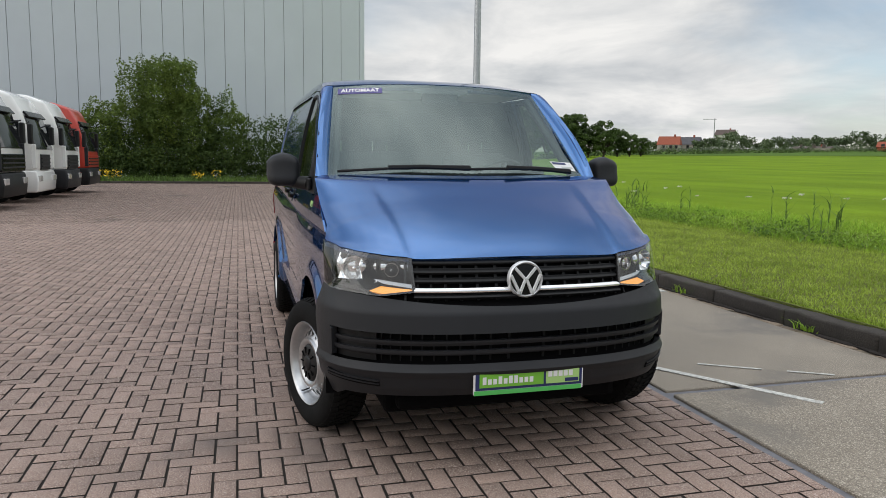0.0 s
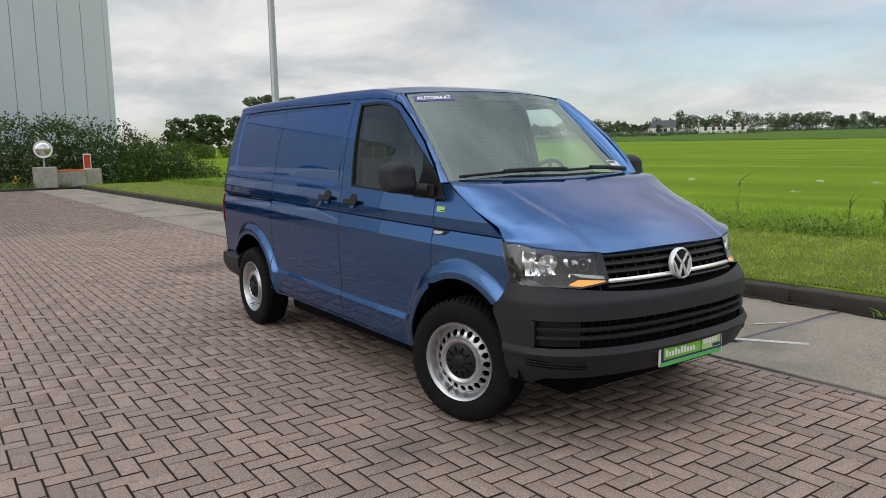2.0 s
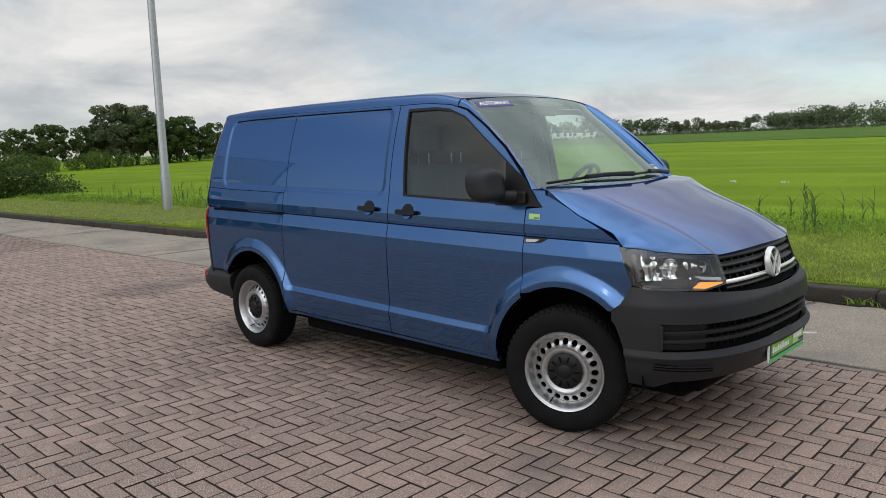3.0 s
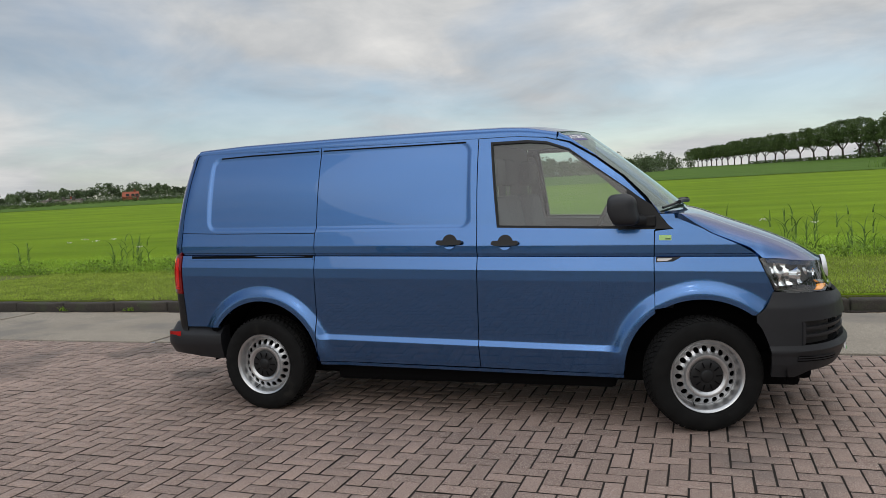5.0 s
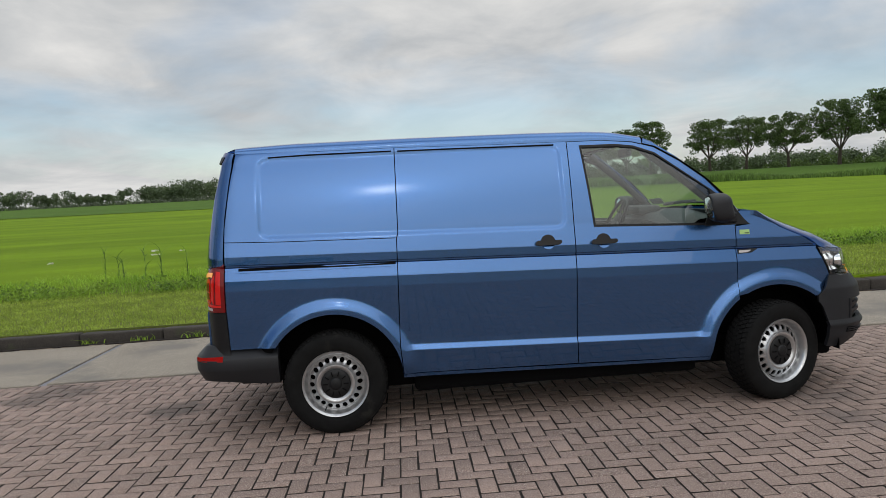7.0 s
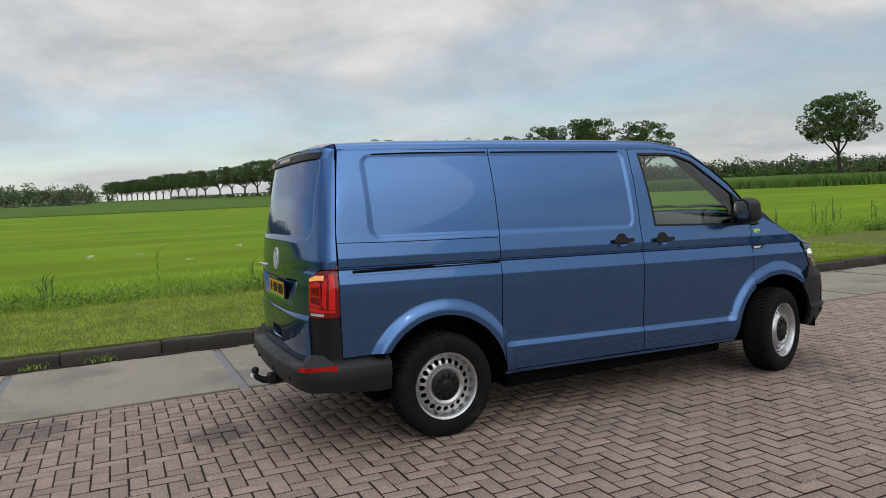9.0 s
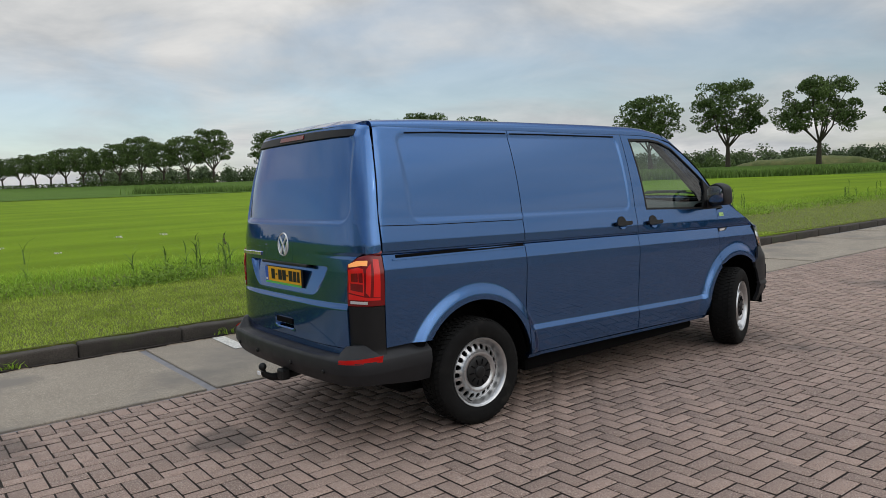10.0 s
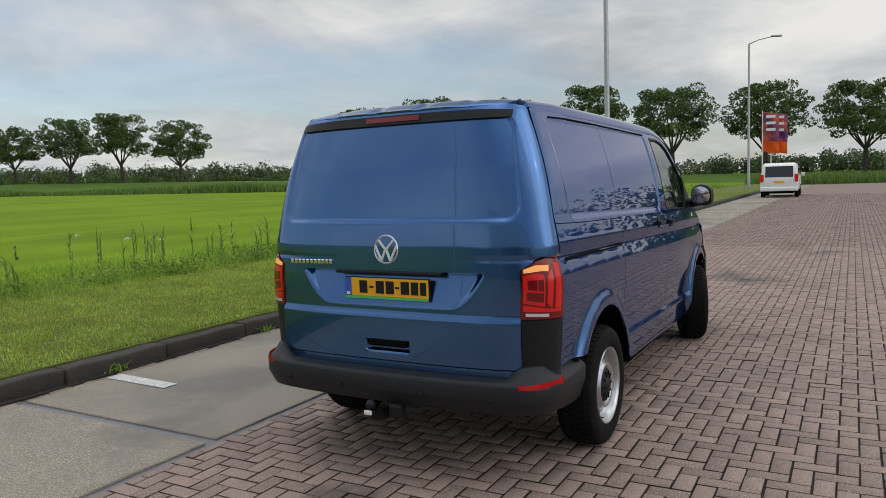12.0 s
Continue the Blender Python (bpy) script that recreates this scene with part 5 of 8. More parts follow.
        # sliding-door rail
        if sign < 0:
            rail = part("rail", patch([[(-3.575, 1.112), (-2.556, 1.094), (-2.556, 1.112), (-3.575, 1.130)]], side_at(sign, 0.004), 0.1, 0.02, 0.01), DEEP_BLACK, body, "black sliding-door rail")
            part("rail_lip", patch([[(-3.60, 1.100), (-2.556, 1.0825), (-2.556, 1.091), (-3.60, 1.108)]], side_at(sign, 0.008), 0.1, 0.02, 0.012), PAINT, rail, smooth=40)
        # dark drip line along the top of the pressed panels
        part("drip_line", tube_bm([(x, sign * (side_w(x, z - 0.012) + 0.001), z) for x, z in ((-3.36, 1.842), (-3.1, 1.846), (-2.8, 1.843), (-2.54, 1.840))], 0.0055, 6), DEEP_BLACK, body)
        part("drip_line", tube_bm([(x, sign * (side_w(x, z - 0.012) + 0.001), z) for x, z in ((-2.50, 1.838), (-2.2, 1.834), (-1.8, 1.826), (-1.44, 1.819))], 0.0055, 6), DEEP_BLACK, body)
        # seam above the rear quarter's shoulder
        part("shoulder_seam", patch([[(-3.662, 1.300), (-3.3, 1.283), (-2.548, 1.262), (-2.548, 1.2665), (-3.3, 1.2875), (-3.662, 1.3045)]], side_at(sign, 0.0012), 0.05, 0.02, 0.003), DEEP_BLACK, body)
        # turn-signal repeater and sticker
        rep = part("side_repeater", patch([[(-0.247, 1.040), (-0.100, 1.038), (-0.150, 1.012), (-0.247, 1.010)]], side_at(sign, 0.004), 0.03, 0.02, 0.008), BLACK_TRIM, body)
        part("repeater_lens", patch([round_poly([(-0.240, 1.032), (-0.150, 1.031), (-0.180, 1.016), (-0.240, 1.015)], 0.008)], side_at(sign, 0.008), 0.03, 0.02, 0.006), CLEAR_LENS, rep)
        if sign < 0:
            st = part("door_sticker", patch([[(-0.225, 1.140), (-0.155, 1.138), (-0.155, 1.168), (-0.225, 1.170)]], side_at(sign, 0.0025), 0.05, 0.05, 0.002), GREEN_LIGHT, body, "small pale green sticker")
            part("print_bar", patch([[(-0.19, 1.145), (-0.16, 1.144), (-0.16, 1.149), (-0.19, 1.150)]], side_at(sign, 0.0045), 0.05, 0.05, 0.002), BLACK_TRIM, st)
        # sill lip
        part("sill", patch([[(-2.55, 0.335), (-0.46, 0.297), (-0.46, 0.318), (-2.55, 0.357)]], side_at(sign, -0.006), 0.1, 0.02, 0.03), PAINT, body, smooth=40)
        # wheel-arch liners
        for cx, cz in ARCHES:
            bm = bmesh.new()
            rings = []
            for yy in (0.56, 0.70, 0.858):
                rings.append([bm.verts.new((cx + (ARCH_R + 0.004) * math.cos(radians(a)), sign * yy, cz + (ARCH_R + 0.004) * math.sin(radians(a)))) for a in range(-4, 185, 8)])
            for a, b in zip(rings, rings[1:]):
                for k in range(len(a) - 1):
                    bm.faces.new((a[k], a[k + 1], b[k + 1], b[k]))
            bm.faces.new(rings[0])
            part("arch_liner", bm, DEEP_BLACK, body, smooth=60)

    # roof, with its rolled edges down to the gutter line
    def roof_z(x):
        keys = ((-3.72, 1.930), (-3.60, 1.950), (-3.2, 1.960), (-2.4, 1.955), (-1.6, 1.942), (-1.2, 1.930), (-1.0, 1.915), (-0.85, 1.893), (-0.72, 1.862), (-0.66, 1.835))
        for (x0, z0), (x1, z1) in zip(keys, keys[1:]):
            if x <= x1:
                return z0 + (z1 - z0) * (x - x0) / (x1 - x0)
        return keys[-1][1]

    def gutter_z(x):
        for (x0, z0), (x1, z1) in zip(gut, gut[1:]):
            if x <= x1:
                return z0 + (z1 - z0) * max(0, (x - x0)) / (x1 - x0)
        return gut[-1][1]

    def roof_at(x, q):
        """q from -1 to 1 across: flat crown, then the cant rail down to the gutter."""
        s, a = (1 if q >= 0 else -1), abs(q)
        zr, zg = roof_z(x), gutter_z(x) - 0.004
        wg = half_width(x, zg)
        we = wg - 0.055
        rear = smooth01((-3.55 - x) / 0.17)
        if a < 0.8:
            y = we * a / 0.8
            z = zr - 0.030 * (a / 0.8) ** 3 - 0.004 * (abs(math.sin(a * 9.5)) > 0.93) * (x < -1.2)
        else:
            f = (a - 0.8) / 0.2
            y = we + (wg - we) * math.sin(f * math.pi / 2)
            ze = zr - 0.030
            if x > -1.15:
                ze -= (roof_z(-0.835) - 0.030 - 1.846) * smooth01(1 - (-0.835 - x) / 0.25)
            z = ze - (ze - zg) * (1 - math.cos(f * math.pi / 2))
        z -= rear * 0.026
        if a < 0.8 and x > -1.15:
            xf = roof_front(q)
            zf = roof_z(xf) - 0.030 * (a / 0.8) ** 3
            z -= (zf - (1.866 - 0.020 * min(1.0, y / 0.655) ** 2)) * smooth01(1 - (xf - x) / 0.25)
        return (x, s * y, z)

    def roof_front(q):
        return -0.735 - 0.10 * (abs(q) / 0.8) ** 2 if abs(q) < 0.8 else -0.835

    qs = [-1 + 2 * i / 40 for i in range(41)]
    def roof_rear(q):
        if abs(q) >= 0.8:
            return -3.578
        y = (half_width(-3.6, 1.88) - 0.055) * abs(q) / 0.8
        return min(-3.578, rear_at(rear_s(y, 1.905), 1.905)[0] - 0.012)

    roof_poly = [(roof_rear(q), q) for q in qs] + [(roof_front(q), q) for q in reversed(qs)]
    part("roof", patch([roof_poly], roof_at, 0.06, 0.025, 0.040, (-2, 0, 1.2)), PAINT, body, smooth=35)

    # windscreen: t from its base to its top, q from -1 to 1 across
    def screen_at(t, q, off=0.0):
        hw = 0.768 + (0.655 - 0.768) * t
        x = -0.075 + (-0.735 + 0.075) * t - (0.145 + (0.10 - 0.145) * t) * abs(q) ** 2.2
        z = 1.312 + (1.862 - 1.312) * t - 0.022 * abs(q) ** 2 * (1 - t) - 0.020 * abs(q) ** 2 * t + 0.012 * math.sin(math.pi * t)
        n = Vector((0.64, 0.10 * q, 0.76)).normalized()
        return Vector((x, hw * q, z)) + n * off

    scr = part("windscreen", patch([[(0, -1), (1, -1), (1, 1), (0, 1)]], screen_at, 0.06, 0.06, 0, (-1.5, 0, 0.9)), SCREEN_GLASS, body, "large clear windscreen", smooth=60)
    scr.visible_shadow = False
    band = 0.035
    frame_polys = [[(0, -1), (1, -1), (1, -1 + band), (0, -1 + band)], [(0, 1 - band), (1, 1 - band), (1, 1), (0, 1)], [(0.965, -1 + band), (1, -1 + band), (1, 1 - band), (0.965, 1 - band)], [(0, -1 + band), (0.035, -1 + band), (0.035, 1 - band), (0, 1 - band)]]
    part("screen_surround", patch(frame_polys, lambda t, q: screen_at(t, q, -0.006), 0.1, 0.06, 0), GLOSS_BLACK, scr)
    part("sensor_patch", patch([round_poly([(0.90, -0.25), (0.97, -0.28), (0.97, 0.28), (0.90, 0.25)], 0.02)], lambda t, q: screen_at(t, q, -0.007), 0.1, 0.1, 0), CABIN, scr)
    ban = part("banner", patch([[(0.885, -0.955), (0.957, -0.955), (0.957, -0.56), (0.885, -0.56)]], lambda t, q: screen_at(t, q, 0.002), 0.05, 0.05, 0.001), PURPLE, scr, "purple sticker with white lettering")
    cu = bpy.data.curves.new("lettering", "FONT")
    cu.body = "AUTOMAAT"
    cu.size, cu.extrude, cu.align_x, cu.align_y, cu.offset = 1.0, 0.0, "CENTER", "CENTER", 0.035
    tx = new("lettering_curve", cu)
    bpy.context.view_layer.update()
    me = bpy.data.meshes.new_from_object(tx.evaluated_get(bpy.context.evaluated_depsgraph_get()))
    bpy.data.objects.remove(tx)
    bm = bmesh.new()
    bm.from_mesh(me)
    wide = max(q.co.x for q in bm.verts) - min(q.co.x for q in bm.verts)
    for q in bm.verts:
        q.co = screen_at(0.921 + q.co.y * 0.058, -0.757 + q.co.x / wide * 0.345, 0.0045)
    part("lettering", bm, WHITE_PRINT, ban)
    tag = part("windscreen_label", patch([[(0.075, 0.765), (0.160, 0.735), (0.160, 0.945), (0.075, 0.955)]], lambda t, q: screen_at(t, q, 0.002), 0.05, 0.05, 0.001), WHITE_PRINT, scr, "white paper label with dark print")
    part("print_bar", patch([[(0.132, 0.755), (0.152, 0.748), (0.152, 0.88), (0.132, 0.885)]], lambda t, q: screen_at(t, q, 0.004), 0.05, 0.05, 0.001), NAVY, tag)
    part("print_bar", patch([[(0.097, 0.83), (0.112, 0.825), (0.112, 0.93), (0.097, 0.935)]], lambda t, q: screen_at(t, q, 0.004), 0.05, 0.05, 0.001), CABIN_LIGHT, tag)

    # A-pillars: the strip between windscreen and gutter
    for sign in (-1, 1):
        bm = bmesh.new()
        rows_ = []
        for i in range(21):
            t = i / 20
            a = screen_at(t, sign * 1.0, 0.004)
            gz = 1.300 + (1.799 - 1.300) * t
            gx = next((x0 + (x1 - x0) * (gz - z0) / (z1 - z0) for (x1, z1), (x0, z0) in zip(gut[4:], gut[5:]) if z0 <= gz <= z1), gut[-1][0])
            b = Vector((gx + 0.006, sign * side_w(gx, gz), gz))
            m_ = (a + b) / 2 + Vector((0.009, sign * (0.012 + 0.012 * t), 0.004 + 0.008 * t))
            c_ = Vector(b) + Vector((-0.004, -sign * 0.03, 0))
            d_ = Vector(a) + Vector((-0.02, -sign * 0.015, -0.02))
            ring = [d_, a, a.lerp(m_, 0.6) + Vector((0.004, 0, 0.002)), m_, b.lerp(m_, 0.6) + Vector((0.004, sign * 0.004, 0)), b, c_]
            rows_.append([bm.verts.new(v) for v in ring])
        for a, b in zip(rows_, rows_[1:]):
            for k in range(len(a) - 1):
                bm.faces.new((a[k], a[k + 1], b[k + 1], b[k]))
        bmesh.ops.recalc_face_normals(bm, faces=bm.faces[:])
        part("a_pillar", bm, PAINT, body, smooth=50)
        part("gutter_gap", tube_bm([(x, sign * (side_w(x, z) - 0.006), z - 0.002) for x, z in gut], 0.0055, 6), DEEP_BLACK, body)

    # bonnet
    mid_x, mid_z = zip(*((-0.105, 1.316), (0.0, 1.292), (0.2, 1.222), (0.4, 1.145), (0.55, 1.078), (0.65, 1.020), (0.70, 0.985), (0.724, 0.968)))
    mid_fit = np.polyfit(mid_x, mid_z, 4)
    seam_x_, seam_z_ = zip(*((-0.20, 1.306), (-0.10, 1.293), (-0.03, 1.236), (0.06, 1.172), (0.217, 1.094), (0.32, 1.028)))
    side_e = front_at(front_s(0.849, 0.97), 0.97)[0] + 0.004

    def hood_at(x, y):
        """The bonnet's skin: its middle line and its fender seams, blended across, pressed in along two creases."""
        a = min(abs(y), 0.856)
        x_r = -0.105 - 0.085 * (a / 0.8) ** 2
        xe = front_at(front_s(min(a, 0.849), 0.97), 0.97)[0] + 0.004
        s = min(1.0, max(0.0, (x - x_r) / (xe - x_r)))
        u = min(1.0, a / hood_half(x)) if x < 0.33 else a / 0.856
        w = 0.22 * u ** 2 + 0.78 * u ** 4.5
        lip = ((-0.1, 0.969), (0.50, 0.966), (0.60, 0.972), (0.72, 0.986), (0.80, 1.000), (0.835, 1.012), (0.90, 1.030))
        ze = next(z0 + (z1 - z0) * (a - y0) / (y1 - y0) for (y0, z0), (y1, z1) in zip(lip, lip[1:]) if a <= y1)

        def skin(s_):
            return (1 - w) * np.polyval(mid_fit, -0.105 + 0.829 * s_) + w * np.interp(-0.201 + (side_e + 0.201) * s_, seam_x_, seam_z_)

        z = skin(s) + (ze - skin(1.0)) * s ** 3
        ridge = 0.575 - 0.10 * (x - 0.1)
        z -= 0.008 * smooth01((ridge - a) / 0.055 + 0.3) * smooth01((x + 0.02) / 0.25) * smooth01((0.74 - x) / 0.06)
        return (x, y, z)

    def hood_half(x):
        return min(0.856, side_w(max(-0.09, min(x, 0.33)), 1.10) - 0.012)

    rear_edge = [(-0.105 - 0.085 * (abs(y) / 0.8) ** 2, y) for y in [-0.80 + 1.6 * i / 24 for i in range(25)]]
    right_edge = [(x, -hood_half(x)) for x in (-0.10, -0.02, 0.06, 0.14, 0.217, 0.28)]
    nose_edge = []
    for i in range(31):
        y = 0.850 * (-1 + 2 * i / 30)
        s = front_s(y, 0.97)
        nose_edge.append((front_at(s, 0.97)[0] + 0.004, y))
    left_edge = [(x, -y) for x, y in reversed(right_edge)]
    hood_poly = list(reversed(rear_edge)) + right_edge + nose_edge + left_edge
    part("bonnet", patch([hood_poly], hood_at, 0.02, 0.015, 0.03, (0.2, 0, 0.5)), PAINT, body, smooth=35)
    part("bonnet_liner", box_bm((-0.25, 0.55, -0.70, 0.70, 0.80, 0.95)), DEEP_BLACK, body)
    # scuttle and wipers
    part("scuttle", patch([[(-0.22, -0.79), (-0.08, -0.79), (-0.06, 0), (-0.08, 0.79), (-0.22, 0.79)]], lambda x, y: (x - 0.085 * (abs(y) / 0.8) ** 2, y, 1.300 + 0.02 * (-0.06 - x)), 0.05, 0.1, 0.02, (0, 0, 1)), BLACK_TRIM, body)
    for q0, q1, k in ((-0.93, 0.02, 0), (0.02, 0.86, 1)):
        pts = [screen_at(0.032 + 0.014 * (1 - abs(2 * f - 1)), q0 + (q1 - q0) * f, 0.022) for f in np.linspace(0, 1, 9)]
        wip = part("wiper", tube_bm(pts, [0.008] * 9, 6), BLACK_TRIM, body, "black wiper arm and blade")
        mid = pts[4 if k == 0 else 5]
        arm = [screen_at(0.03, q0 + (q1 - q0) * (0.36 if k == 0 else 0.32), 0.040), screen_at(0.045, q0 + (q1 - q0) * 0.62, 0.030), screen_at(0.025, q1 - 0.02, 0.034)]
        part("wiper_arm", tube_bm(arm, [0.014, 0.012, 0.016], 6), BLACK_TRIM, wip)
        part("spoiler", tube_bm([screen_at(0.045, q0 + (q1 - q0) * f, 0.024) for f in (0.36, 0.5, 0.62)], [0.008, 0.012, 0.008], 6), BLACK_TRIM, wip)

    # ---- nose: bumper, grilles, lamps ----
    fa = lambda s, z: front_at(s, z)
    s_slot = front_s(0.846, 0.60)
    top_edge = []
    for i in range(41):
        s = -0.908 + 1.816 * i / 40
        y = abs(front_at(s, 0.8)[1])
        z = 0.757 + 0.041 * (y / 0.68) ** 2 if y < 0.68 else 0.798 + 0.026 * (abs(s) - front_s(0.68, 0.8)) / (0.908 - front_s(0.68, 0.8))
        top_edge.append((s, z))
    lo_edge = [(-s_slot + 2 * s_slot * i / 30, 0.645 + 0.004 * (abs(-1 + 2 * i / 30))) for i in range(31)]
    upper = top_edge + [(1.0, 0.694), (1.0, 0.648), (s_slot, 0.649)] + list(reversed(lo_edge))[1:-1] + [(-s_slot, 0.649), (-1.0, 0.648), (-1.0, 0.694)]
    bumper = part("front_bumper", patch([upper], fa, 0.02, 0.012, 0.02, (0, 0, 0.55)), BUMPER, van, "dark grey textured plastic bumper", smooth=32)
    sides_p = [[(sg * s_slot, 0.649), (sg * 1.0, 0.648), (sg * 0.987, 0.611), (sg * 0.960, 0.512), (sg * s_slot, 0.512)] for sg in (-1, 1)]
    bot = [(-0.960, 0.512), (-s_slot, 0.512)] + [(-s_slot + 2 * s_slot * i / 30, 0.512 - 0.0 * i) for i in range(1, 30)] + [(s_slot, 0.512), (0.960, 0.512), (0.953, 0.46), (0.948, 0.325), (0.80, 0.318)] + [(0.7 - 1.4 * i / 20, 0.352 + 0.012 * math.cos((0.7 - 1.4 * i / 20) * 2.2)) for i in range(21)] + [(-0.80, 0.318), (-0.948, 0.325), (-0.953, 0.46)]
    for sp_ in sides_p:
        part("bumper_side", patch([sp_], fa, 0.02, 0.012, 0.02, (0, 0, 0.55)), BUMPER, bumper, smooth=32)
    part("bumper_lower", patch([bot], fa, 0.02, 0.012, 0.03, (0, 0, 0.55)), BUMPER, bumper, smooth=32)
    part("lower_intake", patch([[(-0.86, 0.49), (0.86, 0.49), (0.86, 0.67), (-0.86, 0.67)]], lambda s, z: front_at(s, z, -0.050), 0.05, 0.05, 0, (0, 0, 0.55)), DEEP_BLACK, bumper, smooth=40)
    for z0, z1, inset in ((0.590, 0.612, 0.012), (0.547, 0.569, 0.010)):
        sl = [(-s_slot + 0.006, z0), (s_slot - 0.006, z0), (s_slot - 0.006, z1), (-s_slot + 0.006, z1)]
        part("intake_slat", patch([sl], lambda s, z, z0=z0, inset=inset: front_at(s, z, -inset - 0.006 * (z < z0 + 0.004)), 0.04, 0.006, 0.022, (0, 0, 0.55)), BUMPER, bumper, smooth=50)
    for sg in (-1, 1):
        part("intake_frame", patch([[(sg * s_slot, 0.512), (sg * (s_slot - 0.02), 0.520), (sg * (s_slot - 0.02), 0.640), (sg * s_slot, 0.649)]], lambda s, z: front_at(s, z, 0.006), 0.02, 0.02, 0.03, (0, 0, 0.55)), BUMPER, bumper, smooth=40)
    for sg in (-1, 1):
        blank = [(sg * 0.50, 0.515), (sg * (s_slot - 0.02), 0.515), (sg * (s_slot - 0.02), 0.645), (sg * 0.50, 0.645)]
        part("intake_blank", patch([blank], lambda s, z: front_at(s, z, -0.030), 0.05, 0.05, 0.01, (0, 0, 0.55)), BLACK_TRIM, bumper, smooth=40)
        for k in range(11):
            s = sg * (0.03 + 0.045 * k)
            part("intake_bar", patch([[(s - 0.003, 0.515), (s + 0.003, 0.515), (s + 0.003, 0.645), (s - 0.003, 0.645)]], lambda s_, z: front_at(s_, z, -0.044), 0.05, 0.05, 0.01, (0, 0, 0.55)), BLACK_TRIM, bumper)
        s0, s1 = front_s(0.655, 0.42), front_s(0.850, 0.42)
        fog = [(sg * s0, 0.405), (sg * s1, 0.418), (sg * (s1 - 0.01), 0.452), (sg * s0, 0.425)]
        # no hollow here: a near-black patch carries the recess's shade
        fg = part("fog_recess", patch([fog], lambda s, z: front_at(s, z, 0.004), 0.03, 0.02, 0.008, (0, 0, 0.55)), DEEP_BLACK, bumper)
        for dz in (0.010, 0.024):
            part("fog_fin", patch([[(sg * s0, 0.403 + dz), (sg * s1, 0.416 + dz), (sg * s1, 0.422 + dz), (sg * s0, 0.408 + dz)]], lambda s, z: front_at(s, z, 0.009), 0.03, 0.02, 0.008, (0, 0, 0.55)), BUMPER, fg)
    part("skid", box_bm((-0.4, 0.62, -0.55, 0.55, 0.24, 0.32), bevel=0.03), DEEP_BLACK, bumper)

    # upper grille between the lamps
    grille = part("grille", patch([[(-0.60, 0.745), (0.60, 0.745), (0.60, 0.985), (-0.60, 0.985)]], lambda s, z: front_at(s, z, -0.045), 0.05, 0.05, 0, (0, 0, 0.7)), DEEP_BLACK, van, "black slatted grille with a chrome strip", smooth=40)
    for z0, z1 in ((0.928, 0.952), (0.889, 0.912), (0.850, 0.873), (0.786, 0.806)):
        s_g = front_s(0.505, (z0 + z1) / 2)
        part("grille_slat", patch([[(-s_g, z0), (s_g, z0), (s_g, z1), (-s_g, z1)]], lambda s, z, z0=z0, z1=z1: front_at(s, z, -0.004 - 0.014 * abs(2 * (z - z0) / (z1 - z0) - 1) ** 2), 0.04, 0.005, 0.03, (0, 0, 0.7)), BLACK_TRIM, grille, smooth=50)
    for k in range(-7, 8):
        if k:
            s = k * 0.052
            part("grille_rib", patch([[(s - 0.004, 0.78), (s + 0.004, 0.78), (s + 0.004, 0.965), (s - 0.004, 0.965)]], lambda s_, z: front_at(s_, z, -0.025), 0.05, 0.08, 0.01, (0, 0, 0.7)), BLACK_TRIM, grille)
    s_g = front_s(0.50, 0.823)
    part("chrome_strip", patch([[(-s_g, 0.815), (s_g, 0.815), (s_g, 0.834), (-s_g, 0.834)]], lambda s, z: front_at(s, z, 0.004 - 60 * (z - 0.8245) ** 2), 0.04, 0.004, 0.012, (0, 0, 0.7)), CHROME, grille, "thin chrome strip", smooth=60)

    def emblem(cx, cz, face, r, parent, tilt):
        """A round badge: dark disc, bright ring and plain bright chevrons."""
        m = Matrix.Translation((cx, 0, cz)) @ Matrix.Rotation(radians(tilt), 4, "Y") @ (Matrix.Identity(4) if face > 0 else Matrix.Rotation(math.pi, 4, "Z"))
        bm = lathe_bm([(0.0005, 0.010), (r * 0.9, 0.006), (r * 0.96, 0.0), (r * 0.96, -0.02)], 40, "X")
        bm.transform(m)
        em = part("emblem", bm, GLOSS_BLACK, parent, "round black badge with bright ring", smooth=40)
        bm = lathe_bm([(r * 0.85, 0.008), (r * 0.92, 0.016), (r, 0.008), (r, -0.012), (r * 0.85, -0.012)], 48, "X", closed=True)
        bm.transform(m)
        part("ring", bm, BADGE, em, smooth=60)
        for pts in (((-0.60, 0.62), (-0.02, -0.02)), ((0.60, 0.62), (0.02, -0.02)), ((-0.85, 0.25), (-0.36, -0.78)), ((-0.36, -0.78), (-0.02, 0.02)), ((0.02, 0.02), (0.36, -0.78)), ((0.36, -0.78), (0.85, 0.25))):
            (ya, za), (yb, zb_) = pts
            d = Vector((0, (yb - ya) * r, (zb_ - za) * r))
            bm = box_bm((0.004, 0.016, -r * 0.085, r * 0.085, 0, d.length), bevel=0.002, segments=1)
            bm.transform(m @ Matrix.Translation((0, ya * r, za * r)) @ Vector((0, 0, 1)).rotation_difference(d).to_matrix().to_4x4())
            part("stroke", bm, BADGE, em)
        return em

    emblem(0.768, 0.868, 1, 0.083, grille, -6)

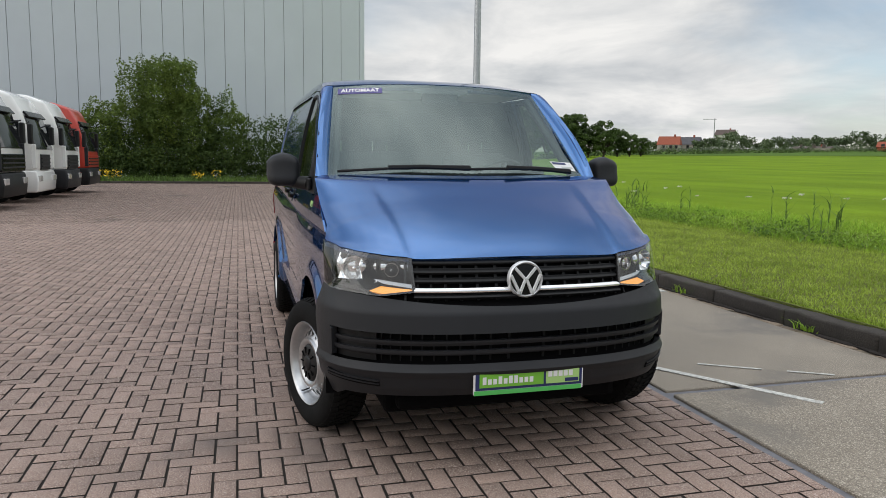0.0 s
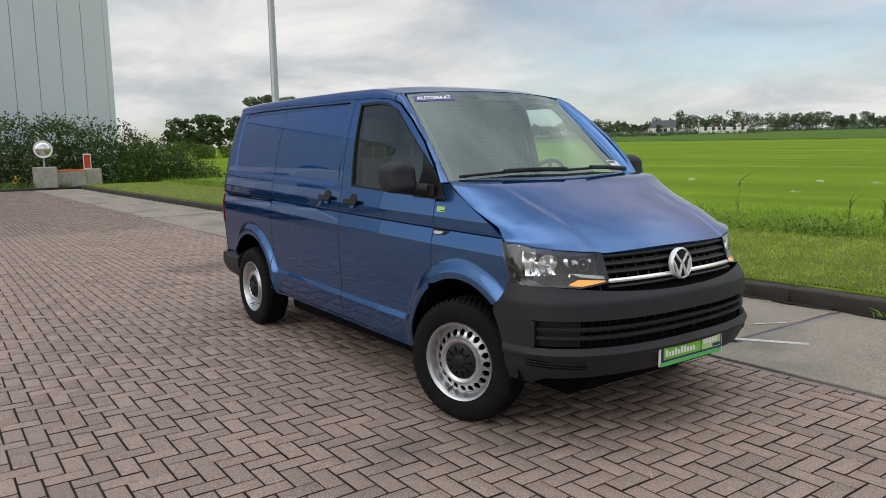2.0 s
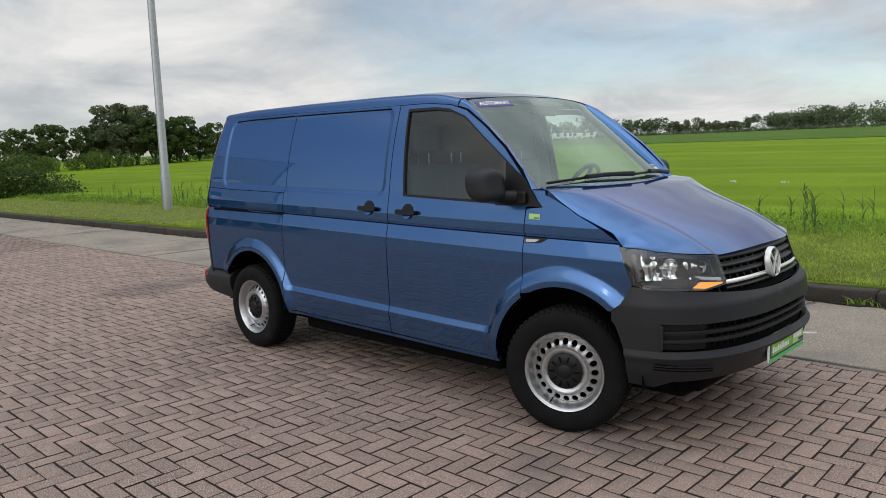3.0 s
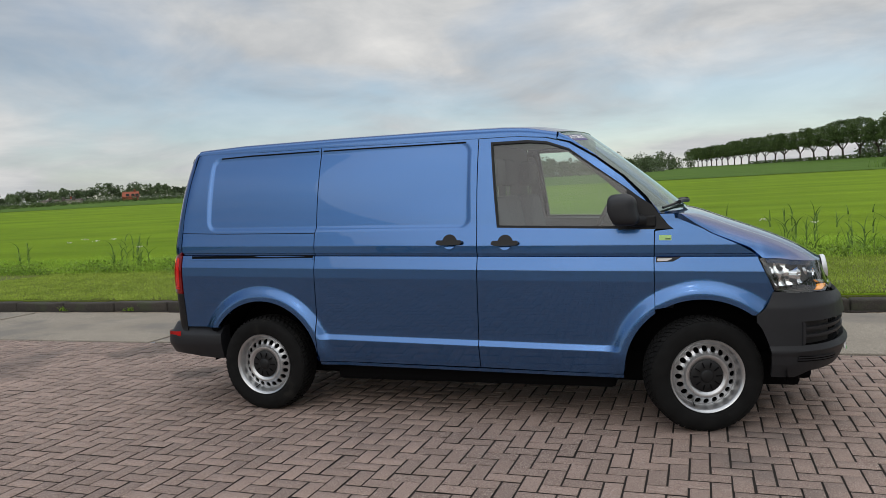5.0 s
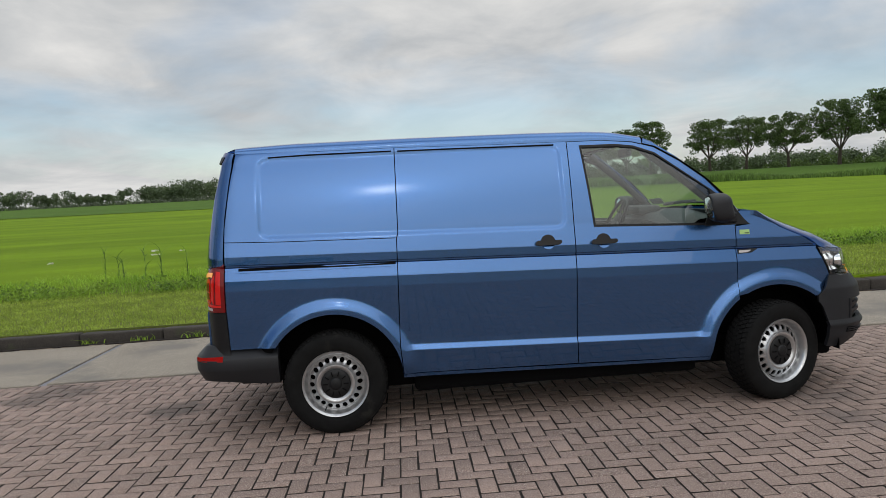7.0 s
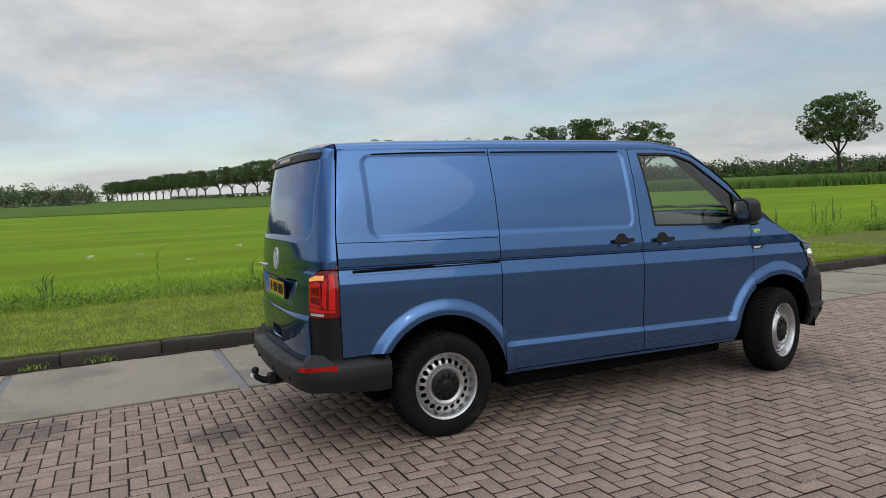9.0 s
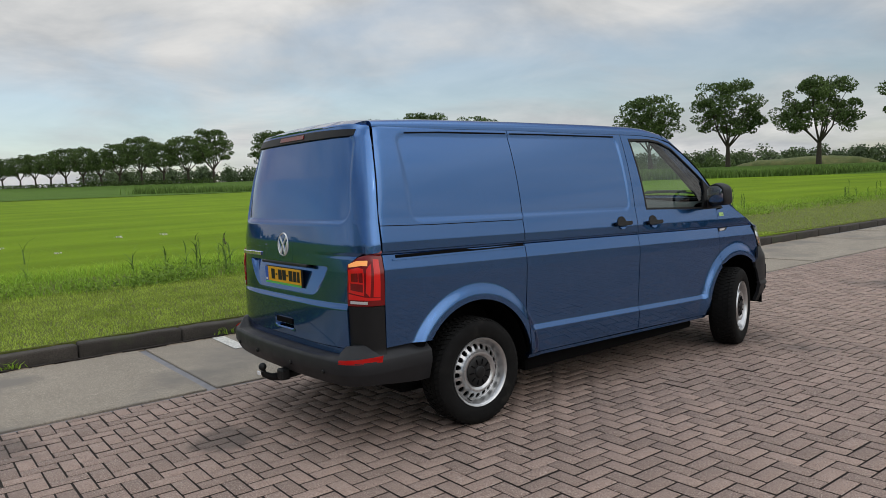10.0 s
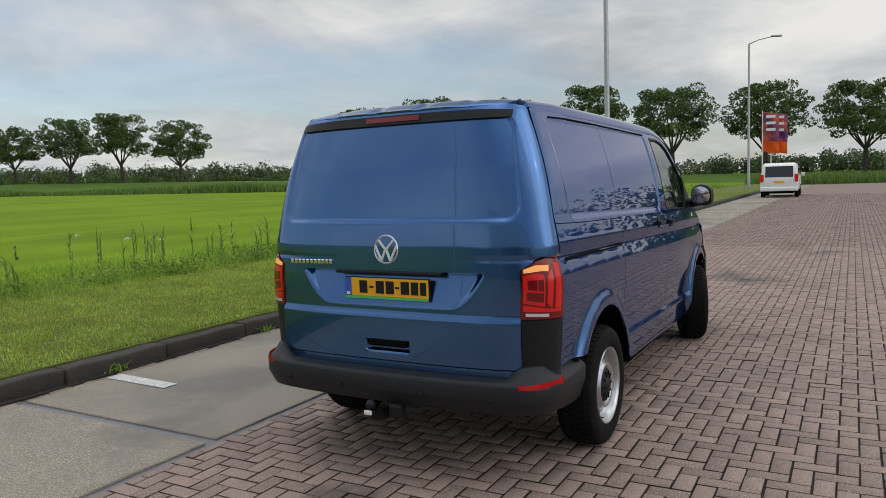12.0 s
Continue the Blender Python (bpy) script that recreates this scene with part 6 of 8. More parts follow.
    # headlamps
    for sg in (-1, 1):
        out = [(front_s(0.502, 0.962) * sg, 0.962), (front_s(0.60, 0.97) * sg, 0.968), (front_s(0.72, 0.985) * sg, 0.982), (front_sx(0.50, 1.0) * sg, 0.996), (front_sx(0.40, 1.01) * sg, 1.010), (front_sx(0.322, 1.02) * sg, 1.018), (front_sx(0.345, 0.96) * sg, 0.955),
               (front_sx(0.40, 0.83) * sg, 0.832), (front_sx(0.47, 0.81) * sg, 0.814), (front_s(0.72, 0.805) * sg, 0.806), (front_s(0.64, 0.80) * sg, 0.799), (front_s(0.494, 0.818) * sg, 0.818), (front_s(0.495, 0.86) * sg, 0.86)]
        lamp = part("headlamp", patch([out], lambda s, z: front_at(s, z, -0.065), 0.03, 0.03, 0.0, (0, 0, 0.8)), LAMP_GREY, van, "clear headlamp with chrome reflectors", smooth=50)
        lens = part("lens", patch([out], lambda s, z: front_at(s, z, 0.003 + 0.006 * math.sin((z - 0.8) * 14)), 0.025, 0.02, 0.0, (0, 0, 0.8)), LENS, lamp, smooth=60)
        lens.visible_shadow = False
        part("bezel", patch([[out[i], out[(i + 1) % 13], (out[(i + 1) % 13][0] + (sg * 0.60 - out[(i + 1) % 13][0]) * 0.05, out[(i + 1) % 13][1] + (0.90 - out[(i + 1) % 13][1]) * 0.07), (out[i][0] + (sg * 0.60 - out[i][0]) * 0.05, out[i][1] + (0.90 - out[i][1]) * 0.07)] for i in range(13)],
                            lambda s, z: front_at(s, z, 0.001), 0.05, 0.05, 0.05, (0, 0, 0.8)), GLOSS_BLACK, lamp)
        for y, z, rad, mt in ((0.755, 0.905, 0.052, CHROME), (0.595, 0.905, 0.030, CHROME)):
            c = front_at(front_s(y, z) * sg, z, -0.028)
            bm = lathe_bm([(0.001, -0.045), (rad * 0.4, -0.042), (rad * 0.75, -0.028), (rad, 0.0), (rad * 1.05, 0.0), (rad * 1.05, -0.04)], 26, "X")
            bm.transform(Matrix.Translation(c) @ Matrix.Rotation(sg * radians(18), 4, "Z"))
            part("reflector", bm, mt, lamp, smooth=50)
            bm = lathe_bm([(0.001, 0.012), (rad * 0.16, 0.008), (rad * 0.2, -0.005), (rad * 0.2, -0.05)], 14, "X")
            bm.transform(Matrix.Translation(c) @ Matrix.Rotation(sg * radians(18), 4, "Z"))
            part("bulb_cap", bm, CHROME, lamp, smooth=50)
        # faceted bowl panels of the main reflector
        for k, (ya, yb, za, zb_) in enumerate(((0.665, 0.845, 0.845, 0.980), (0.525, 0.645, 0.862, 0.955))):
            part("reflector_bowl", patch([round_poly([(front_s(ya, 0.9) * sg, za), (front_s(yb, 0.9) * sg, za + 0.005), (front_s(yb, 0.9) * sg, zb_), (front_s(ya, 0.9) * sg, zb_)], 0.01)], lambda s, z, k=k: front_at(s, z, -0.050 + (0.010 if k == 0 else 0.006) * math.sin(s * (60 if k == 0 else 34)) + 0.008 * math.sin(z * 70)), 0.010, 0.012, 0.006, (0, 0, 0.8)), CHROME, lamp, smooth=30)
        amber = [(front_s(0.50, 0.826) * sg, 0.826), (front_s(0.64, 0.83) * sg, 0.838), (front_s(0.69, 0.82) * sg, 0.816), (front_s(0.63, 0.81) * sg, 0.806), (front_s(0.50, 0.818) * sg, 0.822)]
        part("indicator", patch([amber], lambda s, z: front_at(s, z, -0.010), 0.03, 0.01, 0.02, (0, 0, 0.8)), AMBER_LENS, lamp, "amber indicator")
        mask = [(front_s(0.66, 0.812) * sg, 0.812), (front_s(0.655, 0.84) * sg, 0.842), (front_s(0.71, 0.865) * sg, 0.866), (front_s(0.79, 0.86) * sg, 0.856), (front_sx(0.44, 0.85) * sg, 0.852), (front_sx(0.415, 0.835) * sg, 0.836), (front_s(0.74, 0.812) * sg, 0.814)]
        part("lower_mask", patch([mask], lambda s, z: front_at(s, z, -0.016), 0.03, 0.02, 0.02, (0, 0, 0.8)), GLOSS_BLACK, lamp)
        drl = [(front_s(0.50, 0.83) * sg, 0.832), (front_s(0.63, 0.845) * sg, 0.850), (front_s(0.67, 0.86) * sg, 0.868), (front_s(0.64, 0.86) * sg, 0.866), (front_s(0.50, 0.845) * sg, 0.848)]
        part("bright_trim", patch([drl], lambda s, z: front_at(s, z, -0.006), 0.03, 0.01, 0.02, (0, 0, 0.8)), SATIN, lamp)

    # front plate carrier with dealer print
    px = 0.853
    plate = part("front_plate", box_bm((px - 0.012, px, -0.262, 0.262, 0.372, 0.486), bevel=0.004), WHITE_PRINT, bumper, "dealer plate in green, navy and white")
    for nm, y0, y1, z0, z1, mt in (("plate_field", -0.254, 0.254, 0.393, 0.479, NAVY), ("print_panel", -0.236, 0.066, 0.405, 0.467, GREEN), ("print_panel", 0.078, 0.240, 0.405, 0.467, GREEN_LIGHT), ("lower_strip", -0.260, 0.250, 0.372, 0.391, GREEN_STRIP)):
        part(nm, box_bm((px, px + (0.002 if nm == "plate_field" else 0.004), y0, y1, z0, z1)), mt, plate)
    for k in range(10):
        part("print_bar", box_bm((px + 0.004, px + 0.0055, -0.222 + k * 0.0245, -0.222 + k * 0.0245 + 0.017, 0.419, 0.453 if k in (0, 3, 5, 6) else 0.443)), WHITE_PRINT, plate)
    for k in range(5):
        part("print_bar", box_bm((px + 0.004, px + 0.0055, 0.088 + k * 0.025, 0.088 + k * 0.025 + 0.019, 0.436, 0.462)), WHITE_PRINT, plate)
    part("print_bar", box_bm((px + 0.004, px + 0.0055, 0.17, 0.235, 0.410, 0.426)), NAVY, plate)

    # ---- tail ----
    ra = lambda s, z: rear_at(s, z)
    s_in = lambda z: rear_s(0.738, z) if z < 1.13 else rear_s(0.738 - 0.03 * (z - 1.13) / 0.75, z)

    def seam_x(z):
        for (x0, z0), (x1, z1) in zip(tail_seam, tail_seam[1:]):
            if z <= z1:
                return x0 + (x1 - x0) * (z - z0) / (z1 - z0)
        return tail_seam[-1][0]

    def gate_at(s, z):
        """The tailgate: a pressed window field, a plate recess and a bright ledge."""
        y = abs(rear_at(s, z)[1])
        hw = 0.665 + (0.745 - 0.665) * (1.86 - z) / 0.54
        d = rrect(y, z, -hw, hw, 1.322, 1.862, 0.09)
        off = -0.012 * smooth01(-d / 0.024 + 0.2)
        if 0.885 < z < 1.066:
            f = (z - 0.885) / 0.181
            off -= 0.040 * f * smooth01((0.36 + 0.20 * f ** 0.5 - y) / 0.035)
        if 0.60 < z < 0.862:
            off += 0.012 * smooth01((0.862 - z) / 0.036)
        d3 = rrect(y, z, -0.13, 0.13, 0.645, 0.712, 0.02)
        off -= 0.034 * smooth01(-d3 / 0.012)
        return rear_at(s, z, off)

    zs = [0.56, 0.62, 0.75, 0.86, 0.95, 1.05, 1.088]
    gate_poly = [(-s_in(z) + 0.003, z) for z in zs] + [(-rear_s(0.795, 1.13), 1.133), (-rear_s(0.83, 1.14), 1.145)] + [(-rear_sx(seam_x(z) - 0.006, z) + 0.0, z) for z in (1.153, 1.3, 1.45, 1.6, 1.7, 1.8, 1.885)]
    gate_poly = gate_poly + [(-0.55 + 1.1 * i / 12, 1.905) for i in range(13)] + [(-u, v) for u, v in reversed(gate_poly)]
    gate = part("tailgate", patch([gate_poly], gate_at, 0.009, 0.009, 0.012, (-2, 0, 1)), PAINT, van, "blue tailgate with a blanked window", smooth=30)
    hood_r = [(rear_s(0.655, 1.86) * k / 10, 1.868 + 0.012 * (1 - (k / 10) ** 2)) for k in range(-10, 11)]
    sp = part("spoiler_shadow", patch([[(rear_s(0.645, 1.86) * k / 10, 1.832) for k in range(-10, 11)] + list(reversed(hood_r))], lambda s, z: rear_at(s, z, 0.004), 0.04, 0.02, 0.012, (-2, 0, 1)), BLACK_TRIM, gate, smooth=40)
    part("brake_light", patch([[(rear_s(-0.165, 1.86), 1.846), (rear_s(0.165, 1.86), 1.846), (rear_s(0.165, 1.86), 1.872), (rear_s(-0.165, 1.86), 1.872)]], lambda s, z: rear_at(s, z, 0.009), 0.04, 0.02, 0.008, (-2, 0, 1)), RED_DARK, sp, "dark red high brake light")
    emblem(-3.846, 1.182, -1, 0.078, gate, 4)
    for k in range(11):
        y = 0.640 - k * 0.0270
        part("lettering_bar", box_bm((-3.868, -3.852, y - 0.021, y, 1.098, 1.122), bevel=0.003, segments=1), CHROME, gate)
    # near-black block stands in the handle recess in place of its shade
    part("handle_grip", box_bm((-3.886, -3.850, -0.118, 0.118, 0.672, 0.712), bevel=0.008), DEEP_BLACK, gate, "black block for the shade in the handle recess")
    rp_ = part("rear_plate", box_bm((-3.872, -3.858, -0.264, 0.264, 0.920, 1.036), bevel=0.004), BLACK_TRIM, gate, "yellow registration plate with blue end")
    part("plate_field", box_bm((-3.876, -3.872, -0.258, 0.258, 0.936, 1.031)), PLATE_YELLOW, rp_)
    part("plate_band", box_bm((-3.878, -3.876, 0.218, 0.258, 0.936, 1.031)), PLATE_BLUE, rp_)
    part("print_bar", box_bm((-3.8795, -3.878, 0.227, 0.249, 0.942, 0.955)), WHITE_PRINT, rp_)
    part("plate_strip", box_bm((-3.878, -3.873, -0.258, 0.258, 0.922, 0.935)), GREEN_STRIP, rp_)
    for y0, y1 in ((0.165, 0.115), (0.060, 0.010), (-0.002, -0.052), (-0.095, -0.145), (-0.157, -0.200), (-0.212, -0.246)):
        part("print_bar", box_bm((-3.878, -3.876, y1, y0, 0.952, 1.018)), BLACK_TRIM, rp_)
    for y in (0.088, -0.073):
        part("print_bar", box_bm((-3.878, -3.876, y - 0.012, y + 0.012, 0.98, 0.99)), BLACK_TRIM, rp_)
    part("plate_lamp_ledge", box_bm((-3.868, -3.83, -0.33, 0.33, 1.052, 1.070), bevel=0.006), BLACK_TRIM, gate)

    for sg in (-1, 1):
        # tail lamp and the dark corner block below it
        ob_ = [(sg * rear_sx(seam_x(z) - 0.004, z), z) for z in (0.852, 0.95, 1.05, 1.148)]
        lamp_p = [(sg * s_in(0.852), 0.852), (sg * s_in(0.95), 0.95), (sg * s_in(1.09), 1.085), (sg * rear_s(0.795, 1.13), 1.128), (sg * rear_s(0.83, 1.14), 1.140)] + list(reversed(ob_))
        lamp = part("tail_lamp", patch([lamp_p], lambda s, z: rear_at(s, z, 0.006), 0.02, 0.02, 0.02, (-2, 0, 1)), RED_DARK, van, "red tail lamp with amber and clear fields", smooth=40)
        sI, sO = rear_s(0.752, 1.0), rear_sx(-3.690, 1.0)
        w_ = sO - sI
        fields = (("indicator", [(0.03, 1.074), (0.40, 1.084), (0.60, 1.082), (0.64, 1.112), (0.30, 1.112), (0.03, 1.092)], PINK_LENS, 0.009),
                  ("brake_field", [(0.0, 0.930), (0.46, 0.912), (0.46, 1.066), (0.30, 1.074), (0.0, 1.060)], RED_LENS, 0.009),
                  ("reflector", [(0.08, 0.995), (0.28, 0.992), (0.28, 1.042), (0.08, 1.040)], RED_DARK, 0.0115),
                  ("reflector", [(0.31, 0.990), (0.43, 0.986), (0.43, 1.044), (0.31, 1.042)], RED_DARK, 0.0115),
                  ("reflector", [(0.06, 0.945), (0.43, 0.932), (0.43, 0.978), (0.06, 0.984)], RED_DARK, 0.0105),
                  ("light_guide", [(0.52, 0.930), (0.66, 0.905), (0.72, 1.095), (0.62, 1.075), (0.55, 1.060)], RED_LENS, 0.009),
                  ("side_field", [(0.76, 0.905), (0.97, 0.900), (0.97, 1.115), (0.80, 1.120)], RED_LENS, 0.0075),
                  ("lower_field", [(0.0, 0.889), (0.97, 0.884), (0.97, 0.897), (0.50, 0.903), (0.0, 0.922)], RED_LENS, 0.009),
                  ("reverse_field", [(0.05, 0.866), (0.58, 0.863), (0.58, 0.878), (0.05, 0.882)], CLEAR_LENS, 0.009))
        for nm, poly, mt, lift in fields:
            part(nm, patch([[(sg * (sI + w_ * a), b) for a, b in poly]], lambda s, z, lift=lift: rear_at(s, z, lift), 0.02, 0.02, 0.006, (-2, 0, 1)), mt, lamp, smooth=40)
        blk_p = [(sg * s_in(0.56), 0.56), (sg * s_in(0.70), 0.70), (sg * s_in(0.849), 0.847), (sg * rear_sx(seam_x(0.847) - 0.004, 0.847), 0.847), (sg * rear_sx(-3.668, 0.56), 0.56)]
        part("corner_block", patch([blk_p], ra, 0.03, 0.02, 0.012, (-2, 0, 1)), BLACK_TRIM, van, "black plastic corner under the lamp", smooth=40)

    # rear bumper: a swept section from wheel arch to wheel arch
    half = [(-3.362, 0.902), (-3.45, 0.908), (-3.60, 0.912), (-3.70, 0.910), (-3.77, 0.900), (-3.825, 0.880), (-3.868, 0.850), (-3.900, 0.81), (-3.922, 0.76), (-3.940, 0.68), (-3.956, 0.55), (-3.968, 0.40), (-3.976, 0.20), (-3.978, 0.0)]
    plan = half + [(x, -y) for x, y in reversed(half[:-1])]
    rows_ = []
    bm = bmesh.new()
    for i, (x, y) in enumerate(plan):
        a, b = plan[max(0, i - 1)], plan[min(len(plan) - 1, i + 1)]
        tn = Vector((b[0] - a[0], b[1] - a[1], 0)).normalized()
        nn = Vector((tn.y, -tn.x, 0))
        if nn.dot(Vector((x + 3.3, y, 0))) < 0:
            nn = -nn
        corner = smooth01((abs(y) - 0.68) / 0.10)
        up = 0.560 + (0.625 - 0.560) * corner - 0.025 * smooth01((x + 3.72) / 0.3)
        bottom = 0.395 - 0.035 * smooth01((x + 3.80) / 0.4)
        sec = [(-0.13, up - 0.004), (-0.075, up), (-0.066, up - 0.004), (-0.014 - 0.020 * corner, 0.556 + 0.012 * corner), (-0.004, 0.546), (0.0, 0.536), (0.0, 0.470), (-0.004, 0.460), (-0.030, bottom + 0.012), (-0.038, bottom), (-0.13, bottom - 0.015)]
        rows_.append([bm.verts.new((x + nn.x * o, y + nn.y * o, z)) for o, z in sec])
    for a, b in zip(rows_, rows_[1:]):
        for k in range(len(a) - 1):
            bm.faces.new((a[k], a[k + 1], b[k + 1], b[k]))
    bm.faces.new(rows_[0])
    bm.faces.new(rows_[-1])
    bmesh.ops.recalc_face_normals(bm, faces=bm.faces[:])
    rbump = part("rear_bumper", bm, BUMPER, van, "dark grey textured plastic rear bumper", smooth=40)
    for sg in (-1, 1):
        pts = [(-3.922, 0.757), (-3.900, 0.808), (-3.868, 0.848), (-3.825, 0.878), (-3.77, 0.898), (-3.715, 0.908)]
        bm = bmesh.new()
        rw = [[bm.verts.new((x + dx, sg * (y + 0.001), z)) for dx, z in ((-0.002, 0.530), (0.004, 0.552 + 0.003 * i))] for i, (x, y) in enumerate(pts)]
        for a, b in zip(rw, rw[1:]):
            bm.faces.new((a[0], a[1], b[1], b[0]))
        bmesh.ops.solidify(bm, geom=bm.faces[:], thickness=-0.006 * sg)
        part("reflector_strip", bm, RED_LENS, rbump, "red reflector strip", smooth=40)
    for y in (-0.62, -0.25, 0.25, 0.62):
        bm = lathe_bm([(0.001, 0.004), (0.011, 0.003), (0.013, 0.0), (0.013, -0.01)], 14, "X")
        bm.transform(Matrix.Translation((-3.982 + 0.03 * (abs(y) > 0.5), y, 0.468)) @ Matrix.Rotation(math.pi, 4, "Z"))
        part("parking_sensor", bm, BLACK_TRIM, rbump)
    tow = part("tow_bar", tube_bm([(-3.80, 0, 0.335), (-3.93, 0, 0.325), (-4.00, 0, 0.335), (-4.045, 0, 0.36), (-4.055, 0, 0.385)], [0.026, 0.028, 0.024, 0.02, 0.018], 12), BLACK_TRIM, rbump, "black tow bar with ball", smooth=60)
    bm = bmesh.new()
    bmesh.ops.create_uvsphere(bm, u_segments=18, v_segments=12, radius=0.0255, matrix=Matrix.Translation((-4.055, 0, 0.412)))
    part("tow_ball", bm, BLACK_TRIM, tow, smooth=60)
    part("ball_label", box_bm((-4.088, -4.076, -0.022, 0.022, 0.365, 0.388), bevel=0.004), WHITE_PRINT, tow)
    part("tow_socket", box_bm((-3.99, -3.93, -0.14, -0.06, 0.33, 0.40), bevel=0.012), BLACK_TRIM, tow)
    part("cross_beam", box_bm((-3.84, -3.74, -0.50, 0.50, 0.375, 0.45), bevel=0.015), DEEP_BLACK, rbump)
    part("exhaust", tube_bm([(-2.6, -0.45, 0.26), (-3.3, -0.45, 0.29), (-3.66, -0.46, 0.335)], 0.028, 10), BLACK_TRIM, body)

    # ---- wheels ----
    def wheel(x, sg, steer):
        z = ARCHES[0][1] - 0.002 if x > -1 else ARCHES[1][1] - 0.009
        root = part("wheel", lathe_bm([(0.19, 0.12), (0.20, 0.11), (0.20, -0.02), (0.19, -0.02)], 40, "Y", closed=True), DEEP_BLACK, van, "silver steel wheel with black cap and worn tyre", smooth=40)
        root.matrix_world = pose(x, sg * 0.835, z, 0, 0, steer + (180 if sg > 0 else 0))
        # local: outer face looks along -y
        R_, w_ = 0.334, 0.102
        prof_t = [(0.213, -0.088), (0.222, -0.100), (0.245, -0.108), (0.275, -0.112), (0.300, -0.108), (0.318, -0.099), (0.327, -0.088), (0.331, -0.070), (R_, -0.03), (R_, 0.03), (0.331, 0.070), (0.327, 0.088), (0.300, 0.108), (0.25, 0.108), (0.213, 0.088)]
        prof_t = [(r_, h + 0.02) for r_, h in prof_t]
        tyre = part("tyre", lathe_bm(prof_t, 72, "Y"), RUBBER, root, smooth=50)
        # tread blocks: raised slanting bars round the tyre and over its shoulder
        bm = bmesh.new()
        n = 58
        for k in range(n):
            for lane, (h0, h1) in enumerate(((-0.092, -0.062), (-0.056, -0.020), (-0.015, 0.020), (0.026, 0.060), (0.066, 0.098))):
                a0 = 2 * math.pi * (k + 0.5 * (lane % 2)) / n
                slant = 0.035 * (1 if lane < 2 else -1 if lane > 2 else 0)
                vs_ = []
                for h, aa in ((h0, a0 - slant * 0.5), (h1, a0 + slant * 0.5)):
                    rr2 = R_ - (0.0125 * max(0, (abs(h) - 0.06) / 0.032) ** 1.5)
                    for da in (-0.036, 0.036):
                        for lift in (-0.004, 0.007):
                            vs_.append(bm.verts.new(((rr2 + lift) * math.cos(aa + da), h + 0.02, (rr2 + lift) * math.sin(aa + da))))
                b = vs_
                for f in ((1, 3, 7, 5), (0, 1, 5, 4), (2, 6, 7, 3), (0, 2, 3, 1), (4, 5, 7, 6)):
                    bm.faces.new([b[i] for i in f])
        bmesh.ops.recalc_face_normals(bm, faces=bm.faces[:])
        part("tread", bm, RUBBER, tyre)
        rim = part("rim", lathe_bm([(0.203, 0.085), (0.198, 0.06), (0.196, -0.030), (0.203, -0.062), (0.214, -0.070), (0.2195, -0.078), (0.217, -0.084), (0.208, -0.080), (0.200, -0.068), (0.192, -0.040), (0.187, -0.026), (0.182, -0.022)], 60, "Y"), RIM, root, smooth=40)
        # disc with twenty round holes
        bm = bmesh.new()
        n = 20
        rc, rh = 0.157, 0.0176

        def dish(rad):
            return -0.022 - 0.020 * smooth01((0.182 - rad) / 0.03) - 0.026 * smooth01((0.150 - rad) / 0.03)

        for k in range(n):
            a0 = 2 * math.pi * k / n
            half_a = math.pi / n
            hole, outer = [], []
            for i in range(16):
                p = 2 * math.pi * i / 16
                r_, aa = rc + rh * math.cos(p), a0 + rh * 0.92 * math.sin(p) / rc
                hole.append((r_, aa))
                m_ = max(abs(math.cos(p)), abs(math.sin(p)))
                outer.append((rc + 0.024 * math.cos(p) / m_, a0 + half_a * math.sin(p) / m_))
            vo = [bm.verts.new((r_ * math.cos(a), dish(r_), r_ * math.sin(a))) for r_, a in outer]
            vh = [bm.verts.new((r_ * math.cos(a), dish(r_), r_ * math.sin(a))) for r_, a in hole]
            vi = [bm.verts.new((r_ * math.cos(a), dish(r_) + 0.012, r_ * math.sin(a))) for r_, a in hole]
            for i in range(16):
                j = (i + 1) % 16
                bm.faces.new((vo[i], vo[j], vh[j], vh[i]))
                bm.faces.new((vh[i], vh[j], vi[j], vi[i]))
        bmesh.ops.remove_doubles(bm, verts=bm.verts[:], dist=1e-4)
        lathe_bm([(0.183, dish(0.183)), (0.181, dish(0.181))], 60, "Y", bm=bm)
        prof_i = [(0.133, dish(0.133)), (0.126, -0.071), (0.118, -0.072), (0.108, -0.068), (0.095, -0.056), (0.085, -0.050)]
        lathe_bm(prof_i, 60, "Y", bm=bm)
        part("disc", bm, RIM, rim, smooth=40)
        part("hole_backing", lathe_bm([(0.19, 0.01), (0.10, 0.01)], 30, "Y"), DEEP_BLACK, rim)
        cap = part("wheel_cap", lathe_bm([(0.098, -0.050), (0.096, -0.062), (0.085, -0.069), (0.060, -0.073), (0.040, -0.072), (0.036, -0.078), (0.030, -0.081), (0.001, -0.082)], 40, "Y"), BLACK_TRIM, root, "black plastic hub cap", smooth=40)
        # slots are raised bars whose near-black stands for their shade
        for k in range(10):
            a = 2 * math.pi * k / 10
            bm = box_bm((0.052, 0.084, -0.077, -0.066, -0.003, 0.003))
            bm.transform(Matrix.Rotation(a, 4, "Y"))
            part("cap_slot", bm, DEEP_BLACK, cap)
        bm = tube_bm([(0.178, -0.03, 0), (0.188, -0.062, 0), (0.186, -0.075, 0)], 0.004, 6)
        bm.transform(Matrix.Rotation(radians(115), 4, "Y"))
        part("valve", bm, BLACK_TRIM, rim)
        return root

    wheel(0.0, -1, 18)
    wheel(0.0, 1, 18)
    wheel(-WB, -1, 0)
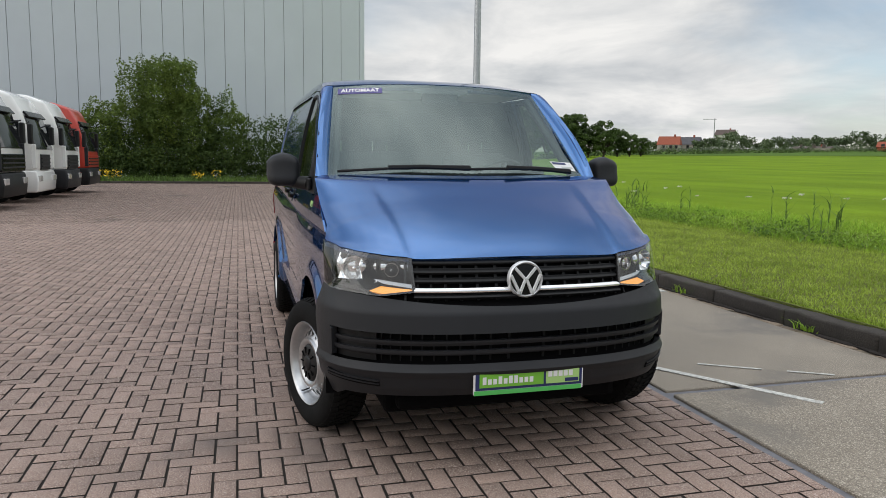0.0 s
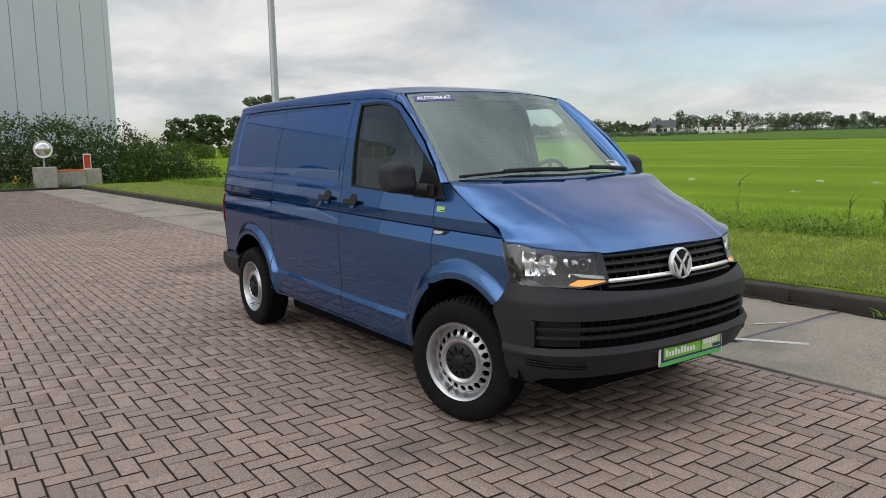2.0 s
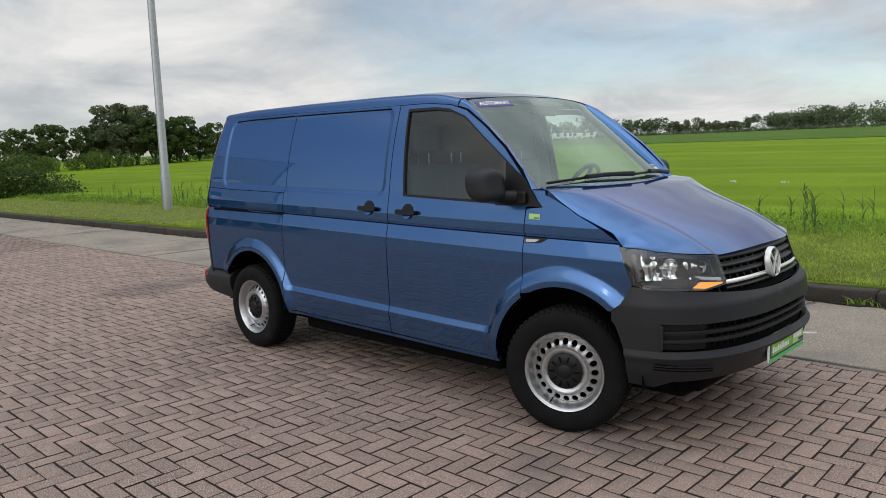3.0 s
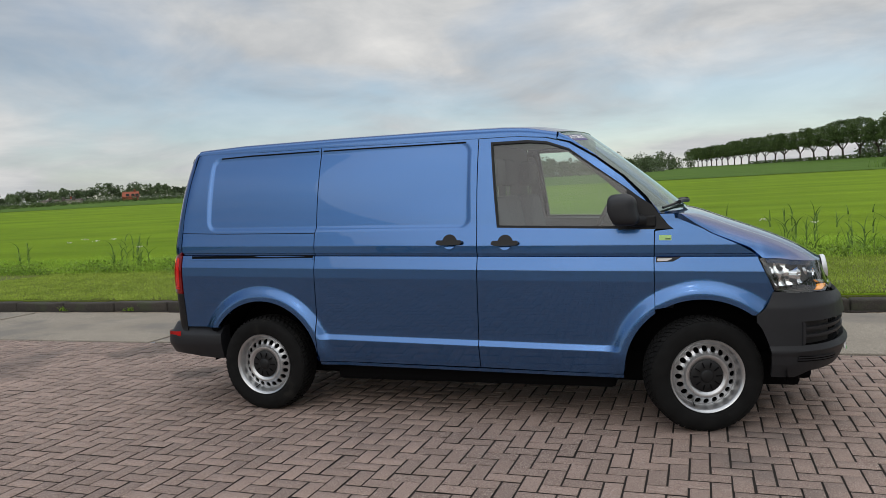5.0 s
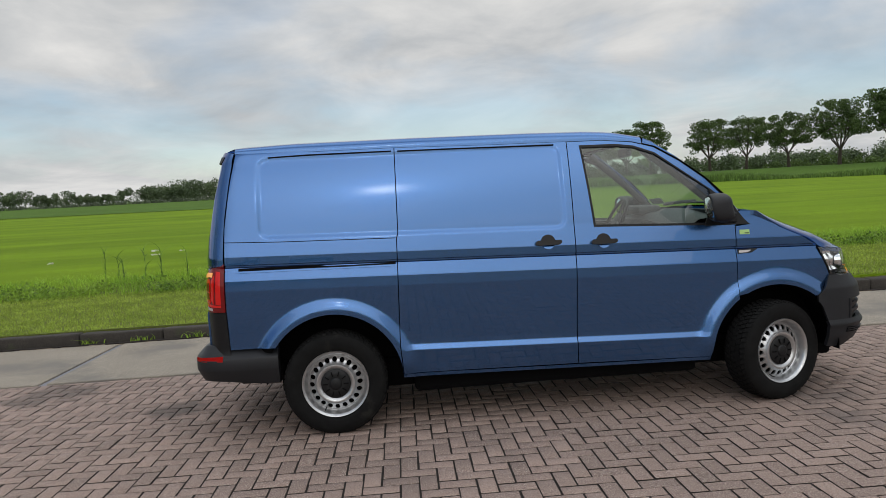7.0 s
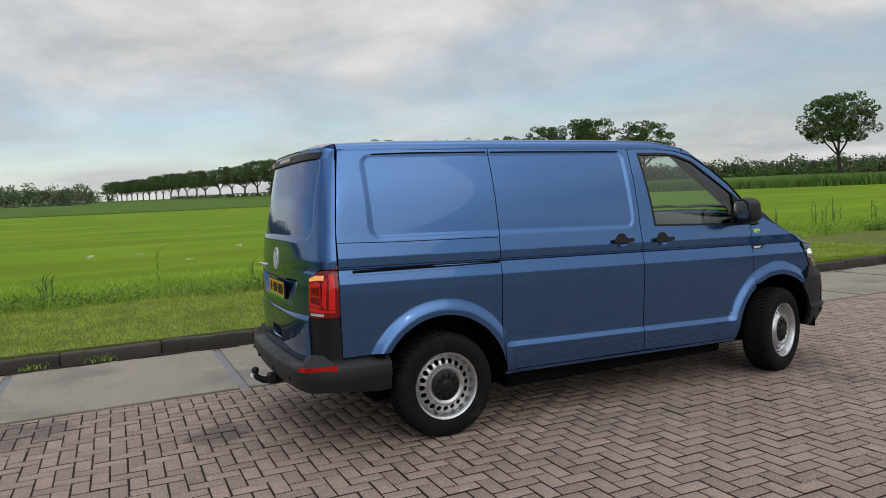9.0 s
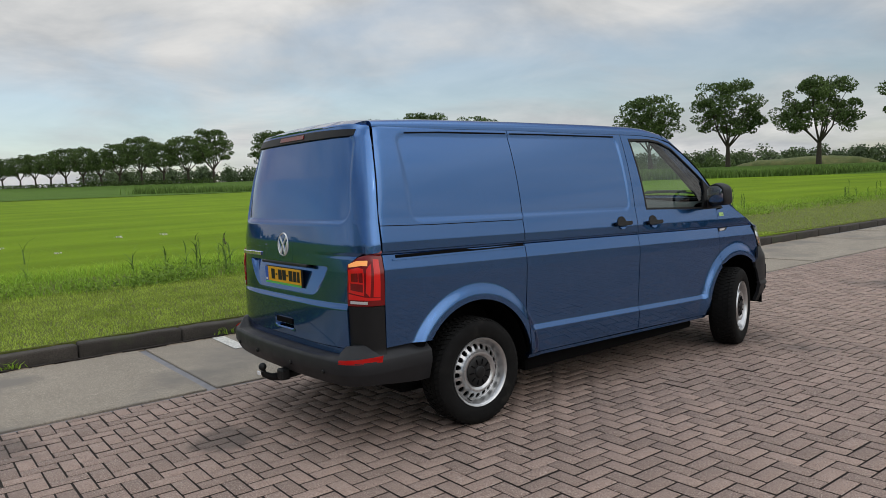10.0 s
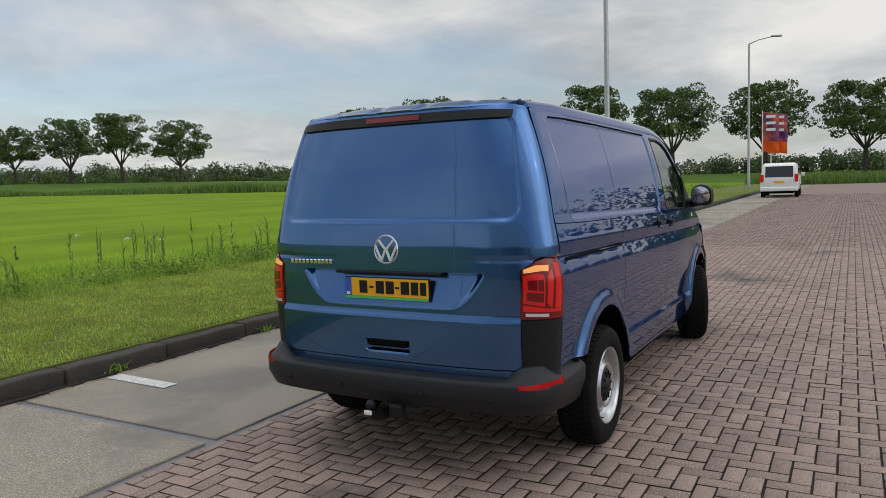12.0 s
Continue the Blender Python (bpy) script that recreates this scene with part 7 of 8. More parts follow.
    wheel(-WB, 1, 0)

    # ---- door mirrors ----
    for sg in (-1, 1):
        bm = bmesh.new()
        bmesh.ops.create_uvsphere(bm, u_segments=32, v_segments=20, radius=1)
        for v in bm.verts:
            c = v.co
            f = lambda a, p: math.copysign(abs(a) ** p, a)
            x, y, z = f(c.x, 0.62), f(c.y, 0.55), f(c.z, 0.55)
            z_top = 0.088 - 0.022 * max(0, y * sg) - 0.02 * max(0, -y * sg)
            x = x * (0.092 if x > 0 else 0.085)
            ring_ = math.hypot(y, z)
            if x < -0.058:
                x = -0.058 + (0.022 if ring_ < 0.80 else 0.0)
            v.co = Vector((-0.432 + x - 0.010 * y * sg + 0.03 * max(0, -z), sg * 0.990 + y * 0.090, 1.335 + z * (z_top * 1.06 if z > 0 else 0.094)))
        mir_ = part("door_mirror", bm, BUMPER, van, "black plastic door mirror", smooth=60)
        bm = bmesh.new()
        rings_ = []
        for k in range(6):
            q_ = k / 5
            rings_.append([bm.verts.new((-0.485 - 0.012 * (1 - q_ * q_) + 0.03 * max(0, -math.sin(a)) * q_, sg * 0.990 + q_ * 0.079 * math.copysign(abs(math.cos(a)) ** 0.6, math.cos(a)), 1.332 + q_ * 0.074 * math.copysign(abs(math.sin(a)) ** 0.6, math.sin(a)))) for a in np.linspace(0, 2 * math.pi, 41)[:-1]] if k else [bm.verts.new((-0.497, sg * 0.990, 1.332))])
        for i in range(40):
            bm.faces.new((rings_[0][0], rings_[1][i], rings_[1][(i + 1) % 40]))
            for a, b in zip(rings_[1:], rings_[2:]):
                bm.faces.new((a[i], b[i], b[(i + 1) % 40], a[(i + 1) % 40]))
        bmesh.ops.recalc_face_normals(bm, faces=bm.faces[:])
        bmesh.ops.solidify(bm, geom=bm.faces[:], thickness=0.004)
        part("mirror_glass", bm, CHROME, mir_, "convex mirror glass", smooth=60)
        part("mirror_arm", tube_bm([(-0.32, sg * 0.855, 1.258), (-0.36, sg * 0.905, 1.262), (-0.40, sg * 0.955, 1.278)], [0.040, 0.036, 0.040], 12), BLACK_TRIM, mir_, smooth=60)
        part("mirror_foot", box_bm((-0.41, -0.24, sg * 0.862 - 0.012, sg * 0.862 + 0.012, 1.222, 1.290), bevel=0.01), BLACK_TRIM, mir_)

    # ---- cabin ----
    part("cabin_floor", box_bm((-1.36, -0.50, -0.78, 0.78, 0.50, 0.55)), CABIN, body)
    part("bulkhead", extruded_yz([(-0.83, 0.50), (0.83, 0.50), (0.82, 1.25), (0.66, 1.82), (-0.66, 1.82), (-0.82, 1.25)], -1.375, -1.350), BULKHEAD_GREY, body, "grey partition behind the seats")
    part("headlining", box_bm((-1.34, -0.92, -0.60, 0.60, 1.815, 1.835), bevel=0.008), CABIN_LIGHT, body)
    dash_bm = bmesh.new()
    prof_d = [(-0.16, 1.25), (-0.22, 1.29), (-0.34, 1.285), (-0.48, 1.265), (-0.55, 1.22), (-0.56, 1.10), (-0.52, 0.92), (-0.40, 0.75), (-0.16, 0.72)]
    ring_r = [[dash_bm.verts.new((x, y, z + 0.02 * math.sin(y * 4 + 0.6) * (z > 1.2))) for x, z in prof_d] for y in np.linspace(-0.80, 0.80, 17)]
    for a, b in zip(ring_r, ring_r[1:]):
        for k in range(len(prof_d) - 1):
            dash_bm.faces.new((a[k], a[k + 1], b[k + 1], b[k]))
    bmesh.ops.recalc_face_normals(dash_bm, faces=dash_bm.faces[:])
    dash = part("dashboard", dash_bm, CABIN, van, "dark grey dashboard", smooth=40)
    part("binnacle", box_bm((-0.56, -0.36, 0.22, 0.58, 1.27, 1.345), bevel=0.03), CABIN, dash, smooth=40)
    part("centre_screen", box_bm((-0.565, -0.55, -0.10, 0.12, 1.08, 1.22), bevel=0.005), GLOSS_BLACK, dash)
    for y in (-0.66, -0.20, 0.70):
        part("air_vent", box_bm((-0.566, -0.55, y - 0.06, y + 0.06, 1.15, 1.21), bevel=0.008), GLOSS_BLACK, dash)
    st_m = Matrix.Translation((-0.70, 0.40, 1.235)) @ Matrix.Rotation(radians(-62), 4, "Y")
    bm = bmesh.new()
    bm = tube_bm([(0.185 * math.cos(a), 0.185 * math.sin(a), 0) for a in np.linspace(0, 2 * math.pi, 33)], 0.015, 8, caps=False)
    bm.transform(st_m)
    whl = part("steering_wheel", bm, BLACK_TRIM, dash, "black steering wheel", smooth=60)
    for a in (20, 160, 270):
        bm = tube_bm([(0.03 * math.cos(radians(a)), 0.03 * math.sin(radians(a)), -0.01), (0.18 * math.cos(radians(a)), 0.18 * math.sin(radians(a)), 0)], 0.014, 8)
        bm.transform(Matrix.Translation((-0.70, 0.40, 1.235)) @ Matrix.Rotation(radians(-62), 4, "Y") @ Matrix.Rotation(radians(90), 4, "Z"))
        part("spoke", bm, CABIN, whl)
    bm = lathe_bm([(0.001, 0.012), (0.06, 0.006), (0.07, -0.015), (0.02, -0.14)], 20, "Z")
    bm.transform(st_m)
    part("hub", bm, CABIN, whl, smooth=40)
    for y, wd in ((0.42, 0.25), (-0.28, 0.25), (-0.60, 0.20)):
        seat = part("seat", box_bm((-1.22, -0.72, y - wd, y + wd, 0.70, 0.90), bevel=0.05, segments=3), SEAT_CLOTH, van, "dark cloth cabin seat", smooth=40)
        bm = box_bm((-0.06, 0.06, -wd + 0.02, wd - 0.02, 0.0, 0.60), bevel=0.05, segments=3)
        bm.transform(Matrix.Translation((-1.20, y, 0.86)) @ Matrix.Rotation(radians(-10), 4, "Y"))
        part("backrest", bm, SEAT_CLOTH, seat, smooth=40)
        bm = box_bm((-0.05, 0.05, -0.13, 0.13, 0.0, 0.19), bevel=0.04, segments=3)
        bm.transform(Matrix.Translation((-1.285, y, 1.52)))
        part("headrest", bm, SEAT_CLOTH, seat, smooth=40)
        for dy in (-0.05, 0.05):
            part("headrest_post", tube_bm([(-1.285, y + dy, 1.42), (-1.285, y + dy, 1.56)], 0.006, 8), CHROME, seat)
    for sg in (-1, 1):
        part("b_pillar_lining", patch([[(-1.34, 0.62), (-1.20, 0.62), (-1.24, 1.25), (-1.28, 1.74), (-1.34, 1.76)]], side_at(sg, -0.05), 0.1, 0.1, 0.02), CABIN, body)
        part("a_pillar_lining", tube_bm([screen_at(f, sg * 0.955, -0.045) for f in (0.02, 0.5, 0.96)], 0.026, 8), CABIN, body, smooth=60)
    bm = box_bm((-0.02, 0.02, -0.12, 0.12, -0.035, 0.035), bevel=0.015)
    bm.transform(Matrix.Translation(screen_at(0.92, 0.0, -0.06)))
    part("rain_sensor_cover", bm, CABIN, scr)
    return van


van = build_van()

# ---- parked trucks, the far white van, houses ----
def extruded(profile, y0, y1, bevel=0.05, segs=3):
    """A side outline (x, z) given a width, with rounded edges."""
    bm = bmesh.new()
    a = [bm.verts.new((x, y0, z)) for x, z in profile]
    b = [bm.verts.new((x, y1, z)) for x, z in profile]
    n = len(profile)
    for k in range(n):
        bm.faces.new((a[k], a[(k + 1) % n], b[(k + 1) % n], b[k]))
    bm.faces.new(a[::-1])
    bm.faces.new(b)
    bmesh.ops.recalc_face_normals(bm, faces=bm.faces[:])
    if bevel:
        bmesh.ops.bevel(bm, geom=bm.edges[:], offset=bevel, segments=segs, affect="EDGES", profile=0.5)
    return bm


def road_wheel(parent, x, y, r, w, rim_mat):
    s = 1 if y > 0 else -1
    bm = lathe_bm([(r * 0.6, -w / 2), (r * 0.9, -w / 2), (r, -w * 0.38), (r, w * 0.38), (r * 0.9, w / 2), (r * 0.6, w / 2)], 28, "Y", closed=True)
    bm.transform(Matrix.Translation((x, y, r)))
    wh = part("wheel", bm, RUBBER, parent, smooth=40)
    bm = lathe_bm([(r * 0.62, s * w * 0.42), (r * 0.5, s * w * 0.2), (r * 0.3, s * w * 0.3), (0.002, s * w * 0.36)], 24, "Y")
    bm.transform(Matrix.Translation((x, y, r)))
    part("rim", bm, rim_mat, wh, smooth=40)


def truck(place, paint, lower, label, hatch=False, face=None, wide=0.86):
    """A cab-over tractor unit; its nose looks along +x."""
    root = thing("truck", label, "truck", place @ Matrix.Scale(0.88, 4), group="parked trucks")
    face = face or BLACK_TRIM
    prof = [(0.0, 1.05), (0.02, 1.75), (-0.30, 2.95), (-0.62, 3.55), (-1.2, 3.78), (-2.25, 3.80), (-2.25, 0.95), (-1.55, 0.95)]
    cab = part("cab", extruded(prof, -1.22, 1.22, 0.12), paint, root, smooth=40)
    part("bumper", extruded([(0.04, 0.36), (0.09, 0.70), (0.03, 1.08), (-0.45, 1.08), (-0.5, 0.36)], -1.24, 1.24, 0.07), lower, root, smooth=40)
    bm = extruded([(0.035, 1.78), (-0.245, 2.88), (-0.30, 2.88), (-0.05, 1.78)], -1.13, 1.13, 0.02)
    part("windscreen", bm, DARK_GLASS, cab, smooth=40)
    part("grille", extruded([(0.045, 1.10), (0.05, 1.62), (-0.02, 1.62), (-0.03, 1.10)], -wide, wide, 0.02), face, cab)
    for z in (1.2, 1.33, 1.46):
        part("grille_bar", box_bm((0.04, 0.075, -wide * 0.95, wide * 0.95, z, z + 0.045), bevel=0.01), BUMPER, cab)
    part("sun_visor", extruded([(-0.19, 2.82), (-0.13, 2.85), (-0.29, 3.04), (-0.33, 2.98)], -1.10, 1.10, 0.015), GLOSS_BLACK, cab)
    for s in (-1, 1):
        part("side_window", box_bm((-1.15, -0.42, s * 1.225 - 0.012, s * 1.225 + 0.012, 1.98, 2.72), bevel=0.01), DARK_GLASS, cab)
        part("door_seam", box_bm((-1.27, -1.255, s * 1.222 - 0.006, s * 1.222 + 0.006, 1.0, 2.85)), BLACK_TRIM, cab)
        part("headlight", box_bm((0.02, 0.115, s * 0.95 - 0.2, s * 0.95 + 0.2, 0.72, 0.92), bevel=0.03), CLEAR_LENS, root)
        part("mirror", box_bm((-0.12, 0.02, s * 1.42 - 0.11, s * 1.42 + 0.11, 1.95, 2.60), bevel=0.04), BLACK_TRIM, root)
        part("mirror_bracket", tube_bm([(-0.2, s * 1.2, 2.62), (-0.08, s * 1.42, 2.66)], 0.025, 8), BLACK_TRIM, root)
        part("step", box_bm((-1.1, -0.45, s * 1.12 - 0.08, s * 1.12 + 0.08, 0.42, 0.52), bevel=0.02), BLACK_TRIM, root)
        road_wheel(root, -1.25, s * 1.02, 0.50, 0.31, SATIN)
        part("wheel_arch", box_bm((-1.85, -0.62, s * 1.20 - 0.05, s * 1.20 + 0.035, 0.98, 1.16), bevel=0.03), BLACK_TRIM, cab)
        part("door_handle", box_bm((-1.22, -1.02, s * 1.225 - 0.02, s * 1.225 + 0.02, 1.80, 1.86), bevel=0.01), BLACK_TRIM, cab)
        part("corner_vane", box_bm((-0.10, 0.045, s * 1.19 - 0.04, s * 1.19 + 0.045, 1.15, 1.95), bevel=0.03), paint if lower is not BLACK_TRIM else BUMPER, cab)
        part("air_deflector", box_bm((-2.9, -2.2, s * 1.17 - 0.03, s * 1.17 + 0.03, 0.98, 3.4), bevel=0.02), paint, cab)
        road_wheel(root, -4.9, s * 0.95, 0.50, 0.55, SATIN)
        part("tank", box_bm((-3.8, -2.5, s * 0.9 - 0.3, s * 0.9 + 0.3, 0.45, 1.0), bevel=0.1), SATIN, root, smooth=40)
    part("chassis", box_bm((-5.9, -0.4, -0.42, 0.42, 0.70, 0.98), bevel=0.03), BLACK_TRIM, root)
    if hatch:
        part("roof_unit", box_bm((-1.9, -1.2, -0.5, 0.5, 3.78, 4.05), bevel=0.06), BLACK_TRIM, cab)
    return root


TY = -6.9
first_truck = truck(pose(-17.65, TY, 0, 0, 0, 90), WHITE_PAINT, BLACK_TRIM, "white truck cab with black grille and bumper", True, GLOSS_BLACK, 1.18)
truck(pose(-20.95, TY, 0, 0, 0, 90), WHITE_PAINT, WHITE_PAINT, "white truck cab with a white bumper", False, BLACK_TRIM, 0.6)
truck(pose(-23.8, TY + 0.2, 0, 0, 0, 90), WHITE_PAINT, BUMPER, "white truck cab with a grey bumper")
truck(pose(-27.2, TY + 0.25, 0, 0, 0, 90), RED_PAINT, BLACK_TRIM, "red truck cab with dark lower trim", False, RED_PAINT, 1.15)
# trucks and vans that stand across the yard and show in the van's paint
for i, x in enumerate((17.0, 21.5, 26.0, 31.0, 36.5, 42.0, 48.0)):
    copy_thing(first_truck, pose(x, -10.5 - 0.7 * i, 0, 0, 0, 100) @ Matrix.Scale(0.88, 4))


def small_van(place, label):
    """A white van; its nose looks along +x."""
    root = thing("white_van", label, "van", place, group="far vans")
    prof = [(2.45, 0.35), (2.48, 0.80), (2.25, 1.02), (1.55, 1.18), (0.75, 1.80), (0.3, 1.88), (-2.2, 1.90), (-2.38, 1.75), (-2.48, 0.95), (-2.46, 0.35)]
    bm = extruded(prof, -0.96, 0.96, 0.09)
    for v in bm.verts:
        if v.co.z > 1.05:
            v.co.y *= 1 - 0.16 * (v.co.z - 1.05) / 0.85
    body = part("body", bm, WHITE_PAINT, root, smooth=40)
    part("rear_window", extruded([(-2.475, 1.12), (-2.385, 1.72), (-2.36, 1.72), (-2.44, 1.12)], -0.70, 0.70, 0.015), DARK_GLASS, body)
    part("windscreen", extruded([(1.50, 1.235), (0.82, 1.765), (0.78, 1.75), (1.46, 1.20)], -0.74, 0.74, 0.015), DARK_GLASS, body)
    part("rear_bumper", extruded([(-2.56, 0.36), (-2.56, 0.56), (-2.42, 0.60), (-2.40, 0.34)], -0.95, 0.95, 0.04), WHITE_PAINT, root, smooth=40)
    part("plate", box_bm((-2.50, -2.485, -0.26, 0.26, 0.80, 0.91)), PLATE_YELLOW, body)
    for s in (-1, 1):
        part("tail_lamp", box_bm((-2.50, -2.36, s * 0.86 - 0.09, s * 0.86 + 0.09, 0.85, 1.28), bevel=0.03), RED_LENS, root)
        part("side_window", box_bm((0.0, 0.85, s * 0.885 - 0.03, s * 0.885 + 0.03, 1.15, 1.62), bevel=0.02), DARK_GLASS, body)
        part("mirror", box_bm((0.85, 1.0, s * 1.08 - 0.1, s * 1.08 + 0.1, 1.12, 1.34), bevel=0.04), WHITE_PAINT, root)
        road_wheel(root, 1.55, s * 0.86, 0.33, 0.22, SATIN)
        road_wheel(root, -1.55, s * 0.86, 0.33, 0.22, SATIN)
    part("underside", box_bm((-2.3, 2.2, -0.7, 0.7, 0.22, 0.40)), DEEP_BLACK, root)
    return root


fv = small_van(pose(39.7, 1.5, 0, 0, 0, 1.5), "white van parked at the end of the concrete strip")
for i, x in enumerate((-14.0, -10.5, -6.8)):
    copy_thing(fv, pose(x, -31.0, 0, 0, 0, 95 - 6 * i))
# out of view, run on past the yard to darken the flank's reflection
belt("yard_trees", [(-30, -62), (0, -60), (30, -56), (60, -50), (85, -40), (98, -28), (102, -12)], 8.5, 2.0, 16000, 0.7, LEAF_TREE, 91, "unseen trees beyond the yard that darken the van's reflections", var=0.4)


def house(az, dist, w, d, h, roof_mat, label, turn=0, ridge=3.0, wall=None):
    x, y = polar(az, dist, 3.0, -2.0)
    root = thing("house", label, "house", pose(x, y, land_z(x, y) + 0.2, 0, 0, turn))
    part("wall", box_bm((-w / 2, w / 2, -d / 2, d / 2, -1, h)), wall or HOUSE_WALL, root)
    bm = bmesh.new()
    v = [bm.verts.new(c) for c in ((-w / 2 - 0.3, -d / 2 - 0.3, h), (w / 2 + 0.3, -d / 2 - 0.3, h), (w / 2 + 0.3, d / 2 + 0.3, h), (-w / 2 - 0.3, d / 2 + 0.3, h), (-w / 2, 0, h + ridge), (w / 2, 0, h + ridge))]
    for f in ((0, 1, 5, 4), (2, 3, 4, 5), (1, 2, 5), (3, 0, 4), (3, 2, 1, 0)):
        bm.faces.new([v[i] for i in f])
    part("roof", bm, roof_mat, root)
    part("chimney", box_bm((w * 0.2, w * 0.2 + 0.7, -0.3, 0.4, h + ridge * 0.5, h + ridge + 0.8)), ROOF_TILE, root)
    for k in (-0.28, 0.05, 0.3):
        part("window", box_bm((w * k, w * k + 1.2, -d / 2 - 0.06, -d / 2 + 0.02, 0.9, 2.3)), DARK_GLASS, root)
    return root


house(147.2, 330, 9, 8, 2.6, ROOF_TILE, "low house with a red tiled roof behind trees", 50, 3.6)
house(145.9, 340, 11, 8, 2.6, ROOF_GREY, "low house with a grey roof behind trees", 40, 3.4)
house(143.4, 520, 12, 10, 9.6, ROOF_BROWN, "large pale building with a brown roof far off", 40, 3.6, PALE_WALL)
house(133.2, 318, 6, 5, 1.2, ROOF_TILE, "low barn with a red roof far off", 40, 2.0, ROOF_TILE)
house(127.9, 326, 10, 8, 2.6, ROOF_GREY, "white house with a dark roof among trees", 30, 3.2, WHITE_PAINT)
house(124.6, 322, 9, 6, 1.9, PALE_WALL, "long low white shed far off among trees", 30, 0.5, WHITE_PAINT)
house(123.2, 322, 12, 6, 1.7, PALE_WALL, "long low white shed far off among trees", 30, 0.5, WHITE_PAINT)
house(137.6, 316, 14, 6, 1.0, ROOF_BROWN, "dark low shed far off before the trees", 30, 0.6)
house(116.0, 372, 11, 7, 1.5, PALE_WALL, "low white glasshouse far off", 22, 0.6, WHITE_PAINT)
house(114.2, 372, 14, 7, 1.9, PALE_WALL, "long white glasshouse far off", 20, 0.5, WHITE_PAINT)
board = thing("notice_board", "low white board on two posts beyond the verge", "sign", pose(57.0, 14.0, land_z(57, 14), 0, 0, 14))
part("panel", box_bm((-0.02, 0.02, -0.72, 0.72, 0.95, 1.30), bevel=0.005), WHITE_PAINT, board)
for y in (-0.6, 0.6):
    part("post", box_bm((-0.03, 0.03, y - 0.04, y + 0.04, -0.1, 1.0), bevel=0.005), GALV, board)
cx, cy = polar(144.3, 420, 3.7, -1.3)
crane = thing("tower_crane", "thin tower crane far off on the horizon", "crane", pose(cx, cy, land_z(cx, cy), 0, 0, 60))
part("mast", box_bm((-0.2, 0.2, -0.2, 0.2, 0, 17)), GALV, crane)
part("jib", box_bm((-6, 1.0, -0.1, 0.1, 16.4, 16.7)), GALV, crane)

# ---- paving bricks in herringbone ----
BW, BL, GAP = 0.1007, 0.2014, 0.0105


def brick_layout(x0, x1, y0, y1):
    """Herringbone laid square to the kerb: pairs of bricks that step diagonally. Rows of centre x, centre y, turned."""
    out = []
    n0, n1 = int(math.floor(x0 / BW)) - 2, int(math.ceil(x1 / BW)) + 2
    m0, m1 = int(math.floor(y0 / BW)) - 2, int(math.ceil(y1 / BW)) + 2
    for i in range(n0, n1):
        for j in range(m0, m1):
            s = (i - j) % 4
            if s == 0:
                c = ((i + 1) * BW, (j + 0.5) * BW, 0)
            elif s == 2:
                c = ((i + 0.5) * BW, (j + 0) * BW, 1)
            else:
                continue
            c = (c[0] + 0.0221, c[1] + 0.0439, c[2])
            if x0 <= c[0] < x1 and y0 <= c[1] < y1:
                out.append(c)
    return np.array(out)


def brick_corners(c, seed, bevel):
    """Tops and sides of many bricks as one array of quads."""
    r = np.random.default_rng(seed)
    n = len(c)
    turned = c[:, 2] > 0.5
    hx = np.where(turned, BW, BL) / 2 - GAP / 2
    hy = np.where(turned, BL, BW) / 2 - GAP / 2
    z = r.normal(0, 0.0009, n)
    tilt = r.normal(0, 0.009, (n, 2))
    cx, cy = c[:, 0] + r.normal(0, 0.0012, n), c[:, 1] + r.normal(0, 0.0012, n)
    sg = np.array([(-1, -1), (1, -1), (1, 1), (-1, 1)])

    def ring(inset, dz):
        px, py = sg[None, :, 0] * (hx[:, None] - inset), sg[None, :, 1] * (hy[:, None] - inset)
        pz = z[:, None] + dz + px * tilt[:, :1] * 0.5 + py * tilt[:, 1:] * 0.5
        return np.stack([cx[:, None] + px, np.minimum(cy[:, None] + py, EDGE_Y - 0.008 - inset), pz], 2)

    rings = [ring(bevel, 0.0), ring(0, -bevel), ring(0, -0.034)] if bevel else [ring(0, 0.0), ring(0, -0.034)]
    polys = [rings[0]]
    for a, b in zip(rings, rings[1:]):
        for k in range(4):
            k2 = (k + 1) % 4
            polys.append(np.stack([b[:, k], b[:, k2], a[:, k2], a[:, k]], 1))
    return rings, polys


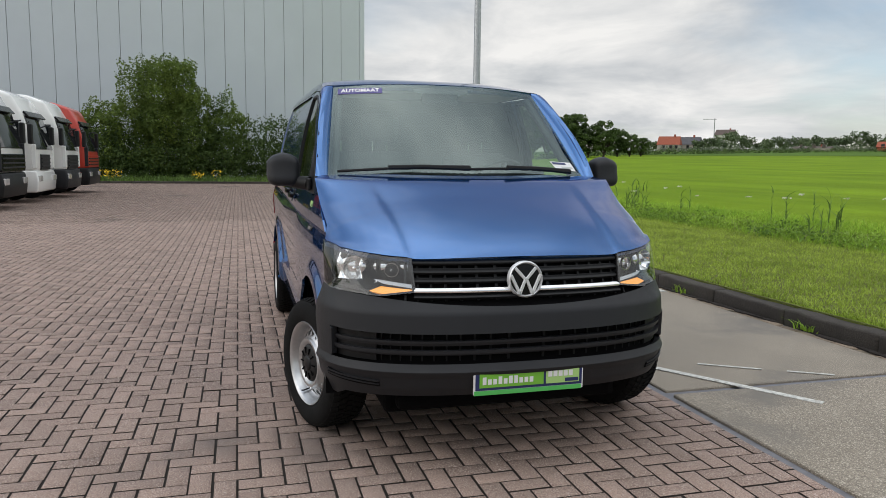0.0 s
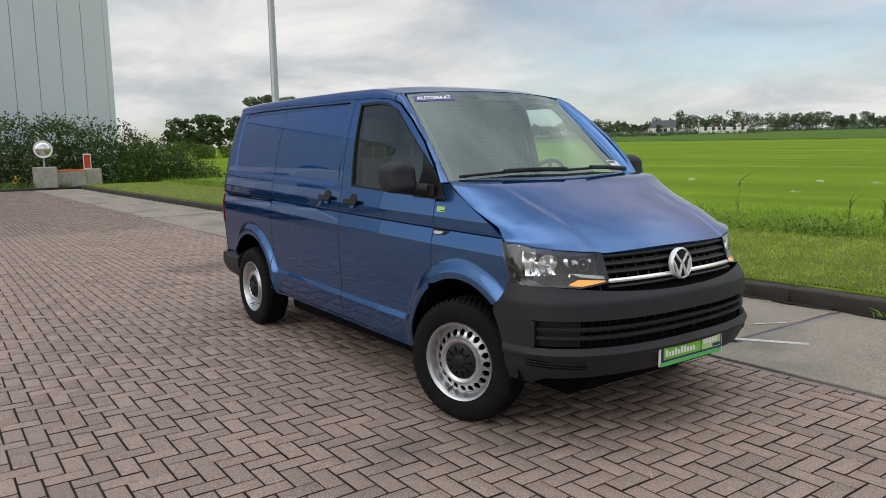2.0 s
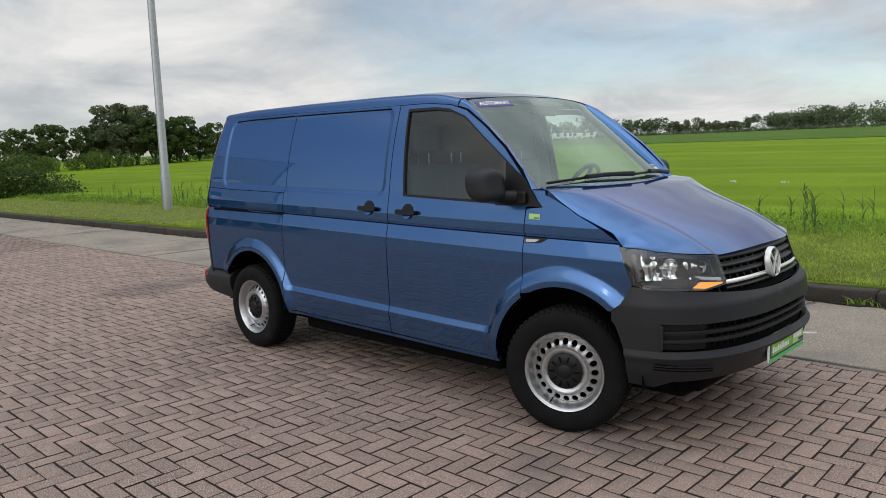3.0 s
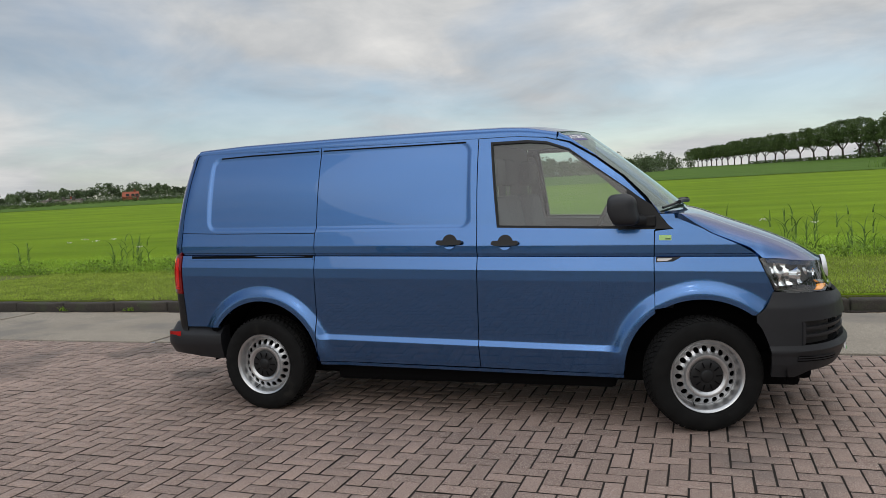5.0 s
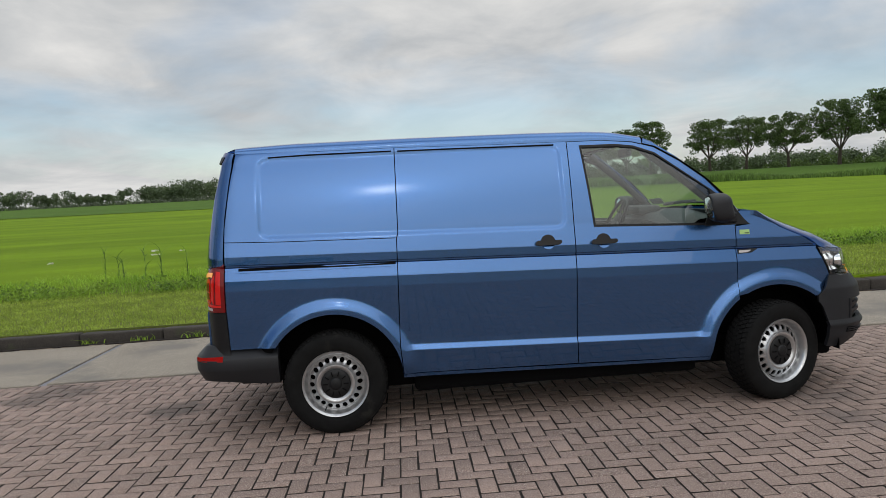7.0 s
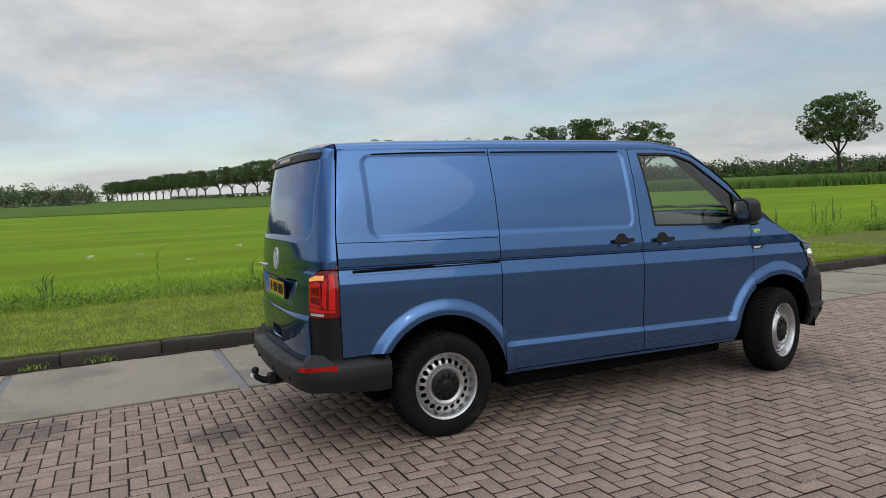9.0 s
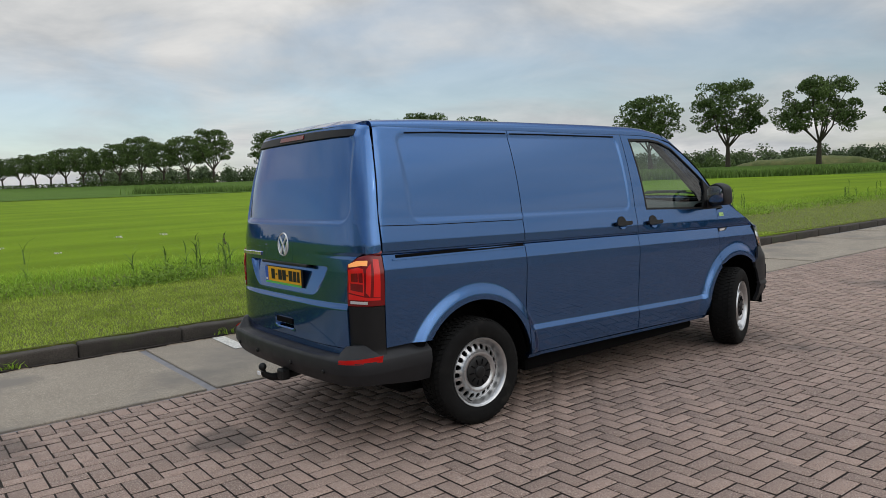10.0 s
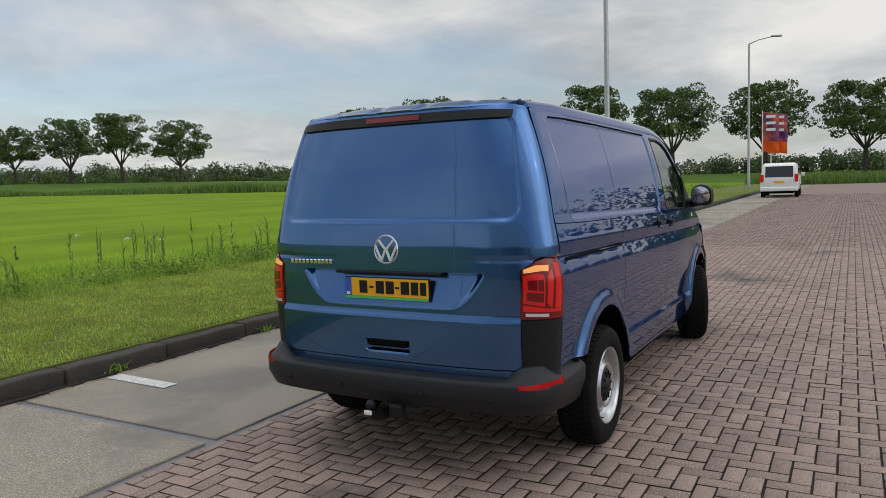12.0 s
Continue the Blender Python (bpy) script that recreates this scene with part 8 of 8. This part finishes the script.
def brick_field(name, c, seed, bevel, parent):
    """Bricks joined into one mesh, each an island of its own."""
    rings, _ = brick_corners(c, seed, bevel)
    n, k = len(c), len(rings)
    co = np.stack(rings, 1).reshape(n * k * 4, 3)
    faces = [[0, 1, 2, 3]]
    for a in range(k - 1):
        for q in range(4):
            q2 = (q + 1) % 4
            faces.append([(a + 1) * 4 + q, (a + 1) * 4 + q2, a * 4 + q2, a * 4 + q])
    f = np.array(faces)
    idx = (f[None] + (np.arange(n) * k * 4)[:, None, None]).reshape(-1, 4)
    me = bpy.data.meshes.new(name)
    me.vertices.add(len(co))
    me.vertices.foreach_set("co", co.reshape(-1).astype(np.float32))
    me.loops.add(idx.size)
    me.loops.foreach_set("vertex_index", idx.reshape(-1).astype(np.int32))
    me.polygons.add(len(idx))
    me.polygons.foreach_set("loop_start", (np.arange(len(idx)) * 4).astype(np.int32))
    me.update(calc_edges=True)
    me.materials.append(BRICK_FAR)
    me.materials.append(JOINT)
    side = np.zeros((n, len(faces)), dtype=np.int32)
    side[:, -4:] = 1
    me.polygons.foreach_set("material_index", side.reshape(-1))
    ob = new(name, me)
    ob.parent = parent
    ob["kind"] = "stuff"
    return ob


def lay_paving():
    near = brick_layout(-13.0, 9.0, -9.0, EDGE_Y + 0.07)
    own = (near[:, 0] > -1.6) & (near[:, 0] < 0.2) & (near[:, 1] > -3.8) & (near[:, 1] < -0.1)
    mine = near[own][:300]
    rest = np.array([tuple(q) not in {tuple(m) for m in mine} for q in near]) if len(mine) < 2 else ~np.isin(np.arange(len(near)), np.flatnonzero(own)[:300])
    brick_field("paving_bricks", near[rest], 4, 0.002, yard)
    a = brick_layout(YARD_X0 + 0.1, -13.0, -13.0, EDGE_Y + 0.07)
    b = brick_layout(9.0, 42.0, -13.0, EDGE_Y + 0.07)
    d = brick_layout(-13.0, 9.0, -13.0, -9.0)
    brick_field("distant_paving_bricks", np.concatenate([a, b, d]), 5, 0.0, yard)
    bm = box_bm((-BL / 2 + GAP / 2, BL / 2 - GAP / 2, -BW / 2 + GAP / 2, BW / 2 - GAP / 2, -0.03, 0.0))
    bmesh.ops.bevel(bm, geom=[e for e in bm.edges if e.verts[0].co.z > -0.01 and e.verts[1].co.z > -0.01], offset=0.002, segments=1, affect="EDGES")
    me = bpy.data.meshes.new("brick")
    bm.to_mesh(me)
    bm.free()
    me.materials.append(BRICK)
    me.materials.append(JOINT)
    for f in me.polygons:
        f.material_index = 1 if abs(f.normal.z) < 0.3 else 0
    r = random.Random(9)
    for x, y, t in mine:
        ob = new("brick", me)
        ob.parent = yard
        ob.location = (x, y, r.gauss(0, 0.0013))
        ob.rotation_euler = (r.gauss(0, 0.006), r.gauss(0, 0.006), math.pi / 2 if t > 0.5 else 0)


lay_paving()
